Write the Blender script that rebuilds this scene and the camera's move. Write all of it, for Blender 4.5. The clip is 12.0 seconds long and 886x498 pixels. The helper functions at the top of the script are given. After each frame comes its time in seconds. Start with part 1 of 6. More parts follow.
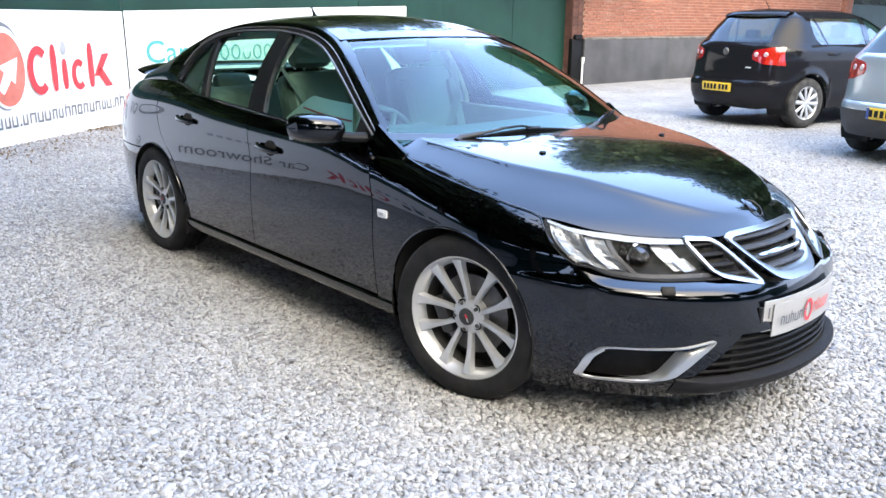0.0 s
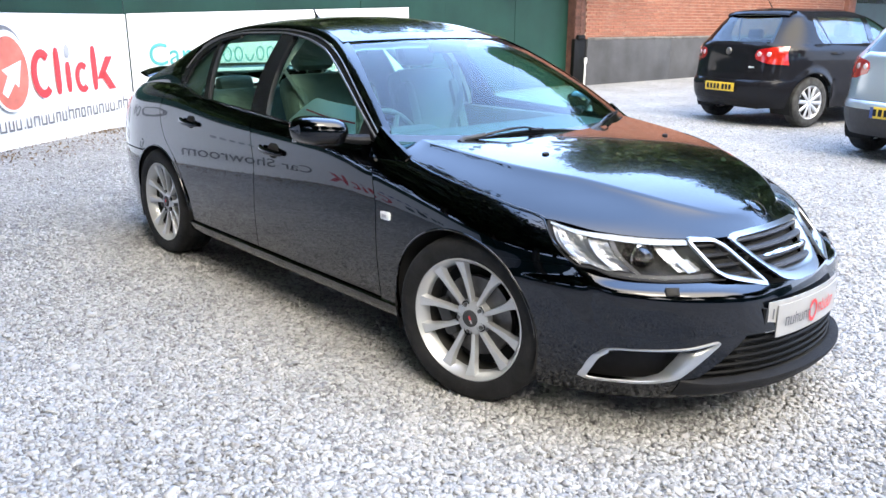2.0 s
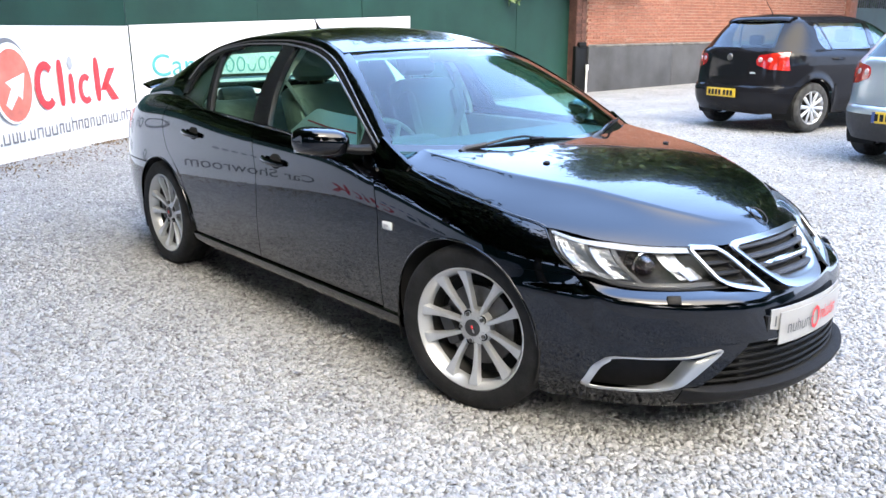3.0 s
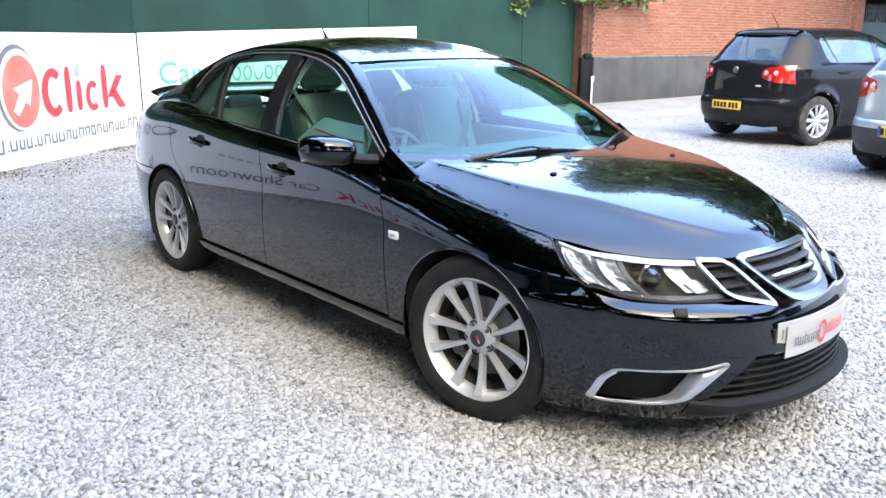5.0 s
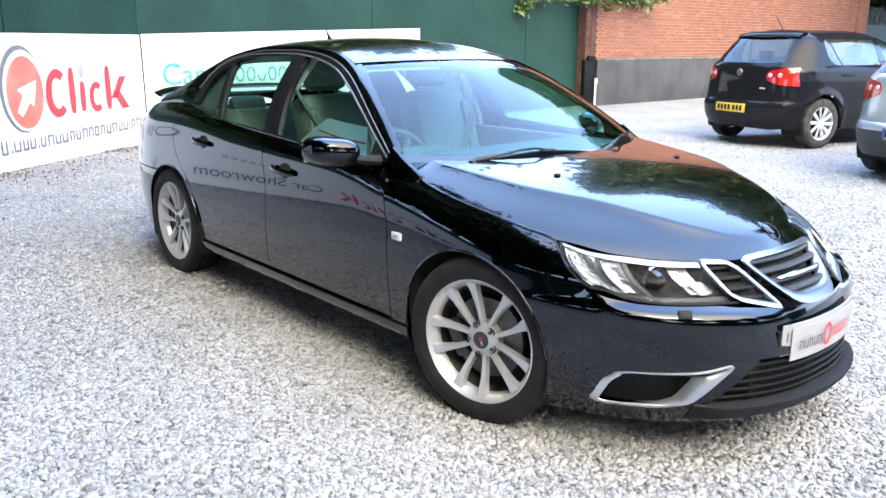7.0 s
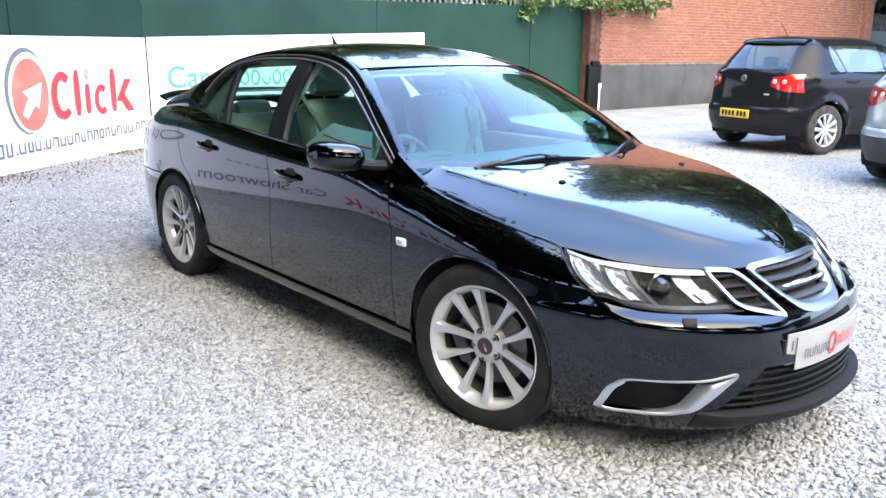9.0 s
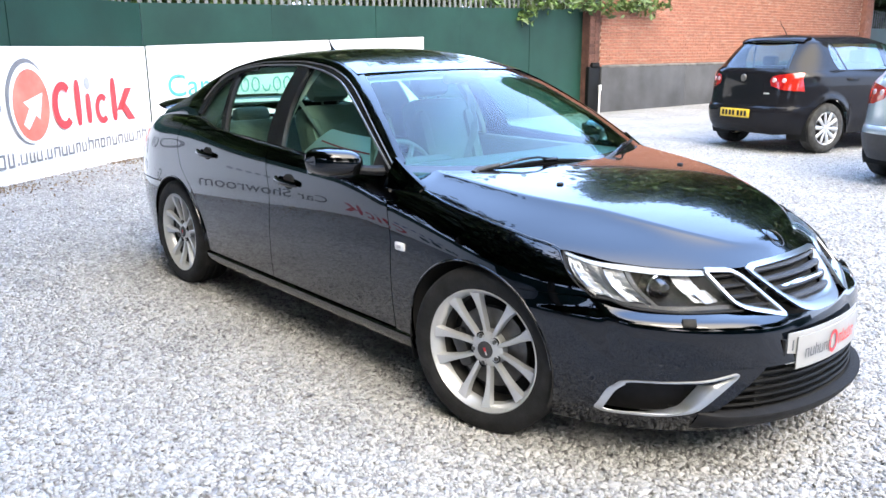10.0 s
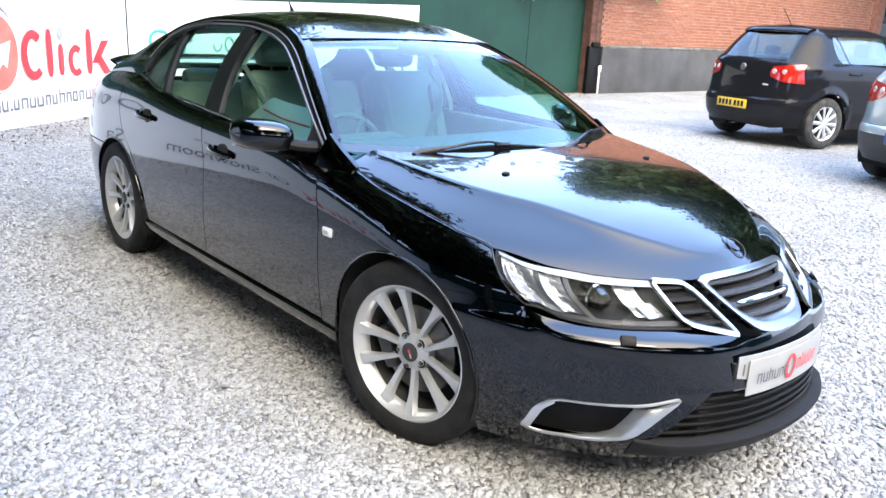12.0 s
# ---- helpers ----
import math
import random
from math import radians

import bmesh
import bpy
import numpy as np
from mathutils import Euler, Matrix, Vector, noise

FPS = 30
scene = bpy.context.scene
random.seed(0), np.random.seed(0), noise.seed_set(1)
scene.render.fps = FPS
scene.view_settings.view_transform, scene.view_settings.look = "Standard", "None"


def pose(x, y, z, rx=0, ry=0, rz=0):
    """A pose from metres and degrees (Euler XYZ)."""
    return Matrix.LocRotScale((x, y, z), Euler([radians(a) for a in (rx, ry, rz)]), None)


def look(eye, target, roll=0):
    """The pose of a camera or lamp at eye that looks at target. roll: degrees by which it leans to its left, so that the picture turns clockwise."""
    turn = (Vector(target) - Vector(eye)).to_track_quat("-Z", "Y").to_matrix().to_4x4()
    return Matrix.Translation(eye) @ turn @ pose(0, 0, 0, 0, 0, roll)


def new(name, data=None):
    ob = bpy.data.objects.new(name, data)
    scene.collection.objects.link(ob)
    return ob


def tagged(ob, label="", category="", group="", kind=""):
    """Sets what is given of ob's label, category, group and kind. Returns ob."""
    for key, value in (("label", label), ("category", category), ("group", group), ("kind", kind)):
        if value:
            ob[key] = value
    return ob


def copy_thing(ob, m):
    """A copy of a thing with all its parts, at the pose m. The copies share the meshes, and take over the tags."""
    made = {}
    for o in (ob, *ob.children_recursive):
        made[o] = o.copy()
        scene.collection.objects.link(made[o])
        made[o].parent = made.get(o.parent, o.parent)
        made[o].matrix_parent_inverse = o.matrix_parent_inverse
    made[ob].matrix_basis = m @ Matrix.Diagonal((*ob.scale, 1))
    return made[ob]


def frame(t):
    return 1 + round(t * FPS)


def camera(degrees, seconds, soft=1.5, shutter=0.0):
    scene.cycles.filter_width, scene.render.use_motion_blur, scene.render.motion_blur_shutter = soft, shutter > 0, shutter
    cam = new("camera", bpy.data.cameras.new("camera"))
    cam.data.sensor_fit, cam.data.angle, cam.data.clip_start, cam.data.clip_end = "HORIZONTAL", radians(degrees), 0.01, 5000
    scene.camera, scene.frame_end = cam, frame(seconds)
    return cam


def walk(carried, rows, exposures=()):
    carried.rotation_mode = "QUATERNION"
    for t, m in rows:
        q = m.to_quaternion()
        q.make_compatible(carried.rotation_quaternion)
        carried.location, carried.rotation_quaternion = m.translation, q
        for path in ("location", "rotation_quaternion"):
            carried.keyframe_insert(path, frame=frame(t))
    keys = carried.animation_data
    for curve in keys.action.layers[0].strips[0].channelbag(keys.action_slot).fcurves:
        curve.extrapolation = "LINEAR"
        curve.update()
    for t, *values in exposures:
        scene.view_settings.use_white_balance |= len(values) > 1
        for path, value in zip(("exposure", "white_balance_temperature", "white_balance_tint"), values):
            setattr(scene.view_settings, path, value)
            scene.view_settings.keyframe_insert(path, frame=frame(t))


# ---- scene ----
cam = camera(58.0, 12.0, 1.5)
PATH = [
    (0, (3.368, -2.775, 1.39), (1.943, -1.484, 0.839), 0.6),
    (0.5, (3.369, -2.774, 1.395), (1.942, -1.485, 0.845), 0.4),
    (1, (3.365, -2.775, 1.391), (1.938, -1.485, 0.843), 0.4),
    (1.5, (3.363, -2.775, 1.391), (1.935, -1.487, 0.84), 0.4),
    (2, (3.366, -2.773, 1.393), (1.935, -1.488, 0.844), 0.3),
    (2.5, (3.368, -2.772, 1.396), (1.933, -1.488, 0.856), -0.8),
    (3, (3.372, -2.771, 1.402), (1.932, -1.489, 0.871), -0.2),
    (5, (3.364, -2.777, 1.403), (1.913, -1.497, 0.895), 0.3),
    (5.5, (3.367, -2.776, 1.403), (1.914, -1.496, 0.9), 0.3),
    (6, (3.361, -2.774, 1.398), (1.907, -1.495, 0.898), 0.8),
    (6.5, (3.355, -2.774, 1.397), (1.9, -1.497, 0.896), 0.9),
    (7, (3.356, -2.772, 1.398), (1.9, -1.497, 0.895), 0.4),
    (9, (3.35, -2.776, 1.406), (1.888, -1.505, 0.912), 0.7),
    (9.5, (3.353, -2.774, 1.408), (1.887, -1.505, 0.919), 0.3),
    (10, (3.361, -2.763, 1.407), (1.891, -1.496, 0.922), -0.2),
    (10.5, (3.371, -2.723, 1.404), (1.896, -1.463, 0.919), -0.4),
    (11, (3.411, -2.623, 1.416), (1.916, -1.386, 0.93), 1.8),
    (11.5, (3.403, -2.526, 1.409), (1.888, -1.317, 0.915), 1.7),
    (12, (3.29, -2.388, 1.405), (1.839, -1.126, 0.854), 3.1),
]
walk(cam, [(t, look(eye, target, roll)) for t, eye, target, roll in PATH], [(0, 1.90, 7100, 10), (3.0, 1.92, 7100, 10), (5.5, 2.04, 7100, 10), (12, 2.07, 7100, 10)])

SKY_TURN = 111
world = bpy.data.worlds.new("sky")
scene.world = world
world.use_nodes = True
wn, wl = world.node_tree.nodes, world.node_tree.links
sky = wn.new("ShaderNodeTexSky")
sky.sky_type, sky.sun_disc = "NISHITA", False
sky.sun_elevation, sky.sun_rotation = radians(45), radians(SKY_TURN)
sky.air_density, sky.dust_density, sky.ozone_density = 1.0, 2.2, 1.3
# thin high cloud over the blue
co = wn.new("ShaderNodeTexCoord")
sc = wn.new("ShaderNodeMapping")
sc.inputs["Scale"].default_value = (1.0, 1.0, 2.0)
sc.inputs["Location"].default_value = (3.1, 0.4, 1.7)
cl = wn.new("ShaderNodeTexNoise")
cl.inputs["Scale"].default_value, cl.inputs["Detail"].default_value, cl.inputs["Roughness"].default_value = 1.1, 4, 0.5
ra = wn.new("ShaderNodeValToRGB")
ra.color_ramp.elements[0].position, ra.color_ramp.elements[1].position = 0.60, 0.84
mx = wn.new("ShaderNodeMix")
mx.data_type = "RGBA"
mx.inputs["B"].default_value = (8.0, 8.0, 8.0, 1)
wl.new(co.outputs["Generated"], sc.inputs["Vector"])
wl.new(sc.outputs["Vector"], cl.inputs["Vector"])
wl.new(cl.outputs["Fac"], ra.inputs["Fac"])
wl.new(ra.outputs["Color"], mx.inputs["Factor"])
hz = wn.new("ShaderNodeMix")
hz.data_type = "RGBA"
hz.inputs["Factor"].default_value = 0.8
hz.inputs["B"].default_value = (4.9, 8.3, 16.2, 1)
wl.new(sky.outputs["Color"], hz.inputs["A"])
# a white veil round the sun
dt, vr, ve = wn.new("ShaderNodeVectorMath"), wn.new("ShaderNodeMapRange"), wn.new("ShaderNodeMix")
dt.operation, vr.interpolation_type, ve.data_type = "DOT_PRODUCT", "SMOOTHSTEP", "RGBA"
dt.inputs[1].default_value = (0.660, -0.253, 0.707)
vr.inputs["From Min"].default_value, vr.inputs["From Max"].default_value, vr.inputs["To Max"].default_value = 0.56, 1.0, 1.0
ve.inputs["B"].default_value = (17.8, 17.3, 16.5, 1)
wl.new(co.outputs["Generated"], dt.inputs[0])
wl.new(dt.outputs["Value"], vr.inputs["Value"])
wl.new(vr.outputs["Result"], ve.inputs["Factor"])
# the blue pales towards the horizon
sp, hr, hm = wn.new("ShaderNodeSeparateXYZ"), wn.new("ShaderNodeMapRange"), wn.new("ShaderNodeMix")
hr.interpolation_type, hm.data_type = "SMOOTHSTEP", "RGBA"
hr.inputs["From Min"].default_value, hr.inputs["From Max"].default_value = 0.0, 0.5
hr.inputs["To Min"].default_value, hr.inputs["To Max"].default_value = 0.9, 0.0
hm.inputs["B"].default_value = (4.3, 5.4, 7.6, 1)
wl.new(co.outputs["Generated"], sp.inputs["Vector"])
wl.new(sp.outputs["Z"], hr.inputs["Value"])
wl.new(hr.outputs["Result"], hm.inputs["Factor"])
wl.new(hz.outputs["Result"], hm.inputs["A"])
wl.new(hm.outputs["Result"], ve.inputs["A"])
wl.new(ve.outputs["Result"], mx.inputs["A"])
wl.new(mx.outputs["Result"], wn["Background"].inputs["Color"])
wn["Background"].inputs["Strength"].default_value = 0.15

sun = new("sun", bpy.data.lights.new("sun", "SUN"))
sun.data.energy, sun.data.angle, sun.data.color = 0.55, radians(24), (1, 0.94, 0.84)
sun_az = radians(SKY_TURN)
sun.matrix_world = look((12 * math.sin(sun_az), 12 * math.cos(sun_az), 12), (0, 0, 0))



# ---- small builders ----
def curve(x, *k):
    """Smooth curve through (place, value) knots."""
    if x <= k[0][0]:
        return k[0][1]
    if x >= k[-1][0]:
        return k[-1][1]
    i = next(i for i in range(len(k) - 1) if x <= k[i + 1][0])
    (x0, y0), (x1, y1) = k[i], k[i + 1]
    h = x1 - x0
    d = (y1 - y0) / h

    def slope(j):
        if 0 < j < len(k) - 1:
            a = (k[j][1] - k[j - 1][1]) / (k[j][0] - k[j - 1][0])
            b = (k[j + 1][1] - k[j][1]) / (k[j + 1][0] - k[j][0])
            return 0 if a * b <= 0 else 2 * a * b / (a + b)
        return d

    s, m0, m1 = (x - x0) / h, slope(i), slope(i + 1)
    return y0 * (2 * s**3 - 3 * s * s + 1) + h * m0 * (s**3 - 2 * s * s + s) + y1 * (3 * s * s - 2 * s**3) + h * m1 * (s**3 - s * s)


def lerp(a, b, t):
    return a + (b - a) * t


def part(name, bm, material, parent=None, label="", sharp=38):
    """Links a bmesh as one mesh object."""
    me = bpy.data.meshes.new(name)
    bm.to_mesh(me)
    bm.free()
    me.polygons.foreach_set("use_smooth", [True] * len(me.polygons))
    me.set_sharp_from_angle(angle=radians(sharp))
    me.materials.append(material)
    ob = new(name, me)
    ob.parent = parent
    return tagged(ob, label)


def thing(name, label, category, group="", at=(0, 0, 0), turn=0):
    ob = new(name)
    ob.matrix_basis = pose(*at, 0, 0, turn)
    ob.empty_display_size = 0.2
    return tagged(ob, label, category, group)


def sheet(bm, fn, nu, nv, closed=False):
    """A grid of faces over fn(u, v), u and v from 0 to 1."""
    vs = [[bm.verts.new(fn(i / nu, j / nv)) for j in range(nv + 1)] for i in range(nu + (0 if closed else 1))]
    n = len(vs)
    for i in range(nu):
        for j in range(nv):
            a, b = vs[i], vs[(i + 1) % n]
            bm.faces.new((a[j], b[j], b[j + 1], a[j + 1]))
    return vs


def outward(bm, centre=None):
    """Turns the faces away from a centre (a point, or a function of the face's middle)."""
    bm.normal_update()
    flip = []
    for f in bm.faces:
        m = f.calc_center_median()
        c = Vector(centre(m)) if callable(centre) else Vector(centre)
        if f.normal.dot(m - c) < 0:
            flip.append(f)
    bmesh.ops.reverse_faces(bm, faces=flip)
    return bm


def mirrored(bm):
    """The same mesh with y turned over."""
    b = bm.copy()
    for v in b.verts:
        v.co.y = -v.co.y
    bmesh.ops.reverse_faces(b, faces=b.faces[:])
    return b


def thick(bm, depth, centre):
    """Gives an open sheet a rim and a back, depth metres behind it."""
    outward(bm, centre)
    bm.normal_update()
    edges = [e for e in bm.edges if len(e.link_faces) == 1]
    back = {}
    for v in {v for e in edges for v in e.verts}:
        back[v] = bm.verts.new(v.co - v.normal * depth)
    for e in edges:
        f = e.link_faces[0]
        a, b = e.verts
        loop = next(l for l in f.loops if l.edge == e)
        p, q = loop.vert, loop.link_loop_next.vert
        bm.faces.new((q, p, back[p], back[q]))
    return bm


def box(bm, c, s, bevel=0.0, m=None):
    r = bmesh.ops.create_cube(bm, size=1, matrix=(m or Matrix()) @ Matrix.Translation(c) @ Matrix.Diagonal((*s, 1)))
    if bevel:
        es = list({e for v in r["verts"] for e in v.link_edges})
        bmesh.ops.bevel(bm, geom=es, offset=bevel, segments=2, profile=0.5, affect="EDGES")
    return r


def tube(bm, pts, r, n=8, cap=True, flat=1.0):
    """A round bar along points; r a number or a function of 0..1."""
    pts = [Vector(p) for p in pts]
    rings = []
    ref = Vector((0, 0, 1))
    for i, p in enumerate(pts):
        d = (pts[min(i + 1, len(pts) - 1)] - pts[max(i - 1, 0)]).normalized()
        a = d.cross(ref if abs(d.dot(ref)) < 0.95 else Vector((1, 0, 0))).normalized()
        b = d.cross(a)
        k = r(i / (len(pts) - 1)) if callable(r) else r
        rings.append([bm.verts.new(p + a * k * math.cos(t) + b * k * flat * math.sin(t)) for t in (2 * math.pi * j / n for j in range(n))])
    for u, v in zip(rings, rings[1:]):
        for j in range(n):
            bm.faces.new((u[j], u[(j + 1) % n], v[(j + 1) % n], v[j]))
    if cap:
        bm.faces.new(rings[0][::-1])
        bm.faces.new(rings[-1])
    return rings


def lathe(bm, prof, n=48, m=None):
    """Turns a profile of (radius, along y) round the y axis."""
    m = m or Matrix()
    rings = [[bm.verts.new(m @ Vector((r * math.cos(t), y, r * math.sin(t)))) for t in (2 * math.pi * j / n for j in range(n))] for r, y in prof]
    for u, v in zip(rings, rings[1:]):
        for j in range(n):
            bm.faces.new((u[j], u[(j + 1) % n], v[(j + 1) % n], v[j]))
    return rings


def rounded(poly, times=2, k=0.25):
    """Cuts the corners of a closed outline."""
    for _ in range(times):
        out = []
        for (a, b), (c, d) in zip(poly, poly[1:] + poly[:1]):
            out += [(lerp(a, c, k), lerp(b, d, k)), (lerp(a, c, 1 - k), lerp(b, d, 1 - k))]
        poly = out
    return poly


# ---- materials ----
def mat(name, base, rough=0.5, metal=0.0, coat=0.0, vary=0.12, scale=8.0, bump=0.0, bump_scale=60.0, spec=0.5, fine=0.0):
    """A painted, rubber, plastic or metal surface with two scales of variation."""
    m = bpy.data.materials.new(name)
    m.use_nodes = True
    n, l = m.node_tree.nodes, m.node_tree.links
    b = n["Principled BSDF"]
    b.inputs["Roughness"].default_value, b.inputs["Metallic"].default_value = rough, metal
    b.inputs["Coat Weight"].default_value, b.inputs["Coat Roughness"].default_value = coat, 0.0
    b.inputs["Coat IOR"].default_value = 1.69
    b.inputs["Specular IOR Level"].default_value = spec
    co = n.new("ShaderNodeTexCoord")
    t = n.new("ShaderNodeTexNoise")
    t.inputs["Scale"].default_value, t.inputs["Detail"].default_value = scale, 6
    r = n.new("ShaderNodeMapRange")
    r.inputs["From Min"].default_value, r.inputs["From Max"].default_value = 0.3, 0.7
    r.inputs["To Min"].default_value, r.inputs["To Max"].default_value = 1 - vary, 1 + vary
    v = n.new("ShaderNodeVectorMath")
    v.operation = "SCALE"
    v.inputs[0].default_value = base
    l.new(co.outputs["Object"], t.inputs["Vector"])
    l.new(t.outputs["Fac"], r.inputs["Value"])
    l.new(r.outputs["Result"], v.inputs["Scale"])
    l.new(v.outputs["Vector"], b.inputs["Base Color"])
    if bump:
        t2 = n.new("ShaderNodeTexNoise")
        t2.inputs["Scale"].default_value, t2.inputs["Detail"].default_value = bump_scale, 4
        bp = n.new("ShaderNodeBump")
        bp.inputs["Strength"].default_value, bp.inputs["Distance"].default_value = bump, 0.01
        l.new(co.outputs["Object"], t2.inputs["Vector"])
        l.new(t2.outputs["Fac"], bp.inputs["Height"])
        l.new(bp.outputs["Normal"], b.inputs["Normal"])
    return m


def glass(name, tint, front=0.08, gloss=1.0):
    """A thin pane: lets tinted light through and mirrors by its angle."""
    m = bpy.data.materials.new(name)
    m.use_nodes = True
    n, l = m.node_tree.nodes, m.node_tree.links
    n.remove(n["Principled BSDF"])
    tr, gl, mx, fr = n.new("ShaderNodeBsdfTransparent"), n.new("ShaderNodeBsdfGlossy"), n.new("ShaderNodeMixShader"), n.new("ShaderNodeLayerWeight")
    tr.inputs["Color"].default_value = (*tint, 1)
    gl.inputs["Roughness"].default_value = 0.0
    gl.inputs["Color"].default_value = (gloss, gloss, gloss, 1)
    fr.inputs["Blend"].default_value = 0.5
    pw, ml, ad = (n.new("ShaderNodeMath") for _ in range(3))
    pw.operation, ml.operation, ad.operation = "POWER", "MULTIPLY", "ADD"
    pw.inputs[1].default_value, ml.inputs[1].default_value, ad.inputs[1].default_value = 5.0, 1 - front, front
    l.new(fr.outputs["Facing"], pw.inputs[0])
    l.new(pw.outputs["Value"], ml.inputs[0])
    l.new(ml.outputs["Value"], ad.inputs[0])
    l.new(ad.outputs["Value"], mx.inputs["Fac"])
    l.new(tr.outputs["BSDF"], mx.inputs[1])
    l.new(gl.outputs["BSDF"], mx.inputs[2])
    l.new(mx.outputs["Shader"], n["Material Output"].inputs["Surface"])
    return m


def random_tint(m, low, high, island=False):
    """Darkens or lightens each piece by its own chance."""
    n, l = m.node_tree.nodes, m.node_tree.links
    b = n["Principled BSDF"]
    src = b.inputs["Base Color"].links[0].from_socket
    o = n.new("ShaderNodeNewGeometry") if island else n.new("ShaderNodeObjectInfo")
    r = n.new("ShaderNodeMapRange")
    r.inputs["To Min"].default_value, r.inputs["To Max"].default_value = low, high
    v = n.new("ShaderNodeVectorMath")
    v.operation = "SCALE"
    l.new(o.outputs["Random Per Island" if island else "Random"], r.inputs["Value"])
    l.new(src, v.inputs[0])
    l.new(r.outputs["Result"], v.inputs["Scale"])
    l.new(v.outputs["Vector"], b.inputs["Base Color"])
    return m


M_paint = mat("black_paint", (0.0018, 0.0021, 0.0040), 0.16, 1.0, 1.0, 0.25, 900)
# fine dark blue flakes under a clear lacquer
M_paint.node_tree.nodes["Principled BSDF"].inputs["Coat IOR"].default_value = 1.57
M_black = mat("black_plastic", (0.012, 0.012, 0.013), 0.6, 0, 0, 0.2, 30, 0.15, 400, spec=0.2)
M_frame = mat("bright_frame", (0.37, 0.38, 0.39), 0.28, 0.95, 0, 0.04, 10)
M_dark = mat("dark_grey_plastic", (0.030, 0.031, 0.034), 0.55, 0, 0, 0.2, 30, 0.15, 300)
M_gloss_black = mat("gloss_black_trim", (0.006, 0.006, 0.007), 0.12, 0, 0.6, 0.2, 20)
M_rubber = mat("tyre_rubber", (0.013, 0.013, 0.0135), 0.8, 0, 0, 0.45, 14, 0.3, 90, spec=0.3)
M_dusty = mat("dusty_tyre", (0.050, 0.050, 0.049), 0.9, 0, 0, 0.4, 14, 0.3, 90, spec=0.2)
M_alloy = mat("silver_alloy", (0.49, 0.50, 0.51), 0.35, 0.45, 0.35, 0.06, 12)
M_chrome = mat("satin_chrome", (0.62, 0.63, 0.64), 0.14, 1.0, 0, 0.04, 10)
M_satin = mat("satin_silver", (0.55, 0.56, 0.57), 0.3, 0.9, 0, 0.06, 20)
M_bowl = mat("lamp_bowl", (0.25, 0.26, 0.27), 0.35, 0.5, 0, 0.2, 30)
M_reflector = mat("lamp_reflector", (0.36, 0.37, 0.385), 0.38, 0.6, 0, 0.05, 40)
M_disc = mat("brake_steel", (0.16, 0.155, 0.15), 0.5, 1.0, 0, 0.25, 25)
# Silver barrel coloured near black to stand for the shade inside the wheel.
M_barrel = mat("shadowed_alloy", (0.06, 0.058, 0.055), 0.6, 0.3, 0, 0.3, 20)
M_well = mat("wheel_well", (0.008, 0.008, 0.008), 0.9)
M_leather = mat("grey_leather", (0.155, 0.155, 0.142), 0.5, 0, 0, 0.08, 8, 0.15, 120)
M_dash = mat("grey_dash", (0.075, 0.075, 0.075), 0.6, 0, 0, 0.15, 10, 0.2, 300)
M_cabin = mat("cabin_lining", (0.14, 0.14, 0.135), 0.8, 0, 0, 0.1, 10)
M_lining = mat("headlining", (0.45, 0.44, 0.41), 0.85)
# Pale grey that stands for highlights along glossy black edges.
M_edge_glint = mat("grey_edge_glint", (0.10, 0.10, 0.105), 0.35, 0, 0.2, 0.1, 30)
M_wiper = mat("wiper_rubber", (0.004, 0.004, 0.004), 0.5, spec=0.2)
M_white_plate = mat("white_plate", (0.35, 0.35, 0.345), 0.35, 0, 0.3, 0.04, 20)
M_yellow_plate = mat("yellow_plate", (0.70, 0.46, 0.03), 0.4, 0, 0.3, 0.05, 20)
M_red_lens = mat("red_lens", (0.36, 0.010, 0.012), 0.12, 0, 1.0, 0.2, 25)
M_amber_lens = mat("amber_lens", (0.45, 0.022, 0.012), 0.12, 0, 1.0, 0.2, 25)
M_clear = mat("clear_lens", (0.75, 0.76, 0.77), 0.1, 0, 1.0, 0.1, 40)
M_lamp_round = mat("reverse_lens", (0.52, 0.34, 0.34), 0.15, 0, 1.0, 0.15, 40)
M_silver_paint = mat("silver_paint", (0.42, 0.48, 0.53), 0.3, 0.6, 1.0, 0.05, 500)
M_grey_black_paint = mat("black_pearl_paint", (0.010, 0.010, 0.012), 0.4, 0.0, 1.0, 0.2, 500, spec=0.0)
# a film of dust dulls the older car
M_grey_black_paint.node_tree.nodes["Principled BSDF"].inputs["Coat Roughness"].default_value = 0.04
M_grey_black_paint.node_tree.nodes["Principled BSDF"].inputs["Coat IOR"].default_value = 1.45
M_grey_black_paint.node_tree.nodes["Principled BSDF"].inputs["Coat Weight"].default_value = 0.55
M_glass_side = glass("tinted_glass", (0.60, 0.84, 0.76), 0.05)
M_glass_screen = glass("windscreen_glass", (0.46, 0.82, 0.80), 0.055)
M_glass_hatch = glass("green_car_glass", (0.27, 0.42, 0.37), 0.08, 0.65)
M_glass_hatch_side = glass("pale_green_car_glass", (0.66, 0.86, 0.80), 0.17)
M_lens = glass("lamp_lens", (0.96, 0.97, 0.98), 0.03, 0.15)
M_vinyl = mat("white_vinyl", (0.80, 0.80, 0.79), 0.45, 0, 0, 0.03, 1.5, 0.05, 6)
M_coral_print = mat("coral_print", (0.72, 0.19, 0.14), 0.5, 0, 0, 0.35, 3)
M_slat = mat("grey_slats", (0.034, 0.035, 0.039), 0.45, 0, 0, 0.15, 30, spec=0.3)
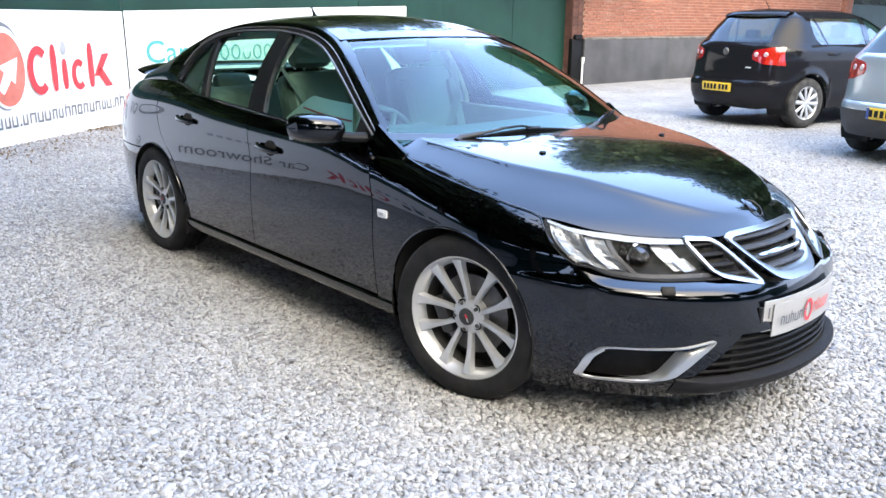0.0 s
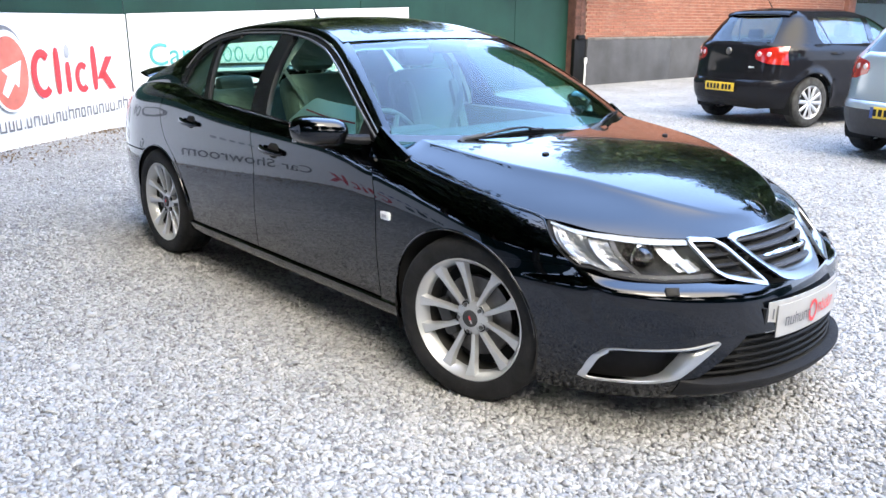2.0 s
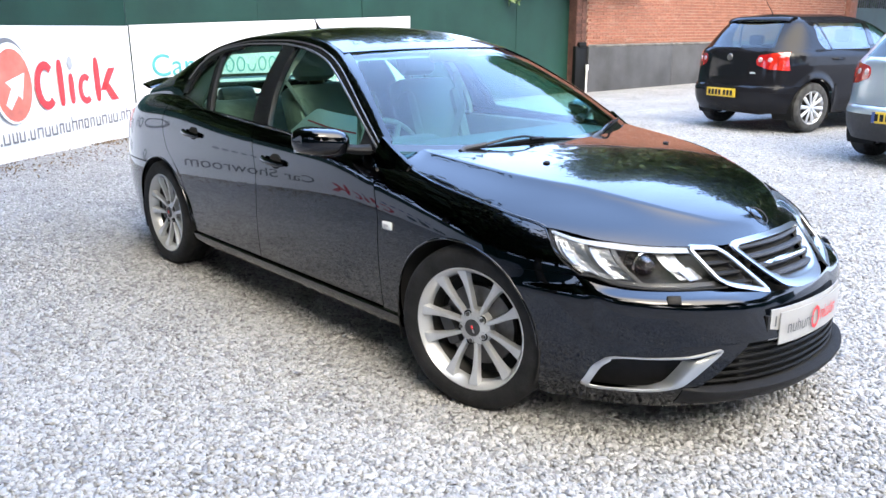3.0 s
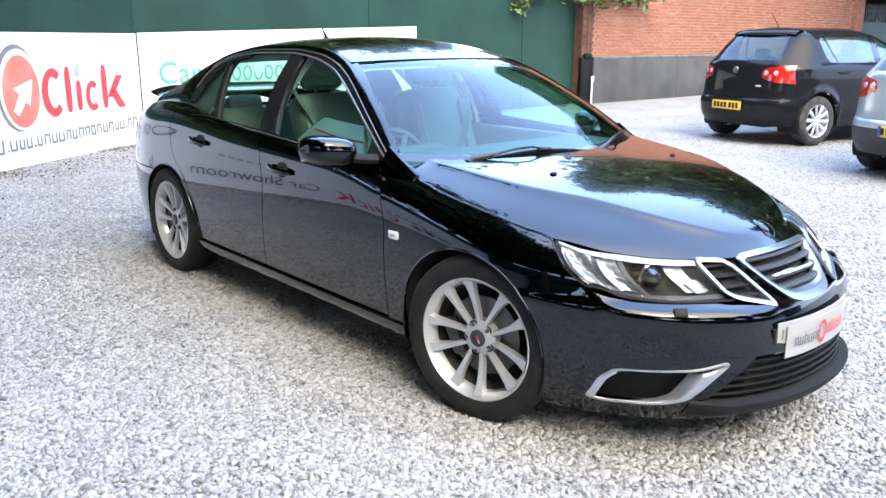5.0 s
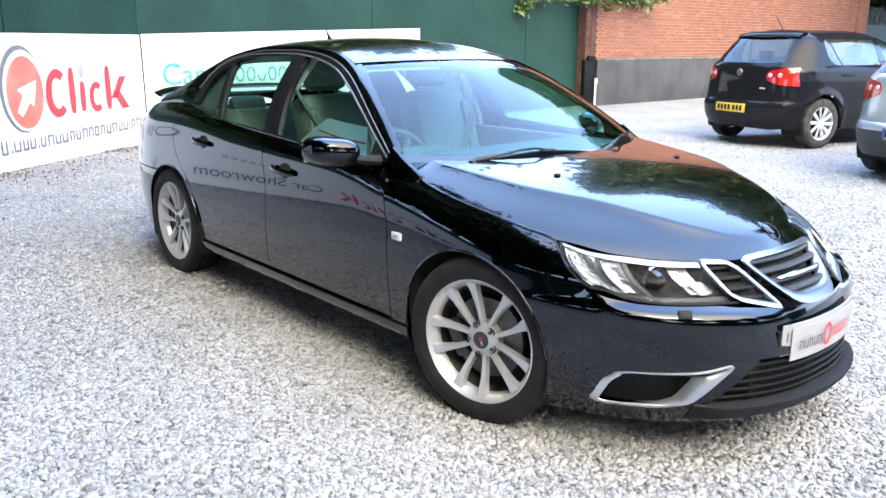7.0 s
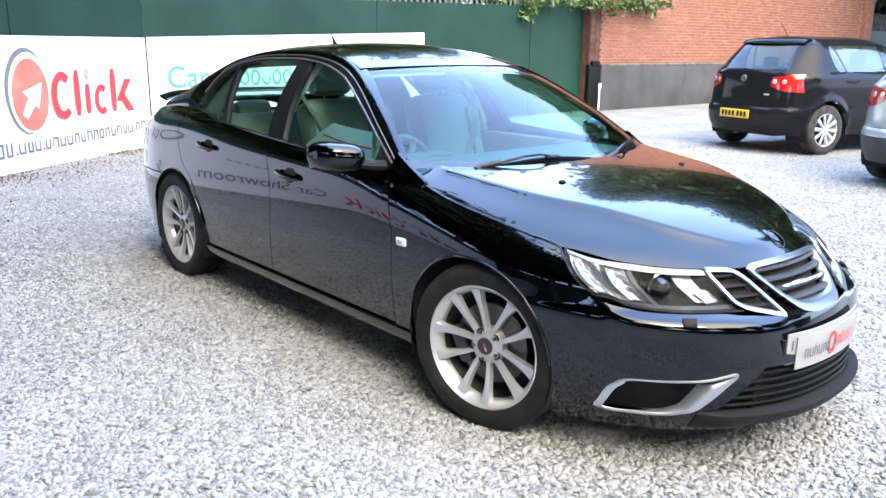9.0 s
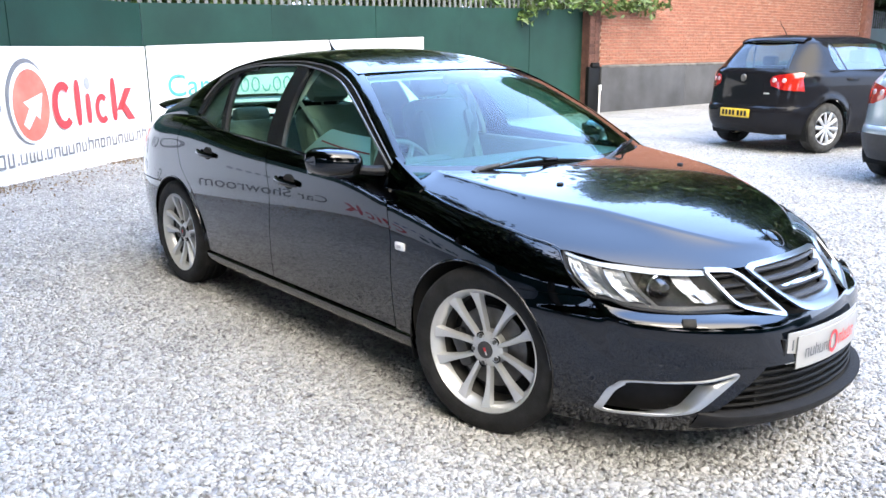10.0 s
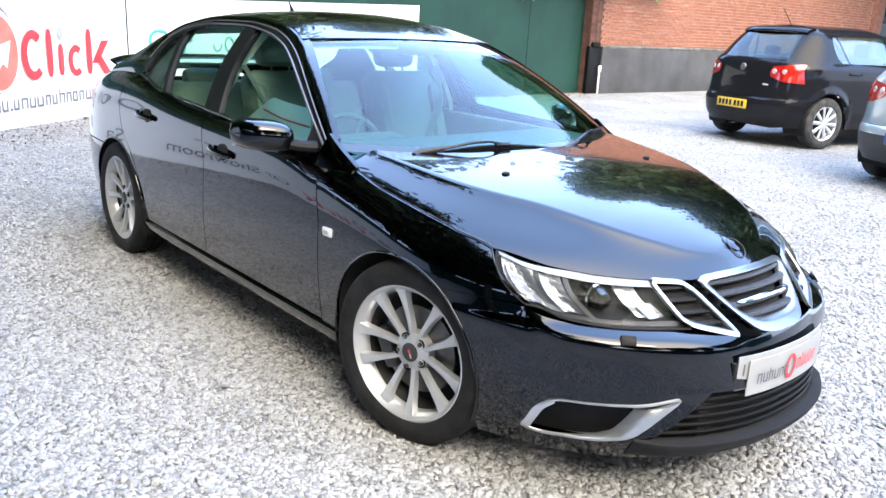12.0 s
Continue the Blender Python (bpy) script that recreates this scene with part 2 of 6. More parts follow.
M_trim = mat("satin_black_trim", (0.009, 0.009, 0.0105), 0.25, 0, 0, 0.2, 20, spec=0.4)
M_red_print = mat("red_print", (0.64, 0.045, 0.055), 0.5, 0, 0, 0.05, 8)
M_grey_print = mat("grey_print", (0.10, 0.105, 0.12), 0.5, 0, 0, 0.1, 8)
M_midgrey_print = mat("mid_grey_print", (0.17, 0.175, 0.19), 0.5, 0, 0, 0.2, 4)
M_lightgrey_print = mat("pale_grey_print", (0.36, 0.37, 0.39), 0.5, 0, 0, 0.1, 8)
M_teal_print = mat("teal_print", (0.07, 0.36, 0.35), 0.5, 0, 0, 0.05, 8)
M_blue_print = mat("blue_print", (0.04, 0.08, 0.25), 0.5, 0, 0, 0.05, 8)
M_fence = mat("green_board", (0.008, 0.038, 0.028), 0.5, 0, 0, 0.25, 1.2, 0.1, 20, spec=0.3)
M_plinth = random_tint(mat("grey_plinth", (0.054, 0.056, 0.062), 0.75, 0, 0, 0.35, 1.6, 0.5, 30), 0.85, 1.15)
M_ledge = mat("weathered_ledge", (0.088, 0.084, 0.080), 0.85, 0, 0, 0.5, 5, 0.5, 40)
M_brick = random_tint(mat("red_brick", (0.265, 0.110, 0.073), 0.9, 0, 0, 0.2, 9, 0.5, 60), 0.84, 1.14)
M_brick_far = random_tint(mat("red_brick_far", (0.265, 0.110, 0.073), 0.9, 0, 0, 0.2, 9, 0.5, 60), 0.84, 1.14, True)
M_brick_dark = random_tint(mat("dark_brick", (0.09, 0.04, 0.03), 0.9, 0, 0, 0.3, 9, 0.5, 60), 0.6, 1.3)
M_mortar = mat("mortar", (0.44, 0.31, 0.24), 0.95, 0, 0, 0.25, 6, 0.4, 80)


def bloom(m):
    """Pale salt bloom in level streaks over brickwork."""
    n, l = m.node_tree.nodes, m.node_tree.links
    b = n["Principled BSDF"]
    src = b.inputs["Base Color"].links[0].from_socket
    g, mp, t, r, x = (n.new("ShaderNode" + k) for k in ("NewGeometry", "Mapping", "TexNoise", "MapRange", "Mix"))
    mp.inputs["Scale"].default_value = (1, 2.2, 11)
    t.inputs["Scale"].default_value, t.inputs["Detail"].default_value, t.inputs["Roughness"].default_value = 1.0, 8, 0.7
    r.inputs["From Min"].default_value, r.inputs["From Max"].default_value, r.inputs["To Max"].default_value = 0.54, 0.82, 0.6
    x.data_type = "RGBA"
    x.inputs["B"].default_value = (0.52, 0.42, 0.36, 1)
    l.new(g.outputs["Position"], mp.inputs["Vector"])
    l.new(mp.outputs["Vector"], t.inputs["Vector"])
    l.new(t.outputs["Fac"], r.inputs["Value"])
    l.new(r.outputs["Result"], x.inputs["Factor"])
    l.new(src, x.inputs["A"])
    l.new(x.outputs["Result"], b.inputs["Base Color"])


for m_ in (M_brick, M_brick_far):
    bloom(m_)
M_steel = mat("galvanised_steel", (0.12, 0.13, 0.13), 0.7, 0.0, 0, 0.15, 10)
M_pale = mat("pale_plastic", (0.75, 0.75, 0.73), 0.5)
M_bark = mat("bark", (0.09, 0.07, 0.05), 0.95, 0, 0, 0.35, 12, 0.8, 40)
# Two tones of one foliage: crowns darkened as if backlit, bough and hedge lighter.
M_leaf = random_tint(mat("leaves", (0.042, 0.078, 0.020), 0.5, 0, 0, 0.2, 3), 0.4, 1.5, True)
M_litter = random_tint(mat("dry_leaves", (0.17, 0.115, 0.065), 0.8, 0, 0, 0.3, 6), 0.5, 1.4, True)
M_lit_leaf = random_tint(mat("lit_leaves", (0.078, 0.135, 0.032), 0.5, 0, 0, 0.2, 3), 0.5, 1.5, True)
# ---- the yard ----
def gravel_material(name, island):
    m = bpy.data.materials.new(name)
    m.use_nodes = True
    n, l = m.node_tree.nodes, m.node_tree.links
    b = n["Principled BSDF"]
    b.inputs["Roughness"].default_value = 0.85
    b.inputs["Specular IOR Level"].default_value = 0.35
    co = n.new("ShaderNodeTexCoord")
    ramp = n.new("ShaderNodeValToRGB")
    e = ramp.color_ramp.elements
    e[0].position, e[0].color = 0.0, (0.195, 0.194, 0.194, 1)
    e[1].position, e[1].color = 1.0, (0.385, 0.381, 0.374, 1)
    for p, c in ((0.25, (0.308, 0.308, 0.308)), (0.62, (0.372, 0.370, 0.366)), (0.85, (0.415, 0.412, 0.407))):
        k = e.new(p)
        k.color = (*c, 1)
    big = n.new("ShaderNodeTexNoise")
    big.inputs["Scale"].default_value, big.inputs["Detail"].default_value, big.inputs["Roughness"].default_value = 0.9, 9, 0.68
    br = n.new("ShaderNodeMapRange")
    br.inputs["From Min"].default_value, br.inputs["From Max"].default_value = 0.3, 0.7
    br.inputs["To Min"].default_value, br.inputs["To Max"].default_value = (0.86, 1.12) if island else (0.54, 0.84)
    mul = n.new("ShaderNodeVectorMath")
    mul.operation = "SCALE"
    l.new(co.outputs["Object"], big.inputs["Vector"])
    l.new(big.outputs["Fac"], br.inputs["Value"])
    l.new(br.outputs["Result"], mul.inputs["Scale"])
    l.new(ramp.outputs["Color"], mul.inputs[0])
    l.new(mul.outputs["Vector"], b.inputs["Base Color"])
    fine = n.new("ShaderNodeTexNoise")
    fine.inputs["Scale"].default_value, fine.inputs["Detail"].default_value = 260, 3
    bp = n.new("ShaderNodeBump")
    bp.inputs["Distance"].default_value = 0.012
    l.new(co.outputs["Object"], fine.inputs["Vector"])
    if island:
        g = n.new("ShaderNodeNewGeometry")
        l.new(g.outputs["Random Per Island"], ramp.inputs["Fac"])
        bp.inputs["Strength"].default_value = 0.25
        l.new(fine.outputs["Fac"], bp.inputs["Height"])
    else:
        v = n.new("ShaderNodeTexVoronoi")
        v.inputs["Scale"].default_value = 34
        d = n.new("ShaderNodeSeparateColor")
        l.new(co.outputs["Object"], v.inputs["Vector"])
        l.new(v.outputs["Color"], d.inputs["Color"])
        l.new(d.outputs["Red"], ramp.inputs["Fac"])
        inv = n.new("ShaderNodeMath")
        inv.operation = "SUBTRACT"
        inv.inputs[0].default_value = 1.0
        l.new(v.outputs["Distance"], inv.inputs[1])
        bp.inputs["Strength"].default_value = 1.0
        l.new(inv.outputs["Value"], bp.inputs["Height"])
    l.new(bp.outputs["Normal"], b.inputs["Normal"])
    return m


M_gravel = gravel_material("gravel_bed", False)
M_stones = gravel_material("gravel_chips", True)

bm = bmesh.new()
sheet(bm, lambda u, v: (lerp(-300, 300, u), lerp(-300, 300, v), -0.005), 24, 24)
outward(bm, (0, 0, -100))
tagged(part("ground", bm, M_gravel), "grey limestone gravel yard", "ground", kind="structure")


def stones(n, pick, size, seed):
    """Loose chips as flat broken plates, all in one mesh."""
    rng = np.random.default_rng(seed)
    xy = pick(rng, n)
    n = len(xy)
    base = np.array([(-1, -1, -1), (1, -1, -1), (1, 1, -1), (-1, 1, -1), (-0.8, -0.7, 1), (0.8, -0.8, 1), (0.75, 0.8, 1), (-0.8, 0.75, 1)], float)
    tri = np.array([(4, 5, 6), (4, 6, 7), (0, 1, 5), (0, 5, 4), (1, 2, 6), (1, 6, 5), (2, 3, 7), (2, 7, 6), (3, 0, 4), (3, 4, 7)])
    s = size * rng.lognormal(0, 0.32, (n, 1)) * np.stack([rng.uniform(0.8, 1.5, n), rng.uniform(0.5, 0.95, n), rng.uniform(0.22, 0.45, n)], 1)
    p = base[None] * s[:, None] * rng.uniform((0.5, 0.5, 0.8), (1.15, 1.15, 1.2), (n, 8, 3))
    ax, az = rng.normal(0, 0.28, n), rng.uniform(0, 6.283, n)
    c, d = np.cos(ax)[:, None], np.sin(ax)[:, None]
    p[..., 1], p[..., 2] = p[..., 1] * c - p[..., 2] * d, p[..., 1] * d + p[..., 2] * c
    c, d = np.cos(az)[:, None], np.sin(az)[:, None]
    p[..., 0], p[..., 1] = p[..., 0] * c - p[..., 1] * d, p[..., 0] * d + p[..., 1] * c
    p[..., :2] += xy[:, None]
    p[..., 2] += rng.uniform(-0.005, 0.006, n)[:, None]
    me = bpy.data.meshes.new("gravel")
    v = p.reshape(-1, 3)
    f = (tri[None] + 8 * np.arange(n)[:, None, None]).reshape(-1)
    me.vertices.add(len(v))
    me.vertices.foreach_set("co", v.ravel().astype(np.float32))
    me.loops.add(len(f))
    me.loops.foreach_set("vertex_index", f.astype(np.int32))
    me.polygons.add(len(f) // 3)
    me.polygons.foreach_set("loop_start", np.arange(0, len(f), 3, dtype=np.int32))
    me.update()
    me.validate()
    me.materials.append(M_stones)
    return new("gravel", me)


def near_patch(rng, n):
    """Chips as thick as they lie near the car, thinning out towards the fence."""
    r = np.linspace(1.5, 13, 400)
    q = np.cumsum(r * np.minimum(1, 3.6 / r) ** 2.6)
    r = np.interp(rng.uniform(0, q[-1], n), q, r)
    a = np.radians(rng.uniform(100, 178, n) + rng.normal(0, 5, n))
    return np.stack([3.35 + r * np.cos(a), -2.75 + r * np.sin(a)], 1)


tagged(stones(200000, near_patch, 0.0080, 3), "loose grey limestone chips", "gravel", kind="stuff")

# ---- boundary fence: two runs that meet at a bend, green boards on the yard side ----
FA, FK, FB = Vector((-6.10, -0.82, 0)), Vector((-7.78, 1.48, 0)), Vector((-8.56, 11.85, 0))
DA, DB = (FA - FK).normalized(), (FB - FK).normalized()


def along(o, d, s, z, off=0.0):
    """A place on a fence run: s metres along it, z up, off metres into the yard."""
    nrm = Vector((-d.y, d.x, 0))
    if nrm.x < 0:
        nrm = -nrm
    return o + d * s + nrm * off + Vector((0, 0, z))


def on_run(o, d, s0, s1, z0, z1, off, depth, nu=2, nv=2, wave=0.0, z1b=None):
    """A board or cloth standing on a fence run."""
    bm = bmesh.new()
    z1b = z1 if z1b is None else z1b

    def f(u, v, back=0.0):
        s = lerp(s0, s1, u)
        w = wave * (math.sin(s * 2.1 + v) + 0.6 * math.sin(s * 4.7 + 2 * v + 1)) * (0.3 + v * (1 - v) * 2)
        return along(o, d, s, lerp(z0, lerp(z1, z1b, u), v), off + w - back)

    sheet(bm, f, nu, nv)
    outward(bm, lambda m: m - (along(o, d, 0, 0, 1) - o))
    bmesh.ops.solidify(bm, geom=bm.faces[:], thickness=depth)
    return bm


fence = tagged(new("fence_boards"), "dark green painted board fence round the yard", "fence", kind="structure")
for o, d, s0, s1, h0, h1 in ((FK, DA, 0.0, 12.2, 2.02, 2.02), (FK, DB, 0.0, 10.4, 2.03, 2.26)):
    k = math.ceil((s1 - s0) / 2.44)
    for i in range(k):
        a, b = lerp(s0, s1, i / k) + 0.004, lerp(s0, s1, (i + 1) / k) - 0.004
        ha, hb = lerp(h0, h1, i / k), lerp(h0, h1, (i + 1) / k)
        part("board", on_run(o, d, a, b, -0.05, ha, -0.012 - 0.006 * (i % 2), 0.018, 4, 3, 0.004, hb), M_fence, fence)

# These two runs stand unseen behind the viewpoint, added to darken reflections.
FC, FD, FE = FK + DA * 12.2, Vector((14.0, -9.4, 0)), Vector((14.5, 16.0, 0))
for o, q in ((FC, FD), (FD, FE)):
    d, s1 = (q - o).normalized(), (q - o).length
    k = math.ceil(s1 / 2.44)
    for i in range(k):
        a, b = lerp(o, q, i / k), lerp(o, q, (i + 1) / k)
        bm = bmesh.new()
        box(bm, (0, 0, 1.0), ((b - a).length - 0.008, 0.02, 2.05), 0, Matrix.Translation((a + b) / 2) @ Matrix.Rotation(math.atan2(d.y, d.x), 4, "Z"))
        part("board", bm, M_fence, fence)

# palisade behind the boards
palisade = thing("palisade_fence", "galvanised steel palisade fence behind green boards", "fence")
pal_bm = bmesh.new()
box(pal_bm, (0, 0, 1.25), (0.062, 0.018, 2.5), 0.004)
box(pal_bm, (0, 0, 2.53), (0.03, 0.012, 0.07))
pale_me = None
for o, d, s1 in ((FK, DA, 4.3), (FK, DB, 10.2)):
    n = int(s1 / 0.142)
    for i in range(n):
        p = along(o, d, (i + 0.5) * s1 / n, 0.12 + (0.12 * i / n if d is DB else 0), -0.16)
        if pale_me is None:
            ob = part("pale", pal_bm, M_steel, palisade)
            pale_me = ob.data
        else:
            ob = new("pale", pale_me)
            ob.parent = palisade
        ob.matrix_basis = Matrix.Translation(p) @ Matrix.Rotation(math.atan2(d.y, d.x), 4, "Z")
    for z in (0.5, 2.33):
        bm = bmesh.new()
        tube(bm, [along(o, d, 0, z, -0.2), along(o, d, s1, z + (0.1 if d is DB else 0), -0.2)], 0.03, 4)
        part("rail", bm, M_steel, palisade)

# ---- banners ----
bn1 = tagged(part("banner", on_run(FK, DA, 0.02, 11.0, 0.0, 1.455, 0.02, 0.002, 90, 8, 0.006, 1.45), M_vinyl), "long white vinyl banner with red and grey print on fence", "banner")
bn2 = tagged(part("banner", on_run(FK, DB, 0.02, 5.25, 0.0, 1.465, 0.02, 0.002, 50, 8, 0.006, 1.622), M_vinyl), "white vinyl banner with teal lettering, tied to the fence", "banner")
LA = (FA - FK).length


def shape_on(o, d, s_of, poly, material, parent, name, label="", off=0.032):
    """A flat printed shape from an outline of (across, up)."""
    bm = bmesh.new()
    f = bm.faces.new([bm.verts.new(along(o, d, s_of(a), z, off)) for a, z in poly])
    bmesh.ops.triangulate(bm, faces=[f])
    outward(bm, lambda m: m - (along(o, d, 0, 0, 1) - o))
    return part(name, bm, material, parent, label)


def oval(cx, cz, rx, rz, n=28, a0=0.0, a1=360.0):
    return [(cx + rx * math.cos(t), cz + rz * math.sin(t)) for t in (radians(lerp(a0, a1, i / n)) for i in range(n + (0 if a1 - a0 > 359 else 1)))]


def ring_on(o, d, s_of, cx, cz, rx, rz, w, material, parent, name, a0=0, a1=360, off=0.032):
    """A flat printed ring or arc."""
    bm = bmesh.new()
    sheet(bm, lambda u, v: along(o, d, s_of(cx + (rx - w * v) * math.cos(radians(lerp(a0, a1, u)))), cz + (rz - w * v) * math.sin(radians(lerp(a0, a1, u))), off), 32, 1)
    outward(bm, lambda m: m - (along(o, d, 0, 0, 1) - o))
    return part(name, bm, material, parent)


def block(a, b, z0, z1):
    return rounded([(a, z0), (b, z0), (b, z1), (a, z1)], 2, 0.2)


# reading direction on the first run goes towards the bend
sA = lambda a: LA - a
shape_on(FK, DA, sA, oval(0.52, 0.86, 0.335, 0.47), M_midgrey_print, bn1, "logo_shadow", off=0.030)
shape_on(FK, DA, sA, oval(0.545, 0.84, 0.315, 0.44), M_vinyl, bn1, "logo_rim", off=0.033)
shape_on(FK, DA, sA, oval(0.555, 0.82, 0.285, 0.395), M_coral_print, bn1, "logo_disc", off=0.036)
for poly in (((0.43, 0.86), (0.74, 0.95), (0.66, 0.66)), ((0.54, 0.84), (0.63, 0.74), (0.47, 0.56), (0.40, 0.62))):
    shape_on(FK, DA, sA, poly, M_vinyl, bn1, "logo_arrow", off=0.039)


def red_word(a0, z0, k):
    """Five red shapes with a grey dot, as on the dealer's banners."""
    A, Z = (lambda a: a0 + (a - 0.89) * k), (lambda z: z0 + (z - 0.51) * k)
    B = lambda a, b, z, y: shape_on(FK, DA, sA, block(A(a), A(b), Z(z), Z(y)), M_red_print, bn1, "print_shape")
    ring_on(FK, DA, sA, A(1.08), Z(0.785), 0.19 * k, 0.275 * k, 0.095 * k, M_red_print, bn1, "print_shape", 48, 312)
    B(1.29, 1.39, 0.53, 1.07)
    B(1.48, 1.575, 0.54, 0.90)
    shape_on(FK, DA, sA, oval(A(1.535), Z(1.02), 0.05 * k, 0.08 * k, 16), M_lightgrey_print, bn1, "print_dot")
    ring_on(FK, DA, sA, A(1.79), Z(0.70), 0.14 * k, 0.185 * k, 0.08 * k, M_red_print, bn1, "print_shape", 48, 312)
    B(1.98, 2.09, 0.53, 1.07)
    for poly in (((2.08, 0.66), (2.28, 0.93), (2.43, 0.93), (2.20, 0.66)), ((2.13, 0.74), (2.24, 0.78), (2.46, 0.52), (2.31, 0.52))):
        shape_on(FK, DA, sA, [(A(a), Z(z)) for a, z in poly], M_red_print, bn1, "print_shape", off=0.0335)


red_word(0.89, 0.51, 1.0)
red_word(-4.62, 0.10, 0.52)


def bars(a, end, z0, slope, xh, material, seed, stroke=0.020):
    """A line of small print too worn to set: thin upright strokes tied in pairs, some taller."""
    rng = random.Random(seed)
    while a < end:
        w, zb = rng.uniform(0.055, 0.085), z0 + slope * a
        tall, kind = xh * rng.choice((1, 1, 1, 1.42)), rng.choice("nunub.")
        if kind == ".":
            shape_on(FK, DA, sA, block(a, a + stroke * 1.2, zb, zb + stroke * 1.2), material, bn1, "print_bar")
            a += stroke + 0.025
            continue
        shape_on(FK, DA, sA, block(a, a + stroke, zb, zb + tall), material, bn1, "print_bar")
        shape_on(FK, DA, sA, block(a + w, a + w + stroke, zb, zb + xh), material, bn1, "print_bar")
        for top in ((kind != "u",) if kind != "b" else (False, True)):
            q = zb + (xh - stroke if top else 0)
            shape_on(FK, DA, sA, block(a, a + w + stroke, q, q + stroke), material, bn1, "print_bar", off=0.0335)
        a += w + stroke + rng.uniform(0.022, 0.035)


bars(-0.42, 0.16, 0.175, 0.02, 0.16, M_midgrey_print, 3, 0.028)
bars(0.24, 2.82, 0.185, 0.02, 0.125, M_midgrey_print, 5, 0.024)
# the end of a dark word beside the round logo
ring_on(FK, DA, sA, -0.28, 0.655, 0.17, 0.215, 0.085, M_grey_print, bn1, "print_shape")
shape_on(FK, DA, sA, block(-0.07, 0.015, 0.44, 0.87), M_grey_print, bn1, "print_shape")
shape_on(FK, DA, sA, block(-0.03, 0.10, 0.77, 0.875), M_grey_print, bn1, "print_shape", off=0.0335)
# further words on the same banner
for i in range(5):
    shape_on(FK, DA, sA, block(-5.55 + i * 0.16, -5.44 + i * 0.16, 0.16, 0.36 + 0.07 * (i % 2)), M_grey_print, bn1, "print_bar")
for i in range(6):
    shape_on(FK, DA, sA, block(-5.15 + i * 0.11, -5.08 + i * 0.11, 0.50, 0.58), M_blue_print, bn1, "print_bar")
for i in range(5):
    shape_on(FK, DA, sA, block(-3.0 + i * 0.10, -2.93 + i * 0.10, 0.55, 0.62), M_lightgrey_print, bn1, "print_bar")


def words(body, size, material, parent, name, m, label="", bold=0.018):
    """Letters as a flat mesh."""
    cu = bpy.data.curves.new("letters", "FONT")
    cu.body, cu.size, cu.extrude, cu.offset = body, size, 0.0008, bold * size
    tmp = bpy.data.objects.new("letters", cu)
    scene.collection.objects.link(tmp)
    bpy.context.view_layer.update()
    me = bpy.data.meshes.new_from_object(tmp.evaluated_get(bpy.context.evaluated_depsgraph_get()))
    bpy.data.objects.remove(tmp)
    me.materials.clear()
    me.materials.append(material)
    ob = new(name, me)
    ob.parent = parent
    ob.matrix_basis = m
    return tagged(ob, label)


def reading(o, d, s, z, off):
    """A letter plane on a run: its x goes along the reading direction, its y up."""
    out = (along(o, d, 0, 0, 1) - o).normalized()
    x = Vector((0, 0, 1)).cross(out)
    m = Matrix((x, Vector((0, 0, 1)), out)).transposed().to_4x4()
    m.translation = along(o, d, s, z, off)
    return m


words("Car Showroom", 0.225, M_grey_print, bn1, "lettering", reading(FK, DA, sA(-3.62), 0.17, 0.034), bold=0.004)
words("Sa", 0.235, M_grey_print, bn1, "lettering", reading(FK, DA, sA(-1.79), 0.17, 0.034), bold=0.004)
# large pale curls of a name further along
for cx, cz, rx in ((-1.85, 0.98, 0.20), (-1.42, 0.92, 0.15)):
    ring_on(FK, DA, sA, cx, cz, rx, 0.21, 0.06, M_midgrey_print, bn1, "print_ring")
for a in (-1.20, -1.08):
    shape_on(FK, DA, sA, block(a, a + 0.06, 0.70, 1.18), M_midgrey_print, bn1, "print_bar")
words("Car", 0.43, M_teal_print, bn2, "lettering", reading(FK, DB, 0.27, 0.78, 0.034), bold=0.004)
sB = lambda a: a
for i in range(9):
    ring_on(FK, DB, sB, 1.32 + i * 0.19, 0.90, 0.075, 0.11, 0.022, M_teal_print, bn2, "print_shape", 0 if i % 3 else 180, 360)
# creases and the seam between the two cloths
for pts in (((0.05, 1.40), (0.08, 1.02)),):
    bm = bmesh.new()
    tube(bm, [along(FK, DB, pts[0][0], pts[0][1], 0.03), along(FK, DB, pts[1][0], pts[1][1], 0.03)], 0.006, 5)
    part("cord", bm, M_lightgrey_print, bn2)

# ---- brick building beyond the fence ----
WX, WY0, WY1, WTOP = -8.34, 12.0, 25.5, 5.0
bm = bmesh.new()
box(bm, (WX - 0.21, (WY0 + WY1) / 2, WTOP / 2), (0.40, WY1 - WY0, WTOP))
wall = tagged(part("wall_brick", bm, M_mortar), "red brick wall with a dark grey painted plinth", "wall", kind="structure")
bm = bmesh.new()
box(bm, (WX - 1.4, (WY0 + WY1) / 2, WTOP + 0.05), (3.0, WY1 - WY0 + 0.3, 0.14), 0.02)
tagged(part("roof_slab", bm, M_plinth), "flat roof edge of the brick building", "roof", kind="structure")
for n, (cx, cy, sx, sy) in enumerate(((WX - 1.5, WY0 + 0.15, 2.1, 0.3), (WX - 1.5, WY1 - 0.15, 2.1, 0.3), (WX - 2.7, (WY0 + WY1) / 2, 0.3, WY1 - WY0 - 0.7))):
    bm = bmesh.new()
    box(bm, (cx, cy, WTOP / 2 - 0.02), (sx, sy, WTOP - 0.05))
    tagged(part("wall_%s" % ("south", "north", "west")[n], bm, M_brick_dark), "plain brick side wall of the building", "wall", kind="structure")
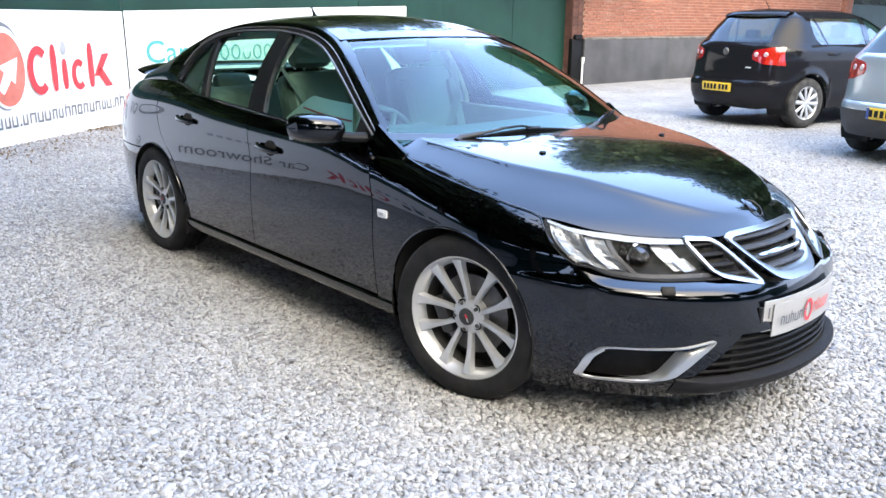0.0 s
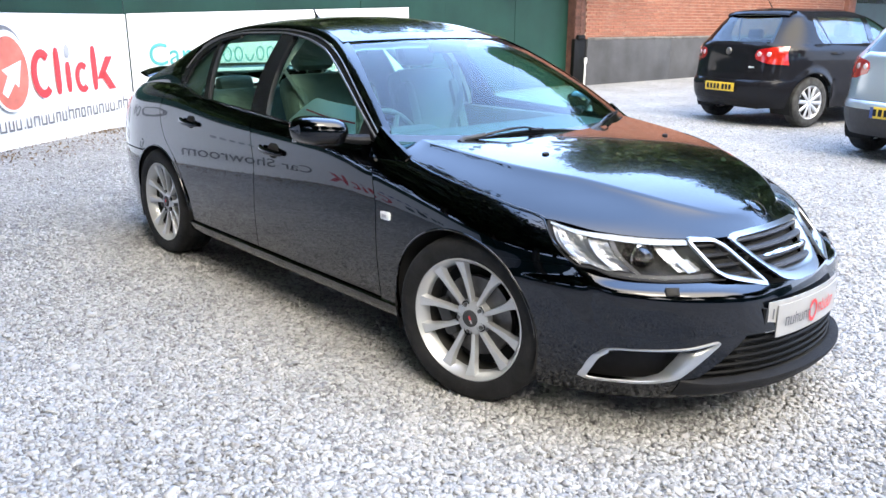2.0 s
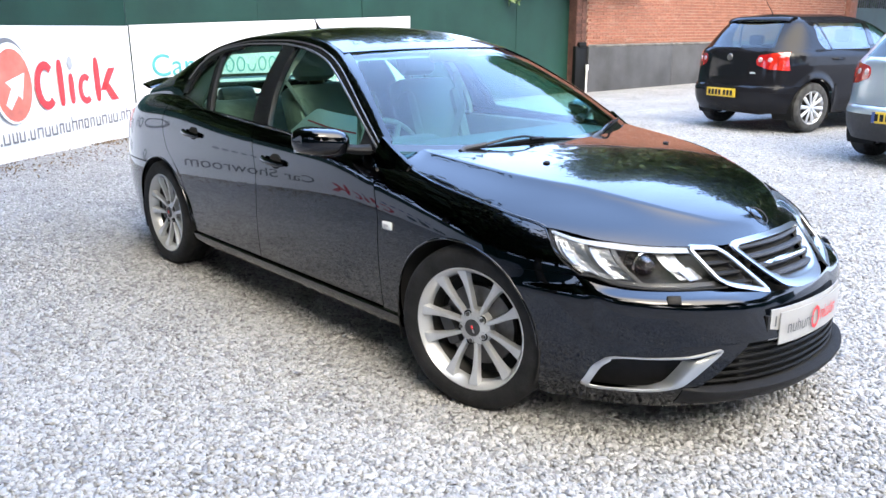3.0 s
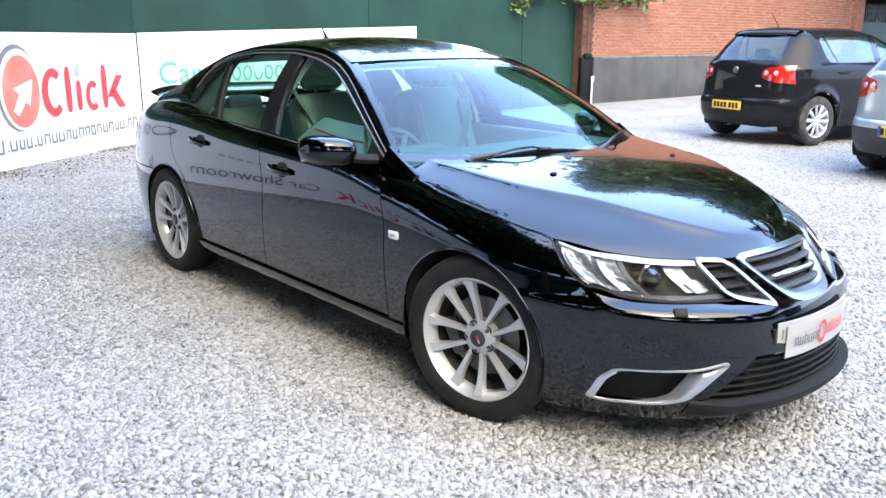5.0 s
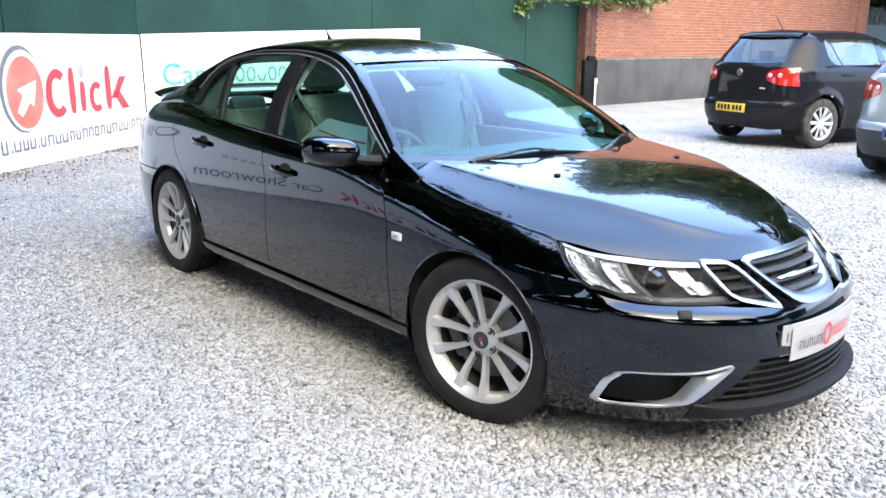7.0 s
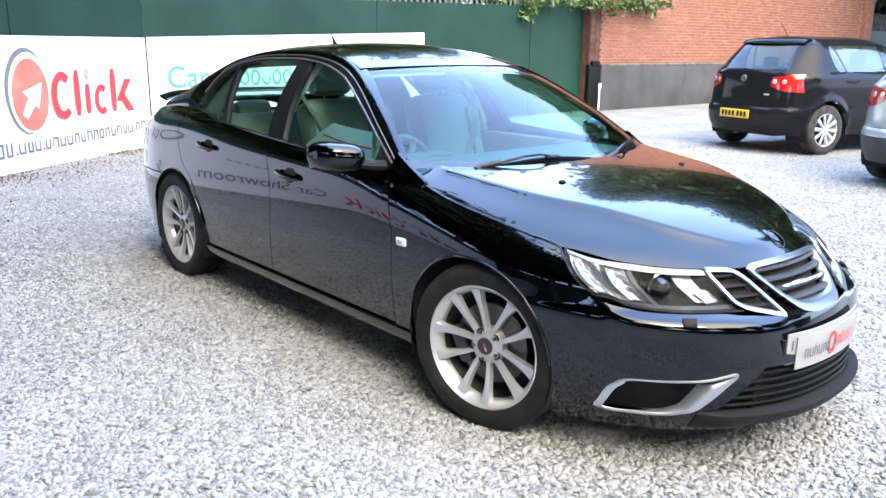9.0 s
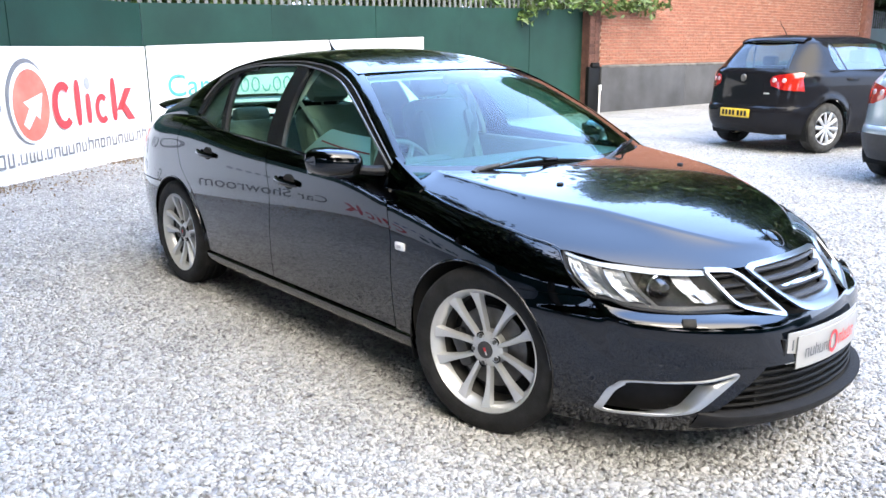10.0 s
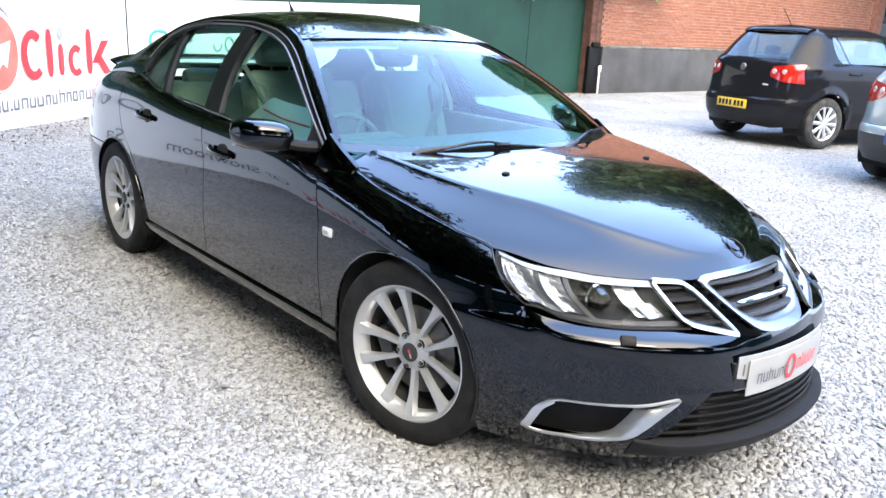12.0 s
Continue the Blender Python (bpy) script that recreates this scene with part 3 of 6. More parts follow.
# plinth blocks
for i in range(4):
    y0, y1 = lerp(WY0 + 0.02, WY1, i / 4), lerp(WY0 + 0.02, WY1, (i + 1) / 4)
    bm = bmesh.new()
    box(bm, (WX + 0.03, (y0 + y1) / 2, 0.48), (0.06, y1 - y0 - 0.003, 1.06), 0.012)
    part("plinth_panel", bm, M_plinth, wall)
    bm = bmesh.new()
    sheet(bm, lambda u, v: (curve(v, (0, WX + 0.062), (0.3, WX + 0.070), (1, WX + 0.012)), lerp(y0 + 0.002, y1 - 0.002, u), curve(v, (0, 0.985), (0.3, 1.012), (1, 1.055))), 6, 4)
    part("plinth_ledge", outward(bm, lambda m: (m.x - 1, m.y, m.z - 1)), M_ledge, wall, "weathered paler sloping ledge on the plinth")
# dark pier at the corner
bm = bmesh.new()
box(bm, (WX - 0.16, WY0 - 0.20, WTOP / 2), (0.30, 0.36, WTOP))
pier = tagged(part("pier", bm, M_brick_dark), "dark sooty brick pier at the building's corner", "pier", kind="structure")
bm = bmesh.new()
box(bm, (WX - 0.02, WY0 - 0.19, 0.51), (0.10, 0.40, 1.02), 0.01)
box(bm, (WX + 0.01, WY0 - 0.19, 1.05), (0.12, 0.26, 0.12), 0.03)
tagged(part("bollard", bm, M_wiper), "black painted post at the foot of the brick pier", "post")
bm = bmesh.new()
tube(bm, [(WX + 0.10, WY0 - 0.08, 0.0), (WX + 0.10, WY0 - 0.08, 0.52)], 0.022, 8)
box(bm, (WX + 0.09, WY0 - 0.06, 0.55), (0.06, 0.06, 0.13), 0.012)
tagged(part("pipe", bm, M_pale), "white plastic pipe with a small box, against the pier", "pipe")

# things past the building's far end
bm = bmesh.new()
box(bm, (-9.5, 33.0, 1.05), (0.06, 12.0, 2.1))
end_pier = bmesh.new()
box(end_pier, (WX - 0.10, WY1 + 0.27, WTOP / 2), (0.50, 0.54, WTOP), 0.012)
box(end_pier, (WX - 0.06, WY1 + 0.27, 0.52), (0.52, 0.58, 1.05), 0.012)
tagged(part("pier", end_pier, M_brick), "red brick pier at the far end of the wall", "pier", kind="structure")
tagged(part("fence_far", bm, M_fence), "green board fence beyond the brick building", "fence", kind="structure")
far_pal = thing("palisade_fence", "distant steel palisade above the green boards", "fence")
for i in range(40):
    ob = new("pale", pale_me)
    ob.parent = far_pal
    ob.matrix_basis = pose(-9.66, 27.3 + i * 0.2, 0.2, 0, 0, 90)


# ---- trees ----
def leaves_mesh(centres, per, spread, size, seed):
    """Many small folded leaves scattered round clump centres."""
    rng = np.random.default_rng(seed)
    c = np.repeat(np.array(centres), per, 0)
    n = len(c)
    p = c + rng.normal(0, spread, (n, 3)) * (1, 1, 0.75)
    u = rng.normal(size=(n, 3))
    u /= np.linalg.norm(u, axis=1)[:, None]
    w = np.cross(u, rng.normal(size=(n, 3)) + (0, 0, 1.2))
    w /= np.linalg.norm(w, axis=1)[:, None]
    s = size * rng.uniform(0.6, 1.4, (n, 1))
    up = np.cross(u, w) * s * 0.25
    v = np.stack([p - u * s, p + w * s * 0.45 + up, p + u * s, p - w * s * 0.45 + up], 1).reshape(-1, 3)
    me = bpy.data.meshes.new("crown")
    i = 4 * np.arange(n)[:, None]
    f = (np.array([0, 1, 2, 0, 2, 3])[None] + i).reshape(-1)
    me.vertices.add(len(v))
    me.vertices.foreach_set("co", v.ravel().astype(np.float32))
    me.loops.add(len(f))
    me.loops.foreach_set("vertex_index", f.astype(np.int32))
    me.polygons.add(len(f) // 3)
    me.polygons.foreach_set("loop_start", np.arange(0, len(f), 3, dtype=np.int32))
    me.update()
    me.validate()
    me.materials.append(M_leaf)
    return me


def tree(at, h, r, seed, label, low=0.28, per=48, clumps=320, size=0.20):
    """A tapered trunk with limbs and an uneven crown of leaves."""
    rng = random.Random(seed)
    t = thing("tree", label, "tree", at=at)
    bm = bmesh.new()
    tube(bm, [(0.1 * math.sin(i), 0.08 * math.cos(1.7 * i), h * 0.62 * i / 6) for i in range(7)], lambda q: 0.22 * (1 - 0.7 * q), 10)
    centres = []
    for i in range(11):
        a, z0 = rng.uniform(0, 6.28), h * rng.uniform(low, 0.6)
        q, z1 = r * rng.uniform(0.5, 0.95), z0 + h * rng.uniform(0.08, 0.32)
        mid = (0.5 * q * math.cos(a + 0.2), 0.5 * q * math.sin(a + 0.2), lerp(z0, z1, 0.6))
        tube(bm, [(0, 0, z0), mid, (q * math.cos(a), q * math.sin(a), z1)], lambda k: 0.08 * (1 - 0.8 * k), 6)
        centres += [(q * math.cos(a) * k + rng.gauss(0, 0.3), q * math.sin(a) * k + rng.gauss(0, 0.3), lerp(z0, z1, k) + rng.gauss(0, 0.3)) for k in (0.6, 0.85, 1.0)]
    while len(centres) < clumps:
        a, e = rng.uniform(0, 6.28), rng.uniform(-0.9, 1.0)
        k = rng.uniform(0.55, 1.0) * (0.85 + 0.2 * math.sin(3 * a + seed))
        rr_ = r * math.sqrt(max(0, 1 - e * e)) * k
        centres.append((rr_ * math.cos(a), rr_ * math.sin(a), h * (0.5 + low / 2) + e * h * (0.5 - low / 2)))
    part("trunk", bm, M_bark, t)
    ob = new("crown", leaves_mesh(centres, per, r * 0.13, size, seed))
    ob.parent = t
    return t


def litter(n, seed):
    """Dry leaves and crumbs of bark, blown against the foot of the fence."""
    rng = np.random.default_rng(seed)
    out = []
    for d, s1, k in ((DA, 7.5, 0.6), (DB, 10.0, 0.4)):
        m = int(n * k)
        q = np.array([tuple(along(FK, d, a, 0.012, b)) for a, b in zip(rng.uniform(0, s1, m), 0.04 + rng.exponential(0.26, m))])
        out.append(q[np.sin(q[:, 0] * 5.1 + 1.7 * np.sin(q[:, 1] * 3.3)) + rng.normal(0, 0.8, m) > -0.2])
    me = leaves_mesh(np.concatenate(out), 1, 0.004, 0.017, seed)
    me.materials.clear()
    me.materials.append(M_litter)
    return new("leaf_litter", me)


tagged(litter(5200, 4), "dry brown leaf litter along the foot of the fence", "leaf litter", kind="stuff")


trees = [
    tree((-10.5, 7.3, 0), 8.5, 2.5, 1, "broad leafy tree standing behind the green fence", 0.26),
    tree((-11.0, 3.2, 0), 9.5, 3.4, 2, "tall leafy tree standing behind the green fence", 0.24),
    tree((-10.6, -1.5, 0), 11.5, 3.2, 3, "leafy tree standing behind the white banner", 0.22),
]
# Mostly unseen copies, added as dark crowns for paint and glass to mirror.
for t, m in ((1, pose(-8.2, -6.2, 0, 0, 0, 70) @ Matrix.Diagonal((1.2, 1.2, 1.6, 1))), (0, pose(-5.0, -8.6, 0, 0, 0, 200) @ Matrix.Diagonal((1.2, 1.2, 1.7, 1))), (1, pose(-2.2, -11.2, 0, 0, 0, 140)), (2, pose(1.8, -12.5, 0, 0, 0, 20) @ Matrix.Scale(1.2, 4)), (1, pose(-5.7, -4.7, 0, 0, 0, 10) @ Matrix.Diagonal((1.25, 1.25, 2.0, 1))), (0, pose(-4.0, -7.0, 0, 0, 0, 100) @ Matrix.Diagonal((1.4, 1.4, 1.9, 1))), (1, pose(-0.6, -9.0, 0, 0, 0, 230) @ Matrix.Diagonal((1.4, 1.4, 1.8, 1))), (2, pose(4.5, -10.6, 0, 0, 0, 80) @ Matrix.Diagonal((1.25, 1.25, 1.35, 1))), (1, pose(-11.8, -5.2, 0, 0, 0, 300) @ Matrix.Scale(1.15, 4)), (0, pose(-9.3, -3.4, 0, 0, 0, 250)), (0, pose(8.5, -11.5, 0, 0, 0, 30)), (1, pose(13.0, -11.0, 0, 0, 0, 130)), (2, pose(17.0, -6.0, 0, 0, 0, 230)), (0, pose(17.5, -0.5, 0, 0, 0, 330)), (1, pose(17.0, 5.5, 0, 0, 0, 70)), (2, pose(15.5, 12.0, 0, 0, 0, 170)), (0, pose(-12.6, 22.8, 0, 0, 0, 40) @ Matrix.Diagonal((1.2, 1.2, 1.85, 1))), (2, pose(-12.5, 28.0, 0, 0, 0, 90) @ Matrix.Diagonal((2.0, 2.0, 1.42, 1))), (1, pose(-6.0, 31, 0, 0, 0, 190) @ Matrix.Diagonal((2.1, 2.1, 1.85, 1))), (0, pose(-1.5, 27, 0, 0, 0, 10) @ Matrix.Diagonal((2.0, 2.0, 1.75, 1))), (1, pose(-13.2, 37.0, -2.2, 0, 0, 250) @ Matrix.Scale(1.5, 4)), (2, pose(-10.4, 38.0, -2.2, 0, 0, 50) @ Matrix.Scale(1.4, 4)), (2, pose(4.5, 26, 0, 0, 0, 150) @ Matrix.Scale(1.6, 4)), (1, pose(2.4, -8.0, 0, 0, 0, 60) @ Matrix.Diagonal((1.35, 1.35, 1.6, 1)))):
    copy_thing(trees[t], m)
# undergrowth that fills the gaps between the pales
hedge = thing("hedge", "dense dark green undergrowth behind the steel fence", "hedge")
rh = random.Random(21)
hc = [tuple(along(FK, d, rh.uniform(-0.3, s1), rh.uniform(2.0, h), -rh.uniform(0.75, 1.5))) for d, s1, h, k in ((DA, 5.0, 2.75, 110), (DB, 10.8, 3.05, 260)) for _ in range(k)]
ob = new("foliage", leaves_mesh(hc, 55, 0.20, 0.075, 22))
ob.data.materials[0] = M_lit_leaf
ob.parent = hedge
tagged(hedge, kind="stuff")
# the bough that hangs over the fence beside the building
bm = bmesh.new()
tw = [(-9.9, 9.0, 3.1), (-9.0, 9.6, 2.9), (-8.4, 10.6, 2.75), (-8.1, 12.2, 2.6), (-8.0, 13.7, 2.28)]
tube(bm, tw, lambda k: 0.04 * (1 - 0.8 * k), 6)
tube(bm, [tw[1], (-8.3, 9.5, 2.45), (-8.2, 9.75, 2.05)], lambda k: 0.015 * (1 - 0.7 * k), 5)
tube(bm, [tw[1], (-8.5, 8.9, 2.6), (-8.3, 8.6, 2.35)], lambda k: 0.015 * (1 - 0.7 * k), 5)
bough = part("bough", bm, M_bark, trees[0])
bough.matrix_basis = Matrix.Translation((10.5, -7.3, 0))
rb = random.Random(8)
cs = [(lerp(p[0], q[0], k) + rb.gauss(0, 0.1), lerp(p[1], q[1], k) + rb.gauss(0, 0.15), lerp(p[2], q[2], k) + rb.gauss(0.02, 0.07)) for p, q in zip(tw, tw[1:]) for k in (0.1, 0.3, 0.5, 0.7, 0.9)]
cs += [(-8.25, 9.6 + rb.gauss(0, 0.1), z) for z in (2.05, 2.2, 2.35, 2.5, 2.6)] + [(-8.4, 8.7 + rb.gauss(0, 0.15), z) for z in (2.35, 2.5, 2.6)]
cs += [(-8.15 + rb.gauss(0, 0.08), lerp(9.9, 13.6, k / 15) + rb.gauss(0, 0.06), lerp(2.30, 2.34, k / 15) + rb.gauss(0, 0.10)) for k in range(16)]
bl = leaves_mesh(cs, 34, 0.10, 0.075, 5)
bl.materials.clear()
bl.materials.append(M_lit_leaf)
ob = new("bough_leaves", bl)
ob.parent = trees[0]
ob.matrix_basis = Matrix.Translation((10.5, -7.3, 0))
# ---- the black saloon: one smooth body surface, cut into its panels ----
XF, XR, WID, NF, ZM = 1.20, -1.45, 0.874, 2.25, 0.62
FAX, RAX, HUB = 1.325, -1.345, 0.318
ARF, ARR = (1.300, 0.31, 0.353), (-1.325, 0.31, 0.362)


def nose(z):
    return curve(z, (0.15, 2.20), (0.25, 2.262), (0.36, 2.256), (0.47, 2.228), (0.525, 2.212), (0.545, 2.198), (0.560, 2.165), (0.569, 2.148), (0.65, 2.088), (0.74, 2.006), (0.80, 1.945))


def tail(z):
    return curve(z, (0.2, -2.30), (0.4, -2.36), (0.6, -2.355), (0.8, -2.31), (0.98, -2.27))


def deck(x):
    return curve(x, (-2.4, 0.90), (-2.25, 0.99), (-1.9, 1.04), (-1.5, 1.075), (-1.0, 1.055), (-0.5, 1.01), (0.3, 0.98), (0.8, 0.958), (1.34, 0.911), (1.75, 0.836), (2.0, 0.744), (2.2, 0.62))


def crown(x):
    return curve(x, (-2.4, 4.6), (-1.6, 5.6), (-1.0, 7.0), (0.4, 7.0), (0.85, 4.4), (1.34, 2.8), (1.75, 2.2), (2.3, 2.0))


def sect(x, z):
    lean = 1 - 0.02 * max(0.0, (z - 0.45) / 0.4) ** 2
    if z < ZM:
        return lean * (1 - 0.055 * ((ZM - z) / 0.45) ** 2)
    r, p = min(1, (z - ZM) / max(0.02, deck(x) - ZM)), crown(x)
    return max(0, 1 - r**p) ** (1 / p) * lean


def plan(x, z):
    if x > XF:
        return (1 - min(1, (x - XF) / (nose(z) - XF)) ** NF) ** (1 / NF)
    if x < XR:
        return (1 - min(1, (XR - x) / (XR - tail(z))) ** 2.9) ** (1 / 2.9)
    return 1


def half(x, z):
    return WID * plan(x, z) * sect(x, z)


def find(f, lo, hi):
    """Where f falls below nought between lo and hi."""
    for _ in range(26):
        m = (lo + hi) / 2
        if f(m) > 0:
            lo = m
        else:
            hi = m
    return (lo + hi) / 2


def lid(x, y):
    """Height of the upper surface at (x, y)."""
    return find(lambda z: half(x, z) - abs(y), ZM, deck(x) + 0.001)


def face_x(y, z):
    """How far forward the nose reaches at (y, z)."""
    return find(lambda x: half(x, z) - abs(y), XF, 2.3)


def rear_x(y, z):
    return -find(lambda x: half(-x, z) - abs(y), -XR, 2.4)


def on_side(x, z, off=0.0):
    return Vector((x, -half(x, z) - off, z))


def arch(x, z, a):
    return z < a[1] + 0.05 or (x - a[0]) ** 2 + (z - a[1]) ** 2 < a[2] ** 2


def arch_z(x, low):
    """Lower edge of the side: the sill line, or the wheel arch."""
    for cx, cz, r in (ARF, ARR):
        if abs(x - cx) < r:
            return max(low, cz + math.sqrt(r * r - (x - cx) ** 2))
    return low


def belt(x):
    return curve(x, (-2.3, 1.0), (-1.5, 1.04), (-1.19, 1.03), (-0.8, 0.977), (-0.5, 0.962), (-0.1, 0.943), (0.18, 0.926), (0.77, 0.910))


def glass_top(x):
    return curve(x, (-1.205, 1.06), (-1.195, 1.15), (-1.16, 1.21), (-1.10, 1.258), (-0.96, 1.302), (-0.716, 1.326), (-0.42, 1.330), (-0.18, 1.313), (0.06, 1.270), (0.226, 1.212), (0.414, 1.123), (0.61, 1.012), (0.775, 0.912))


def rail(x):
    return curve(x, (-1.95, 0.965), (-1.75, 1.025), (-1.41, 1.150), (-1.26, 1.232), (-1.05, 1.316), (-0.69, 1.368), (-0.34, 1.374), (-0.07, 1.357), (0.10, 1.320), (0.24, 1.278), (0.53, 1.128), (0.84, 0.925))


def cab(x, z):
    """Half width of the cabin above the belt line."""
    t = max(0.0, z - 0.93)
    return 0.803 - 0.60 * t - 0.25 * t * t + 0.02 * (t > 0) * math.sin(min(1, t / 0.4) * math.pi) - 0.045 * max(0, -x - 0.9) ** 1.5 - 0.03 * max(0, x - 0.3)


def on_cab(x, z, off=0.0):
    return Vector((x, -cab(x, z) - off, z))


def mid(m):
    return (max(-1.6, min(1.5, m.x)), 0, 0.55)


def side_panel(x0, x1, z0, z1, nu, nv, ease=1.0):
    """A panel of the right side between two edges x(z) and two edges z(x)."""
    bm = bmesh.new()

    def f(u, v):
        u = u**ease
        x = lerp(x0(0.6), x1(0.6), u)
        for _ in range(6):
            z = lerp(z0(x), z1(x), v)
            x = lerp(x0(z), x1(z), u)
        return on_side(x, z)

    sheet(bm, f, nu, nv)
    return thick(bm, 0.012, mid)


car = thing("saloon_car", "glossy black four-door saloon with ten-spoke alloy wheels on gravel", "car")


def both(name, bm, material, parent=car, label=""):
    """The part on the right side and its mirror image on the left."""
    m = mirrored(bm)
    return part(name, bm, material, parent, label), part(name, m, material, parent, label)


fd_front = lambda z: curve(z, (0.28, 0.835), (0.64, 0.838), (0.82, 0.785), (0.92, 0.73))
bd_seam = lambda z: curve(z, (0.28, -0.190), (0.68, -0.155), (0.95, -0.235))
rd_rear = lambda z: curve(z, (0.28, -0.925), (0.40, -0.935), (0.60, -1.05), (0.75, -1.22), (0.90, -1.27), (1.05, -1.24))
GAP = 0.0025
bonnet_cut = lambda x: lid(x, shut(x))


def shut(x):
    """Half width of the bonnet."""
    return curve(x, (0.78, 0.722), (0.835, 0.745), (0.943, 0.772), (1.107, 0.782), (1.287, 0.775), (1.466, 0.752), (1.592, 0.718), (1.77, 0.700), (2.07, 0.685))


lamp_rear = lambda z: curve(z, (0.595, 1.80), (0.613, 1.775), (0.666, 1.69), (0.735, 1.610))
hem = lambda x: curve(x, (1.49, 0.600), (1.72, 0.606), (1.80, 0.600), (1.86, 0.578), (1.99, 0.563), (2.09, 0.560), (2.15, 0.546), (2.20, 0.526), (2.23, 0.515))
quarter_top = lambda x: min(belt(x), lid(x, min(0.74, half(x, 0.90) - 0.03)))
front_doors = both("front_door", side_panel(lambda z: bd_seam(z) + GAP, lambda z: fd_front(z) - GAP, lambda x: 0.283, lambda x: belt(x) - 0.002, 26, 26), M_paint)
rear_doors = both("rear_door", side_panel(lambda z: rd_rear(z) + GAP, lambda z: bd_seam(z) - GAP, lambda x: 0.283, lambda x: belt(x) - 0.002, 22, 26), M_paint)
WS = ARF[0] - ARF[2] + 0.0005
both("front_wing", side_panel(lambda z: WS, lambda z: lamp_rear(max(0.6, z)) - 0.004, lambda x: arch_z(x, hem(x) + 0.002 if x > 1.45 else 0.2), lambda x: bonnet_cut(x) - 0.002, 70, 22, 1.5), M_paint)
both("wing_flank", side_panel(lambda z: fd_front(z) + GAP, lambda z: WS, lambda x: 0.215, lambda x: bonnet_cut(x) - 0.002, 5, 24), M_paint)
both("rear_quarter", side_panel(lambda z: -2.12, lambda z: rd_rear(z) - GAP, lambda x: arch_z(x, 0.283) if x > -1.5 else max(arch_z(x, 0.3), 0.622), lambda x: quarter_top(x) - 0.002, 60, 22), M_paint)


# folded lips round the wheel arches and along the wing's upper edge
for cx, cz, r in (ARF, ARR):
    bm = bmesh.new()
    tube(bm, [(lambda x, z: on_side(x, z, 0.000))(cx + (r - 0.003) * math.cos(t), cz + (r - 0.003) * math.sin(t)) for t in np.linspace(0.02 * math.pi, 0.98 * math.pi, 48)], 0.004, 8)
    both("arch_lip", bm, M_paint)
bm = bmesh.new()
tube(bm, [on_side(x, bonnet_cut(x) - 0.004, -0.001) for x in np.linspace(0.82, 1.602, 40)] + [on_side(lamp_rear(z) - 0.006, z, -0.0005) for z in np.linspace(0.728, 0.612, 14)], 0.0032, 6)
both("wing_lip", bm, M_paint)


# bumper: a strip round the nose, with openings for the lower grille and the two fog lamp bays
def nose_at(th, z, off=0.0):
    c, s = math.cos(th), math.sin(th)
    x = XF + (nose(z) - XF) * c ** (2 / NF)
    y = WID * sect(x, z) * s ** (2 / NF)
    return Vector((x + off * c, -(y + off * s), z))


def th_x(x, z):
    return math.acos(min(1, ((x - XF) / (nose(z) - XF))) ** (NF / 2))


def th_y(y, z):
    return math.asin(min(1, (y / (WID * sect(2.1, z))) ** (NF / 2)))


fog_out = lambda z: curve(z, (0.20, 0.718), (0.29, 0.710), (0.322, 0.698), (0.34, 0.66))
fog_in = lambda z: curve(z, (0.20, 0.585), (0.345, 0.462))
gr_out = lambda z: curve(z, (0.235, 0.50), (0.385, 0.345))
arch_th = lambda z: th_x(ARF[0] + math.sqrt(max(0.0, ARF[2] ** 2 - (z - ARF[1]) ** 2)) if z > 0.2 else 1.636, z)
bm = bmesh.new()
FZ0, FZ1, GZ0, GZ1 = 0.222, 0.338, 0.235, 0.385


def strip(a, b, z0, z1, nu, nv):
    sheet(bm, lambda u, v: nose_at(lerp(a(lerp(z0, z1, v)), b(lerp(z0, z1, v)), u), lerp(z0, z1, v)), nu, nv)


zero = lambda z: 0.0
strip(arch_th, zero, 0.150, FZ0, 50, 4)
strip(arch_th, lambda z: th_y(fog_out(z), z), FZ0, FZ1, 14, 8)
strip(lambda z: th_y(fog_in(z), z), lambda z: th_y(gr_out(max(GZ0, z)), z), FZ0, FZ1, 8, 8)
strip(arch_th, lambda z: th_y(gr_out(z), z), FZ1, GZ1, 40, 4)


def upper(u, v):
    th = lerp(arch_th(0.45), 0.0, u)
    for _ in range(5):
        x = XF + (nose(0.55) - XF) * math.cos(th) ** (2 / NF)
        z = lerp(GZ1, hem(x) - 0.001, v)
        th = lerp(arch_th(min(z, 0.60)), 0.0, u)
    # a ledge under the lamps: the skin stands proud below their hem and falls back lower down
    d, y = hem(x) - z, WID * sect(x, z) * math.sin(th) ** (2 / NF)
    rise = curve(x, (1.80, 0.0), (1.88, 0.020), (2.2, 0.020)) * curve(y, (0.20, 0.0), (0.36, 1.0))
    return nose_at(th, z, rise * curve(d, (0.0, 0.0), (0.026, 0.94), (0.036, 1.0), (0.06, 0.94), (0.175, 0.0)))


sheet(bm, upper, 80, 44)
b2 = mirrored(bm)
me2 = bpy.data.meshes.new("tmp")
b2.to_mesh(me2)
b2.free()
bm.from_mesh(me2)
bpy.data.meshes.remove(me2)
bmesh.ops.remove_doubles(bm, verts=bm.verts[:], dist=0.0006)
bumper = part("front_bumper", thick(bm, 0.015, mid), M_paint, car)


def grille_x(y, z):
    """The grille's own face, straight from foot to head."""
    return lerp(face_x(y, 0.53), face_x(y, 0.69), (z - 0.53) / 0.16)


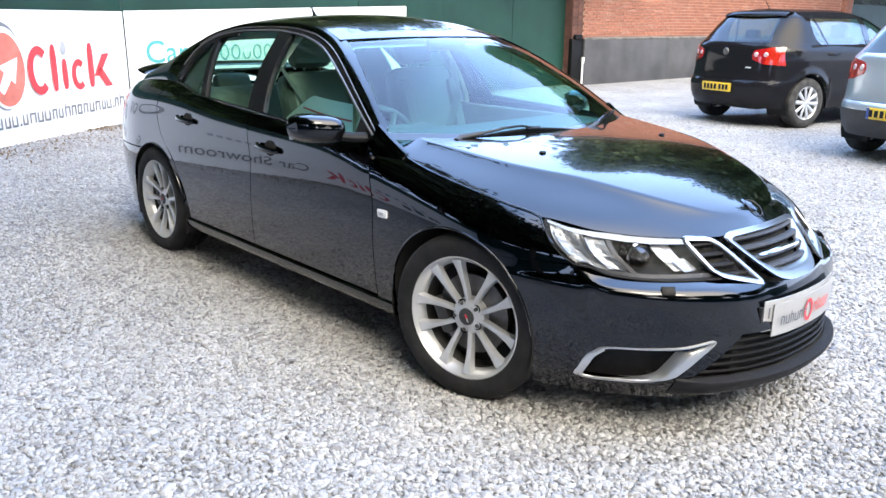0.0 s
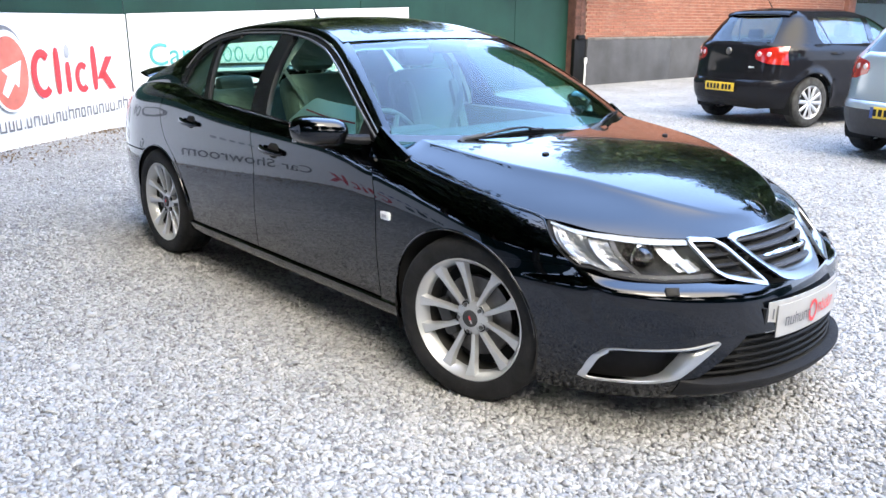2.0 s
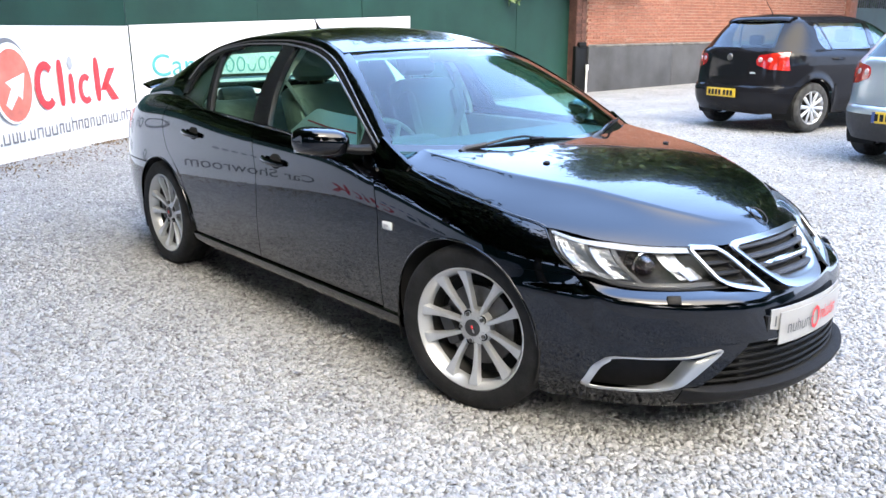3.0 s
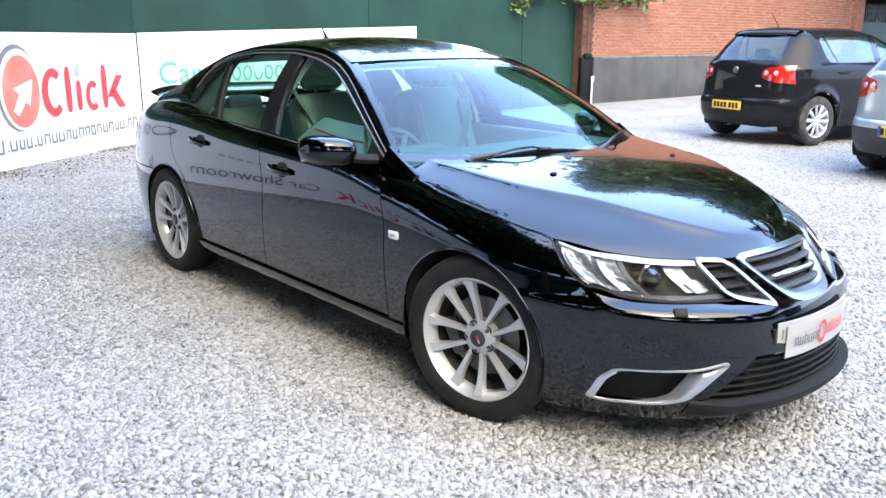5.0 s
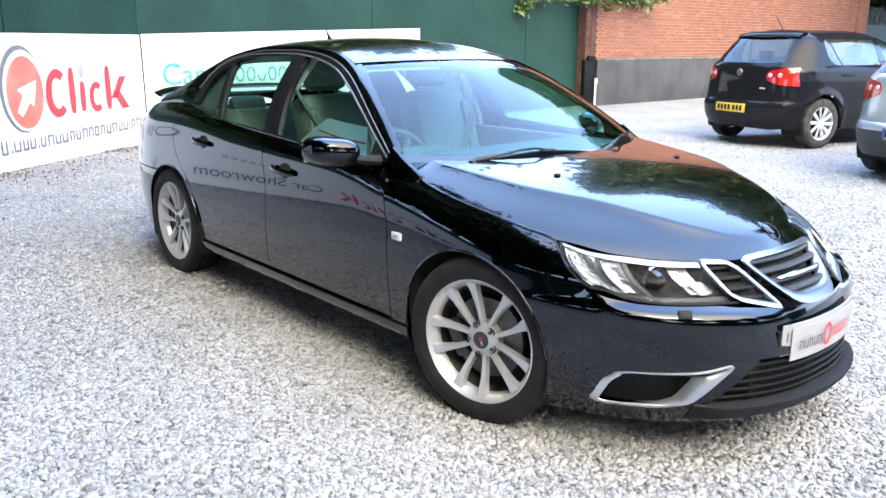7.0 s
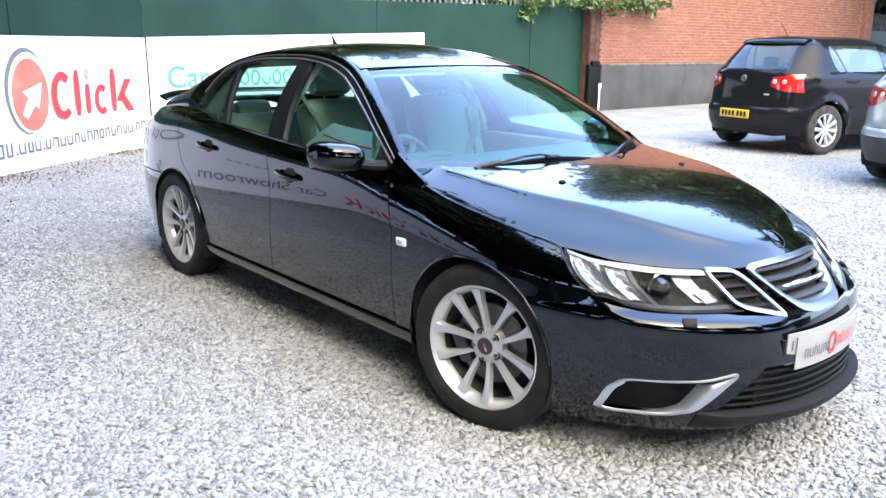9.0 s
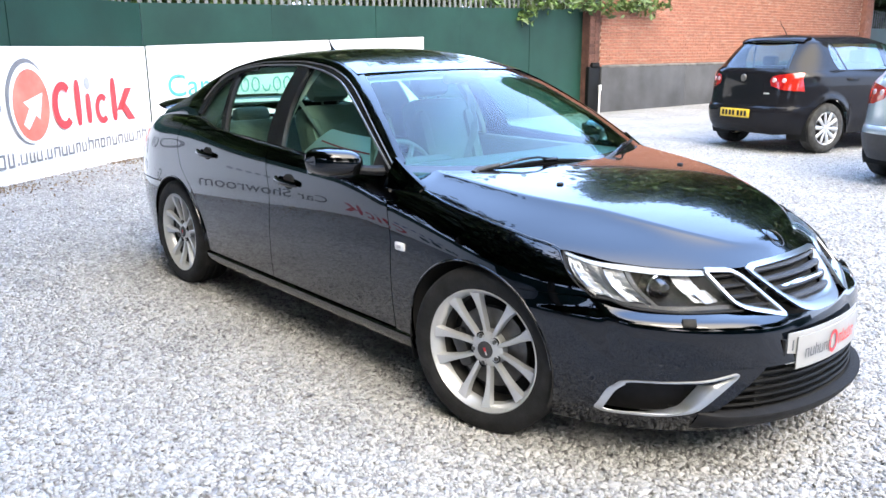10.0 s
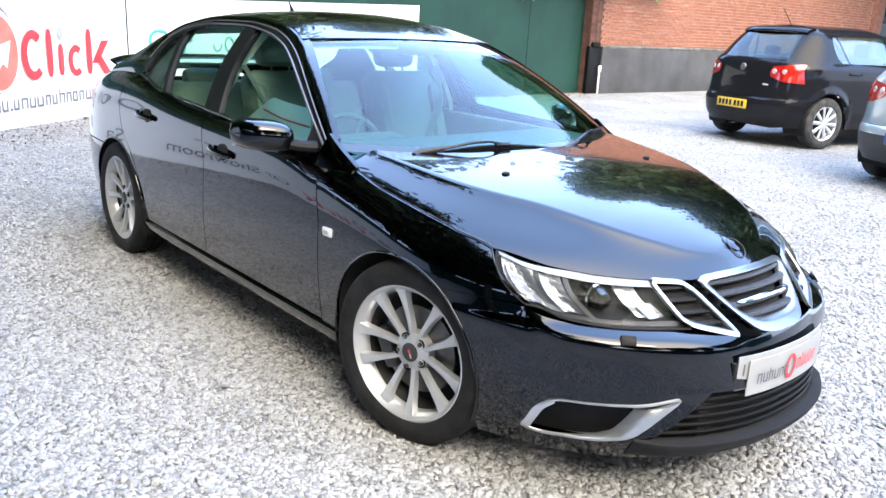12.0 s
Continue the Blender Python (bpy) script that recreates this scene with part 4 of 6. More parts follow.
def nose_patch(outline, off, face=None):
    """A filled patch of the nose from an outline of (y, z)."""
    bm = bmesh.new()
    f = bm.faces.new([bm.verts.new(((face or face_x)(y, z) + off, y, z)) for y, z in outline])
    bmesh.ops.triangulate(bm, faces=[f])
    return outward(bm, (0, 0, 0.5))


def bezel(bm, outline, w, proud, deep=0.03, face=None):
    """A raised frame round an outline of (y, z) on the nose."""
    n = len(outline)
    cy, cz = sum(p[0] for p in outline) / n, sum(p[1] for p in outline) / n
    wid = w if callable(w) else (lambda i: w)
    loops = []
    for k, off in ((0, -0.004), (0.12, proud), (0.8, proud), (1.0, proud * 0.3), (1.05, -deep)):
        ring = []
        for i, (y, z) in enumerate(outline):
            ay, az = outline[i - 1]
            by, bz = outline[(i + 1) % n]
            ty, tz = by - ay, bz - az
            l = math.hypot(ty, tz) or 1
            ny, nz = -tz / l, ty / l
            if ny * (cy - y) + nz * (cz - z) < 0:
                ny, nz = -ny, -nz
            yy, zz = y + ny * wid(i) * k, z + nz * wid(i) * k
            ring.append(bm.verts.new(((face or face_x)(yy, zz) + off, yy, zz)))
        loops.append(ring)
    for u, v in zip(loops, loops[1:]):
        for i in range(n):
            bm.faces.new((u[i], u[(i + 1) % n], v[(i + 1) % n], v[i]))
    bmesh.ops.recalc_face_normals(bm, faces=bm.faces[:])
    return bm


# lower grille and splitter lip
bm = bmesh.new()
sheet(bm, lambda u, v: nose_at(lerp(th_y(0.62, 0.3), 0, u), lerp(0.15, 0.42, v), -0.07), 14, 3)
sheet(bm, lambda u, v: Vector((1, -1, 1)) * nose_at(lerp(th_y(0.62, 0.3), 0, u), lerp(0.15, 0.42, v), -0.07), 14, 3)
for sgn in (1, -1):
    sheet(bm, lambda u, v: Vector((1, sgn, 1)) * nose_at(lerp(th_y(0.60, 0.3), 0, u), 0.232, lerp(0.004, -0.10, v)), 20, 2)
lg = part("lower_grille", bm, M_well, car)
for i in range(5):
    z = 0.252 + i * 0.026
    bm = bmesh.new()
    w = gr_out(z) + 0.02
    tube(bm, [(face_x(abs(y), z) - 0.022, y, z) for y in np.linspace(-w, w, 25)], 0.006, 6, flat=1.3)
    part("slat", bm, M_wiper, lg)
bm = bmesh.new()
for sgn in (1, -1):
    sheet(bm, lambda u, v: Vector((1, sgn, 1)) * (nose_at(lerp(th_y(0.53, 0.2), 0, u), curve(v, (0, 0.238), (0.35, 0.225), (0.7, 0.180), (1, 0.158)), curve(v, (0, -0.01), (0.25, 0.028), (0.6, 0.036), (1, -0.01)) * min(1, u * 5 + 0.1))), 24, 8)
bmesh.ops.remove_doubles(bm, verts=bm.verts[:], dist=0.0005)
part("splitter", outward(bm, (1.0, 0, 0.3)), M_black, car, "dark grey plastic chin lip")

# fog lamp bays
FOG = rounded([(-0.732, 0.205), (-0.722, 0.300), (-0.698, 0.342), (-0.62, 0.346), (-0.53, 0.352), (-0.428, 0.380), (-0.500, 0.290), (-0.545, 0.236), (-0.605, 0.214)], 2, 0.16)
bm = bmesh.new()
sheet(bm, lambda u, v: nose_at(lerp(th_y(0.74, 0.3), th_y(0.43, 0.3), u), lerp(0.19, 0.38, v), -0.06), 8, 3)
bays = both("fog_bay", bm, M_black)
fn = len(FOG)
both("fog_surround", bezel(bmesh.new(), FOG, lambda i: 0.007 if FOG[i][1] > 0.335 else 0.013 + 0.026 * max(0, 1 - abs(FOG[i][0] + 0.49) / 0.09), 0.009, 0.035), M_satin, car, "satin silver fog lamp surround")

# bonnet
front_edge = lambda s: curve(abs(s), (0, 2.066), (0.43, 2.020), (0.70, 1.915), (0.90, 1.768), (1.0, 1.604))
cowl = lambda s: 1.10 - 0.27 * abs(s) ** 2.4
bm = bmesh.new()


def crease(x):
    """Where the crease runs, as a share of the bonnet's half width."""
    return curve(x, (0.95, 0.88), (1.02, 0.86), (1.34, 0.80), (1.60, 0.68), (1.81, 0.53), (1.95, 0.33), (2.02, 0.12))


def bonnet_z(x, y):
    """The bonnet's height: a middle field, flatter than the flanks, that ends in a crease."""
    c, t = crease(x), abs(y) / shut(x)
    z0, zc, z = lid(x, 0), lid(x, c * shut(x)), lid(x, y)
    step = 0.30 * (z0 - zc) + 0.006 * curve(x, (1.9, 1), (2.03, 0))
    if t < c:
        z = z0 - (z0 - zc - step) * (t / c) ** 2
    else:
        z += step * math.exp(-(t - c) / 0.085) * (1 - t) / (1 - c)
    return z - 0.011 * (1 - t**1.6) * curve(x, (0.9, 1), (1.1, 0.85), (1.7, 0.0))


def bonnet(u, v):
    w = lerp(-1, 1, u)
    s = w
    for _ in range(5):
        x = lerp(cowl(s), front_edge(s), v)
        c = crease(x)
        t = abs(w) / 0.6 * c if abs(w) < 0.6 else lerp(c, 1, (abs(w) - 0.6) / 0.4)
        s = math.copysign(t, w)
    y = s * shut(x)
    return Vector((x, y, bonnet_z(x, y)))


sheet(bm, bonnet, 110, 60)
part("bonnet", thick(bm, 0.014, mid), M_paint, car)
# A thin grey tube paints the highlight on the bonnet's side edge.
for sgn in (-1, 1):
    bm = bmesh.new()
    tube(bm, [(x, sgn * (shut(x) - 0.003), lid(x, shut(x)) + 0.0005) for x in np.linspace(0.95, 1.60, 40)], 0.0014, 8)
    part("bonnet_glint", bm, M_edge_glint, car)
bm = bmesh.new()
sheet(bm, lambda u, v: Vector((face_x(0, 0.70) - 0.055, 0, 0.735)) + 0.034 * (v + 0.001) * Vector((math.cos(2 * math.pi * u) * 0.9, math.sin(2 * math.pi * u), -0.45 * math.cos(2 * math.pi * u))) + Vector((0, 0, 0.012 * (1 - v * v))), 24, 4, True)
for v in bm.verts:
    v.co.z = lid(v.co.x, v.co.y) + 0.0045 + 0.003 * (1 - ((v.co.x - 2.0) ** 2 + v.co.y**2) / 0.0012)
part("badge", outward(bm, (2.0, 0, 0)), M_paint, car, "round badge with a silver rim on the bonnet")
bm = bmesh.new()
tube(bm, [(2.0055 + 0.031 * math.cos(t), 0.034 * math.sin(t), lid(2.0055 + 0.031 * math.cos(t), 0.034 * math.sin(t)) + 0.0055) for t in np.linspace(0, 2 * math.pi, 29)], 0.0018, 6, False)
part("badge_rim", bm, M_slat, car)

# washer jets on the bonnet
for y in (-0.41, 0.41):
    bm = bmesh.new()
    bmesh.ops.create_uvsphere(bm, u_segments=12, v_segments=8, radius=1, matrix=Matrix.Translation((1.33, y, bonnet_z(1.33, y) + 0.003)) @ Matrix.Diagonal((0.013, 0.017, 0.006, 1)))
    part("washer_jet", bm, M_black, car)

# headlamps
def lamp_pt(a, b, off=0.0):
    xb, xt = lerp(1.762, 2.098, a), lerp(1.616, 1.962, a)
    zb, zt = hem(xb) + 0.004, curve(a, (0, 0.735), (0.3, 0.712), (0.6, 0.702), (1, 0.696))
    bulge = 0.014 * math.sin(math.pi * b) * (1 - a) ** 2
    x, z = lerp(xb, xt, b) - bulge, lerp(zb, zt, b)
    y = half(x, z)
    k = math.atan2(y, x - 1.2)
    return Vector((x - off * math.cos(k), -y + off * math.sin(k), z))


def lamp_patch(a0, a1, b0, b1, off, nu=12, nv=8, fn=None):
    bm = bmesh.new()
    sheet(bm, lambda u, v: lamp_pt(lerp(a0, a1, u), lerp(b0, b1, v), off if fn is None else fn(u, v)), nu, nv)
    return outward(bm, (1.2, 0, 0.5))


def facets(a0, a1, b0, b1, nu, nv, seed, depth):
    """A lamp reflector of small flat mirrors, each tilted its own way."""
    bm, rng = bmesh.new(), random.Random(seed)
    for i in range(nu):
        for j in range(nv):
            k = [rng.uniform(-0.003, 0.003) for _ in range(4)]
            bm.faces.new([bm.verts.new(lamp_pt(lerp(a0, a1, (i + p) / nu), lerp(b0, b1, (j + q) / nv), depth((i + p) / nu, (j + q) / nv) + d)) for (p, q), d in zip(((0, 0), (1, 0), (1, 1), (0, 1)), k)])
    return outward(bm, (1.2, 0, 0.5))


for sgn in (1, -1):
    flip = (lambda b: b) if sgn == 1 else mirrored
    housing = part("headlamp", flip(lamp_patch(0.0, 1.0, 0.0, 1.0, 0.05, 20, 8, lambda u, v: 0.006 + 0.06 * math.sin(math.pi * min(1, max(0, u))) ** 0.3 * math.sin(math.pi * v) ** 0.3)), M_black, car, "clear headlamp with a chrome reflector and a projector")
    part("lens", flip(lamp_patch(0.0, 1.0, 0.0, 1.0, 0.001, 24, 10)), M_lens, housing)
    part("bowl", flip(lamp_patch(0.04, 0.345, 0.06, 0.93, 0, 12, 12, lambda u, v: 0.014 + 0.034 * math.sin(math.pi * u) * math.sin(math.pi * v))), M_bowl, housing)
    part("reflector", flip(facets(0.08, 0.31, 0.12, 0.88, 9, 14, 5, lambda u, v: 0.010 + 0.030 * math.sin(math.pi * u) * math.sin(math.pi * v))), M_reflector, housing, sharp=1)
    part("ribbed_reflector", flip(facets(0.35, 0.50, 0.12, 0.84, 5, 18, 9, lambda u, v: 0.014 + 0.012 * math.sin(math.pi * u))), M_reflector, housing, sharp=1)
    part("divider", flip(lamp_patch(0.510, 0.548, 0.06, 0.86, 0.012, 3, 8)), M_dark, housing)
    part("side_reflector", flip(facets(0.80, 0.905, 0.16, 0.80, 4, 6, 3, lambda u, v: 0.020 + 0.012 * v)), M_reflector, housing, sharp=1)
    part("side_reflector", flip(facets(0.845, 0.93, 0.14, 0.42, 2, 3, 7, lambda u, v: 0.012 + 0.02 * u)), M_reflector, housing, sharp=1)
    bm = bmesh.new()
    sheet(bm, lambda u, v: (lambda a: lamp_pt(a, lerp(curve(a, (0, 0.93), (0.5, 0.87), (0.85, 0.79), (1, 0.77)), 0.985, v), 0.006))(lerp(0.02, 0.975, u)), 24, 3)
    part("eyebrow", flip(outward(bm, (1.2, 0, 0.5))), M_bowl, housing, "pale silver strip along the lamp's top edge")
    bm = bmesh.new()
    sheet(bm, lambda u, v: lamp_pt(lerp(0.22, 0.97, u), lerp(0.02, 0.11, v), 0.008), 20, 2)
    part("lower_strip", flip(outward(bm, (1.2, 0, 0.5))), M_slat, housing)
    bm = bmesh.new()
    c = lamp_pt(0.685, 0.46, 0.058)
    lathe(bm, [(0.001, -0.045), (0.022, -0.038), (0.036, -0.015), (0.039, 0.0), (0.046, 0.0), (0.048, 0.012), (0.058, 0.03)], 24, Matrix.Translation(c) @ Matrix.Rotation(radians(72), 4, "Z"))
    part("projector", flip(outward(bm, c)), M_gloss_black, housing)
    bm = bmesh.new()
    lathe(bm, [(0.040, -0.004), (0.044, -0.010), (0.048, -0.004), (0.047, 0.002)], 24, Matrix.Translation(c) @ Matrix.Rotation(radians(72), 4, "Z"))
    part("projector_ring", flip(bm), M_chrome, housing)
    bm = bmesh.new()
    tube(bm, [lamp_pt(a, -0.01, -0.001) for a in np.linspace(0, 1, 16)], 0.004, 6)
    tube(bm, [lamp_pt(0.0, b, -0.001) for b in np.linspace(0, 1, 10)], 0.003, 6)
    part("seal", flip(bm), M_black, housing)
    # washer cover on the bumper ledge
    bm = bmesh.new()
    box(bm, (0, 0, 0), (0.010, 0.046, 0.030), 0.003, Matrix.Translation((face_x(0.556, 0.544) + 0.012, -0.566, 0.545)) @ Matrix.Rotation(math.atan2(face_x(0.58, 0.54) - face_x(0.54, 0.54), 0.04), 4, "Z") @ Matrix.Rotation(radians(-35), 4, "Y"))
    part("washer_nozzle", flip(bm), M_wiper, car)

# grilles
SIDE = rounded([(-0.415, 0.692), (-0.292, 0.682), (-0.205, 0.527), (-0.385, 0.572)], 2, 0.14)
MAIN = rounded([(-0.262, 0.686), (-0.10, 0.692), (0.10, 0.692), (0.262, 0.686), (0.20, 0.60), (0.125, 0.525), (-0.125, 0.525), (-0.20, 0.60)], 2, 0.2)
both("side_grille_frame", bezel(bmesh.new(), SIDE, 0.016, 0.008, face=grille_x), M_frame, car, "satin chrome grille frame")
part("grille_frame", bezel(bmesh.new(), MAIN, lambda i: 0.021 + 0.012 * (MAIN[i][1] < 0.56) - 0.004 * (MAIN[i][1] > 0.685), 0.008, face=grille_x), M_frame, car, "bright chrome shield-shaped grille frame")
both("side_grille_mesh", nose_patch(SIDE, -0.045), M_well)
part("grille_backing", nose_patch(MAIN, -0.05), M_well, car)


def span(outline, z, sgn):
    """Where a level line crosses an outline."""
    ys = [lerp(a[0], b[0], (z - a[1]) / (b[1] - a[1])) for a, b in zip(outline, outline[1:] + outline[:1]) if (a[1] - z) * (b[1] - z) < 0]
    return (min(ys), max(ys)) if len(ys) > 1 else (0, 0)


for i, z in enumerate((0.660, 0.630, 0.600, 0.572, 0.546)):
    a, b = span(MAIN, z, 1)
    bm = bmesh.new()
    sheet(bm, lambda u, v: (lambda y, t: Vector((grille_x(y, z) - 0.018 + 0.016 * math.cos(t), y, z + 0.011 * math.sin(t))))(lerp(a, b, u), 2 * math.pi * v), 16, 8)
    part("slat", outward(bm, lambda m: (m.x - 0.012, m.y, z)), M_slat, car)
    if i < 4:
        a, b = span(SIDE, z - 0.004, 1)
        bm = bmesh.new()
        sheet(bm, lambda u, v: (lambda y, t: Vector((grille_x(y, z) - 0.02 + 0.012 * math.cos(t), y, z - 0.004 + 0.008 * math.sin(t))))(lerp(a, b, u), 2 * math.pi * v), 8, 8)
        both("slat", outward(bm, lambda m: (m.x - 0.012, m.y, z)), M_black)
bm = bmesh.new()
sheet(bm, lambda u, v: (lambda y, t: Vector((grille_x(y, 0.612) + 0.004 + 0.01 * math.cos(t), y, 0.612 + 0.013 * (1 - abs(2 * u - 1)) ** 0.4 * math.sin(t))))(lerp(-0.15, 0.15, u), 2 * math.pi * v), 20, 8)
part("wing_bar", outward(bm, lambda m: (m.x - 0.012, m.y, 0.612)), M_chrome, car, "bright winged bar across the grille")

# front number plate: two white plates, one hanging askew over the other
bm = bmesh.new()
sheet(bm, lambda u, v: Vector((face_x(lerp(-0.262, 0.252, u), 0.43) + 0.007, lerp(-0.262, 0.252, u), lerp(0.378, 0.487, v))), 14, 2)
outward(bm, (0, 0, 0.43))
bmesh.ops.solidify(bm, geom=bm.faces[:], thickness=0.004)
plate = part("number_plate", bm, M_white_plate, car, "white front number plate")
bm = bmesh.new()
sheet(bm, lambda u, v: Vector((face_x(lerp(-0.224, 0.246, u), 0.43) + 0.014, lerp(-0.224, 0.246, u), lerp(0.357, 0.472, v))), 14, 2)
outward(bm, (0, 0, 0.43))
bmesh.ops.solidify(bm, geom=bm.faces[:], thickness=0.004)
plate2 = part("cover_plate", bm, M_white_plate, car, "white dealer plate with grey and red print")


def plate_bar(y0, y1, z0, z1, material, parent, front):
    bm = bmesh.new()
    sheet(bm, lambda u, v: Vector((face_x(lerp(y0, y1, u), 0.43) + front + 0.0045, lerp(y0, y1, u), lerp(z0, z1, v))), 4, 1)
    part("print_bar", outward(bm, (0, 0, 0.43)), material, parent)


pf = 0.014
def plate_word(y, end, z, h, material, seed, st=0.0045):
    """Small shapes in a row on the dealer plate, strokes tied in pairs."""
    rng = random.Random(seed)
    while y < end:
        w = rng.uniform(0.014, 0.019)
        plate_bar(y, y + st, z, z + h * rng.choice((1, 1, 1.35)), material, plate2, pf)
        plate_bar(y + w, y + w + st, z, z + h, material, plate2, pf)
        q = z + rng.choice((0, h - st))
        plate_bar(y + st, y + w, q, q + st, material, plate2, pf)
        y += w + st + 0.007


plate_word(-0.188, -0.045, 0.393, 0.032, M_grey_print, 4)
bm = bmesh.new()
sheet(bm, lambda u, v: (lambda y, z: Vector((face_x(y, 0.43) + pf + 0.0045, y, z)))(-0.012 + (0.030 - 0.011 * v) * math.cos(2 * math.pi * u), 0.415 + (0.042 - 0.013 * v) * math.sin(2 * math.pi * u)), 24, 1, True)
part("print_ring", outward(bm, (0, 0, 0.43)), M_red_print, plate2)
plate_word(0.028, 0.150, 0.395, 0.036, M_red_print, 9, 0.006)
plate_word(0.165, 0.225, 0.396, 0.026, M_lightgrey_print, 2)
for y in (-0.235,):
    plate_bar(y - 0.008, y - 0.001, 0.425, 0.462, M_grey_print, plate, pf - 0.010)
bm = bmesh.new()
box(bm, (face_x(0.27, 0.43) - 0.002, -0.270, 0.425), (0.02, 0.014, 0.085), 0.003)
part("plate_holder", bm, M_black, car)

# sill and rear bumper
bm = bmesh.new()
sheet(bm, lambda u, v: on_side(lerp(-0.975, 0.955, u), curve(v, (0, 0.276), (0.3, 0.262), (0.7, 0.225), (1, 0.200)), curve(v, (0, -0.006), (0.3, 0.012), (0.75, 0.008), (1, -0.02))), 30, 8)
both("side_skirt", thick(bm, 0.01, mid), M_paint)
bm = bmesh.new()
sheet(bm, lambda u, v: on_side(lerp(-0.98, 0.96, u), lerp(0.29, 0.262, v), -0.012), 20, 2)
both("sill_gap", thick(bm, 0.01, mid), M_well)
bm = bmesh.new()


def rear_round(u, v):
    z = lerp(0.215, 0.615, v)
    x0 = ARR[0] - math.sqrt(max(0, ARR[2] ** 2 - (z - ARR[1]) ** 2))
    th = lerp(math.acos(max(0, min(1, ((XR - x0) / (XR - tail(z))))) ** 1.45), 0, u)
    c, s = math.cos(th), math.sin(th)
    return Vector((XR - (XR - tail(z)) * max(0, c) ** (2 / 2.9), -WID * sect(-1.5, z) * s ** (2 / 2.9), z))


sheet(bm, rear_round, 40, 14)
b2 = mirrored(bm)
me2 = bpy.data.meshes.new("tmp")
b2.to_mesh(me2)
b2.free()
bm.from_mesh(me2)
bpy.data.meshes.remove(me2)
bmesh.ops.remove_doubles(bm, verts=bm.verts[:], dist=0.0006)
part("rear_bumper", thick(bm, 0.015, mid), M_paint, car)
# boot lid: top and back
bm = bmesh.new()
sheet(bm, lambda u, v: (lambda x: (lambda y: Vector((x, y, lid(x, y))))(lerp(-1, 1, u) * min(0.715, half(x, 0.90) - 0.03)))(lerp(-1.72, -2.225, v)), 30, 14)
part("boot_lid", thick(bm, 0.012, mid), M_paint, car)
bm = bmesh.new()
sheet(bm, lambda u, v: (lambda y, z: Vector((rear_x(y, z), y, z)))(lerp(-0.70, 0.70, u), lerp(0.618, 0.93, v)), 30, 10)
part("tailgate", thick(bm, 0.012, mid), M_paint, car)
for sgn in (1, -1):
    bm = bmesh.new()
    sheet(bm, lambda u, v: (lambda y, z: Vector((rear_x(y, z) - 0.006, -sgn * y, z)))(lerp(0.80, 0.46, u), lerp(0.70, 0.86, v)), 10, 6)
    part("tail_lamp", outward(bm, (0, 0, 0.7)), M_red_lens, car)
# spoiler
bm = bmesh.new()
sheet(bm, lambda u, v: (lambda s, t: Vector((-2.165 + 0.12 * s * s + 0.075 * math.cos(t), s * 0.61, 1.072 - 0.035 * s**6 + 0.009 * math.sin(t) - 0.012 * math.cos(t))))(lerp(-1, 1, u), 2 * math.pi * v), 40, 12)
sp = part("spoiler", outward(bm, lambda m: (-2.165 + 0.12 * (m.y / 0.61) ** 2, m.y, 1.072 - 0.035 * (m.y / 0.61) ** 6)), M_paint, car, "slim raised boot spoiler")
for y in (-0.50, 0.50):
    bm = bmesh.new()
    box(bm, (-2.10, y, 1.022), (0.09, 0.035, 0.075), 0.01)
    part("spoiler_foot", bm, M_paint, sp)

# cabin: side frames, roof, screens, windows
bm = bmesh.new()
sheet(bm, lambda u, v: (lambda x: on_cab(x, lerp(glass_top(x) + 0.001, lerp(glass_top(x), rail(x), 0.46), v)))(lerp(-1.20, 0.775, 0.5 - 0.5 * math.cos(math.pi * u))), 80, 6)
both("window_frame", thick(bm, 0.02, mid), M_trim)


def roof_edge(u, v):
    x = lerp(-1.20, 0.79, 0.5 - 0.5 * math.cos(math.pi * u))
    a = on_cab(x, lerp(glass_top(min(x, 0.775)), rail(x), 0.48), 0.002)
    k = curve(x, (0.05, 0.0), (0.22, 1.0))
    b = Vector((x - 0.002 * k, -cab(x, rail(x)) + 0.032 * k, rail(x) + 0.003 * k))
    return lerp(a, b, v) + Vector((0, -0.6, 0.8)) * 0.006 * math.sin(math.pi * v)


bm = bmesh.new()
sheet(bm, roof_edge, 80, 8)
both("roof_edge", thick(bm, 0.014, lambda m: (m.x - 0.3 * (m.x > 0.2), m.y * 0.8, m.z - 0.4)), M_paint)
# A second grey line, the painted highlight of the door frame.
bm = bmesh.new()
tube(bm, [on_cab(x, lerp(glass_top(x), rail(x), 0.40), 0.003) for x in np.linspace(-1.16, 0.765, 70)], 0.0032, 6)
both("door_frame_glint", bm, M_edge_glint)
bm = bmesh.new()
sheet(bm, lambda u, v: (lambda x: on_cab(x, lerp(max(belt(x) - 0.004, glass_top(x - 0.065) - 0.012), glass_top(x) + 0.002, v), 0.0015))(lerp(-1.202, -0.80, u)), 40, 5)
both("quarter_frame", thick(bm, 0.014, mid), M_trim)
bm = bmesh.new()
sheet(bm, lambda u, v: (lambda x: lerp(on_side(x, quarter_top(x)), Vector((x, -cab(x, rail(x)), max(rail(x), quarter_top(x) + 0.004))), v) - Vector((0, 0.022 * math.sin(math.pi * v) * min(1, max(0, (rail(x) - quarter_top(x)) / 0.15)), 0)))(lerp(-1.70, -1.198, u)), 30, 14)
both("rear_pillar", thick(bm, 0.02, mid), M_paint)
XT, XB = 0.185, 0.840


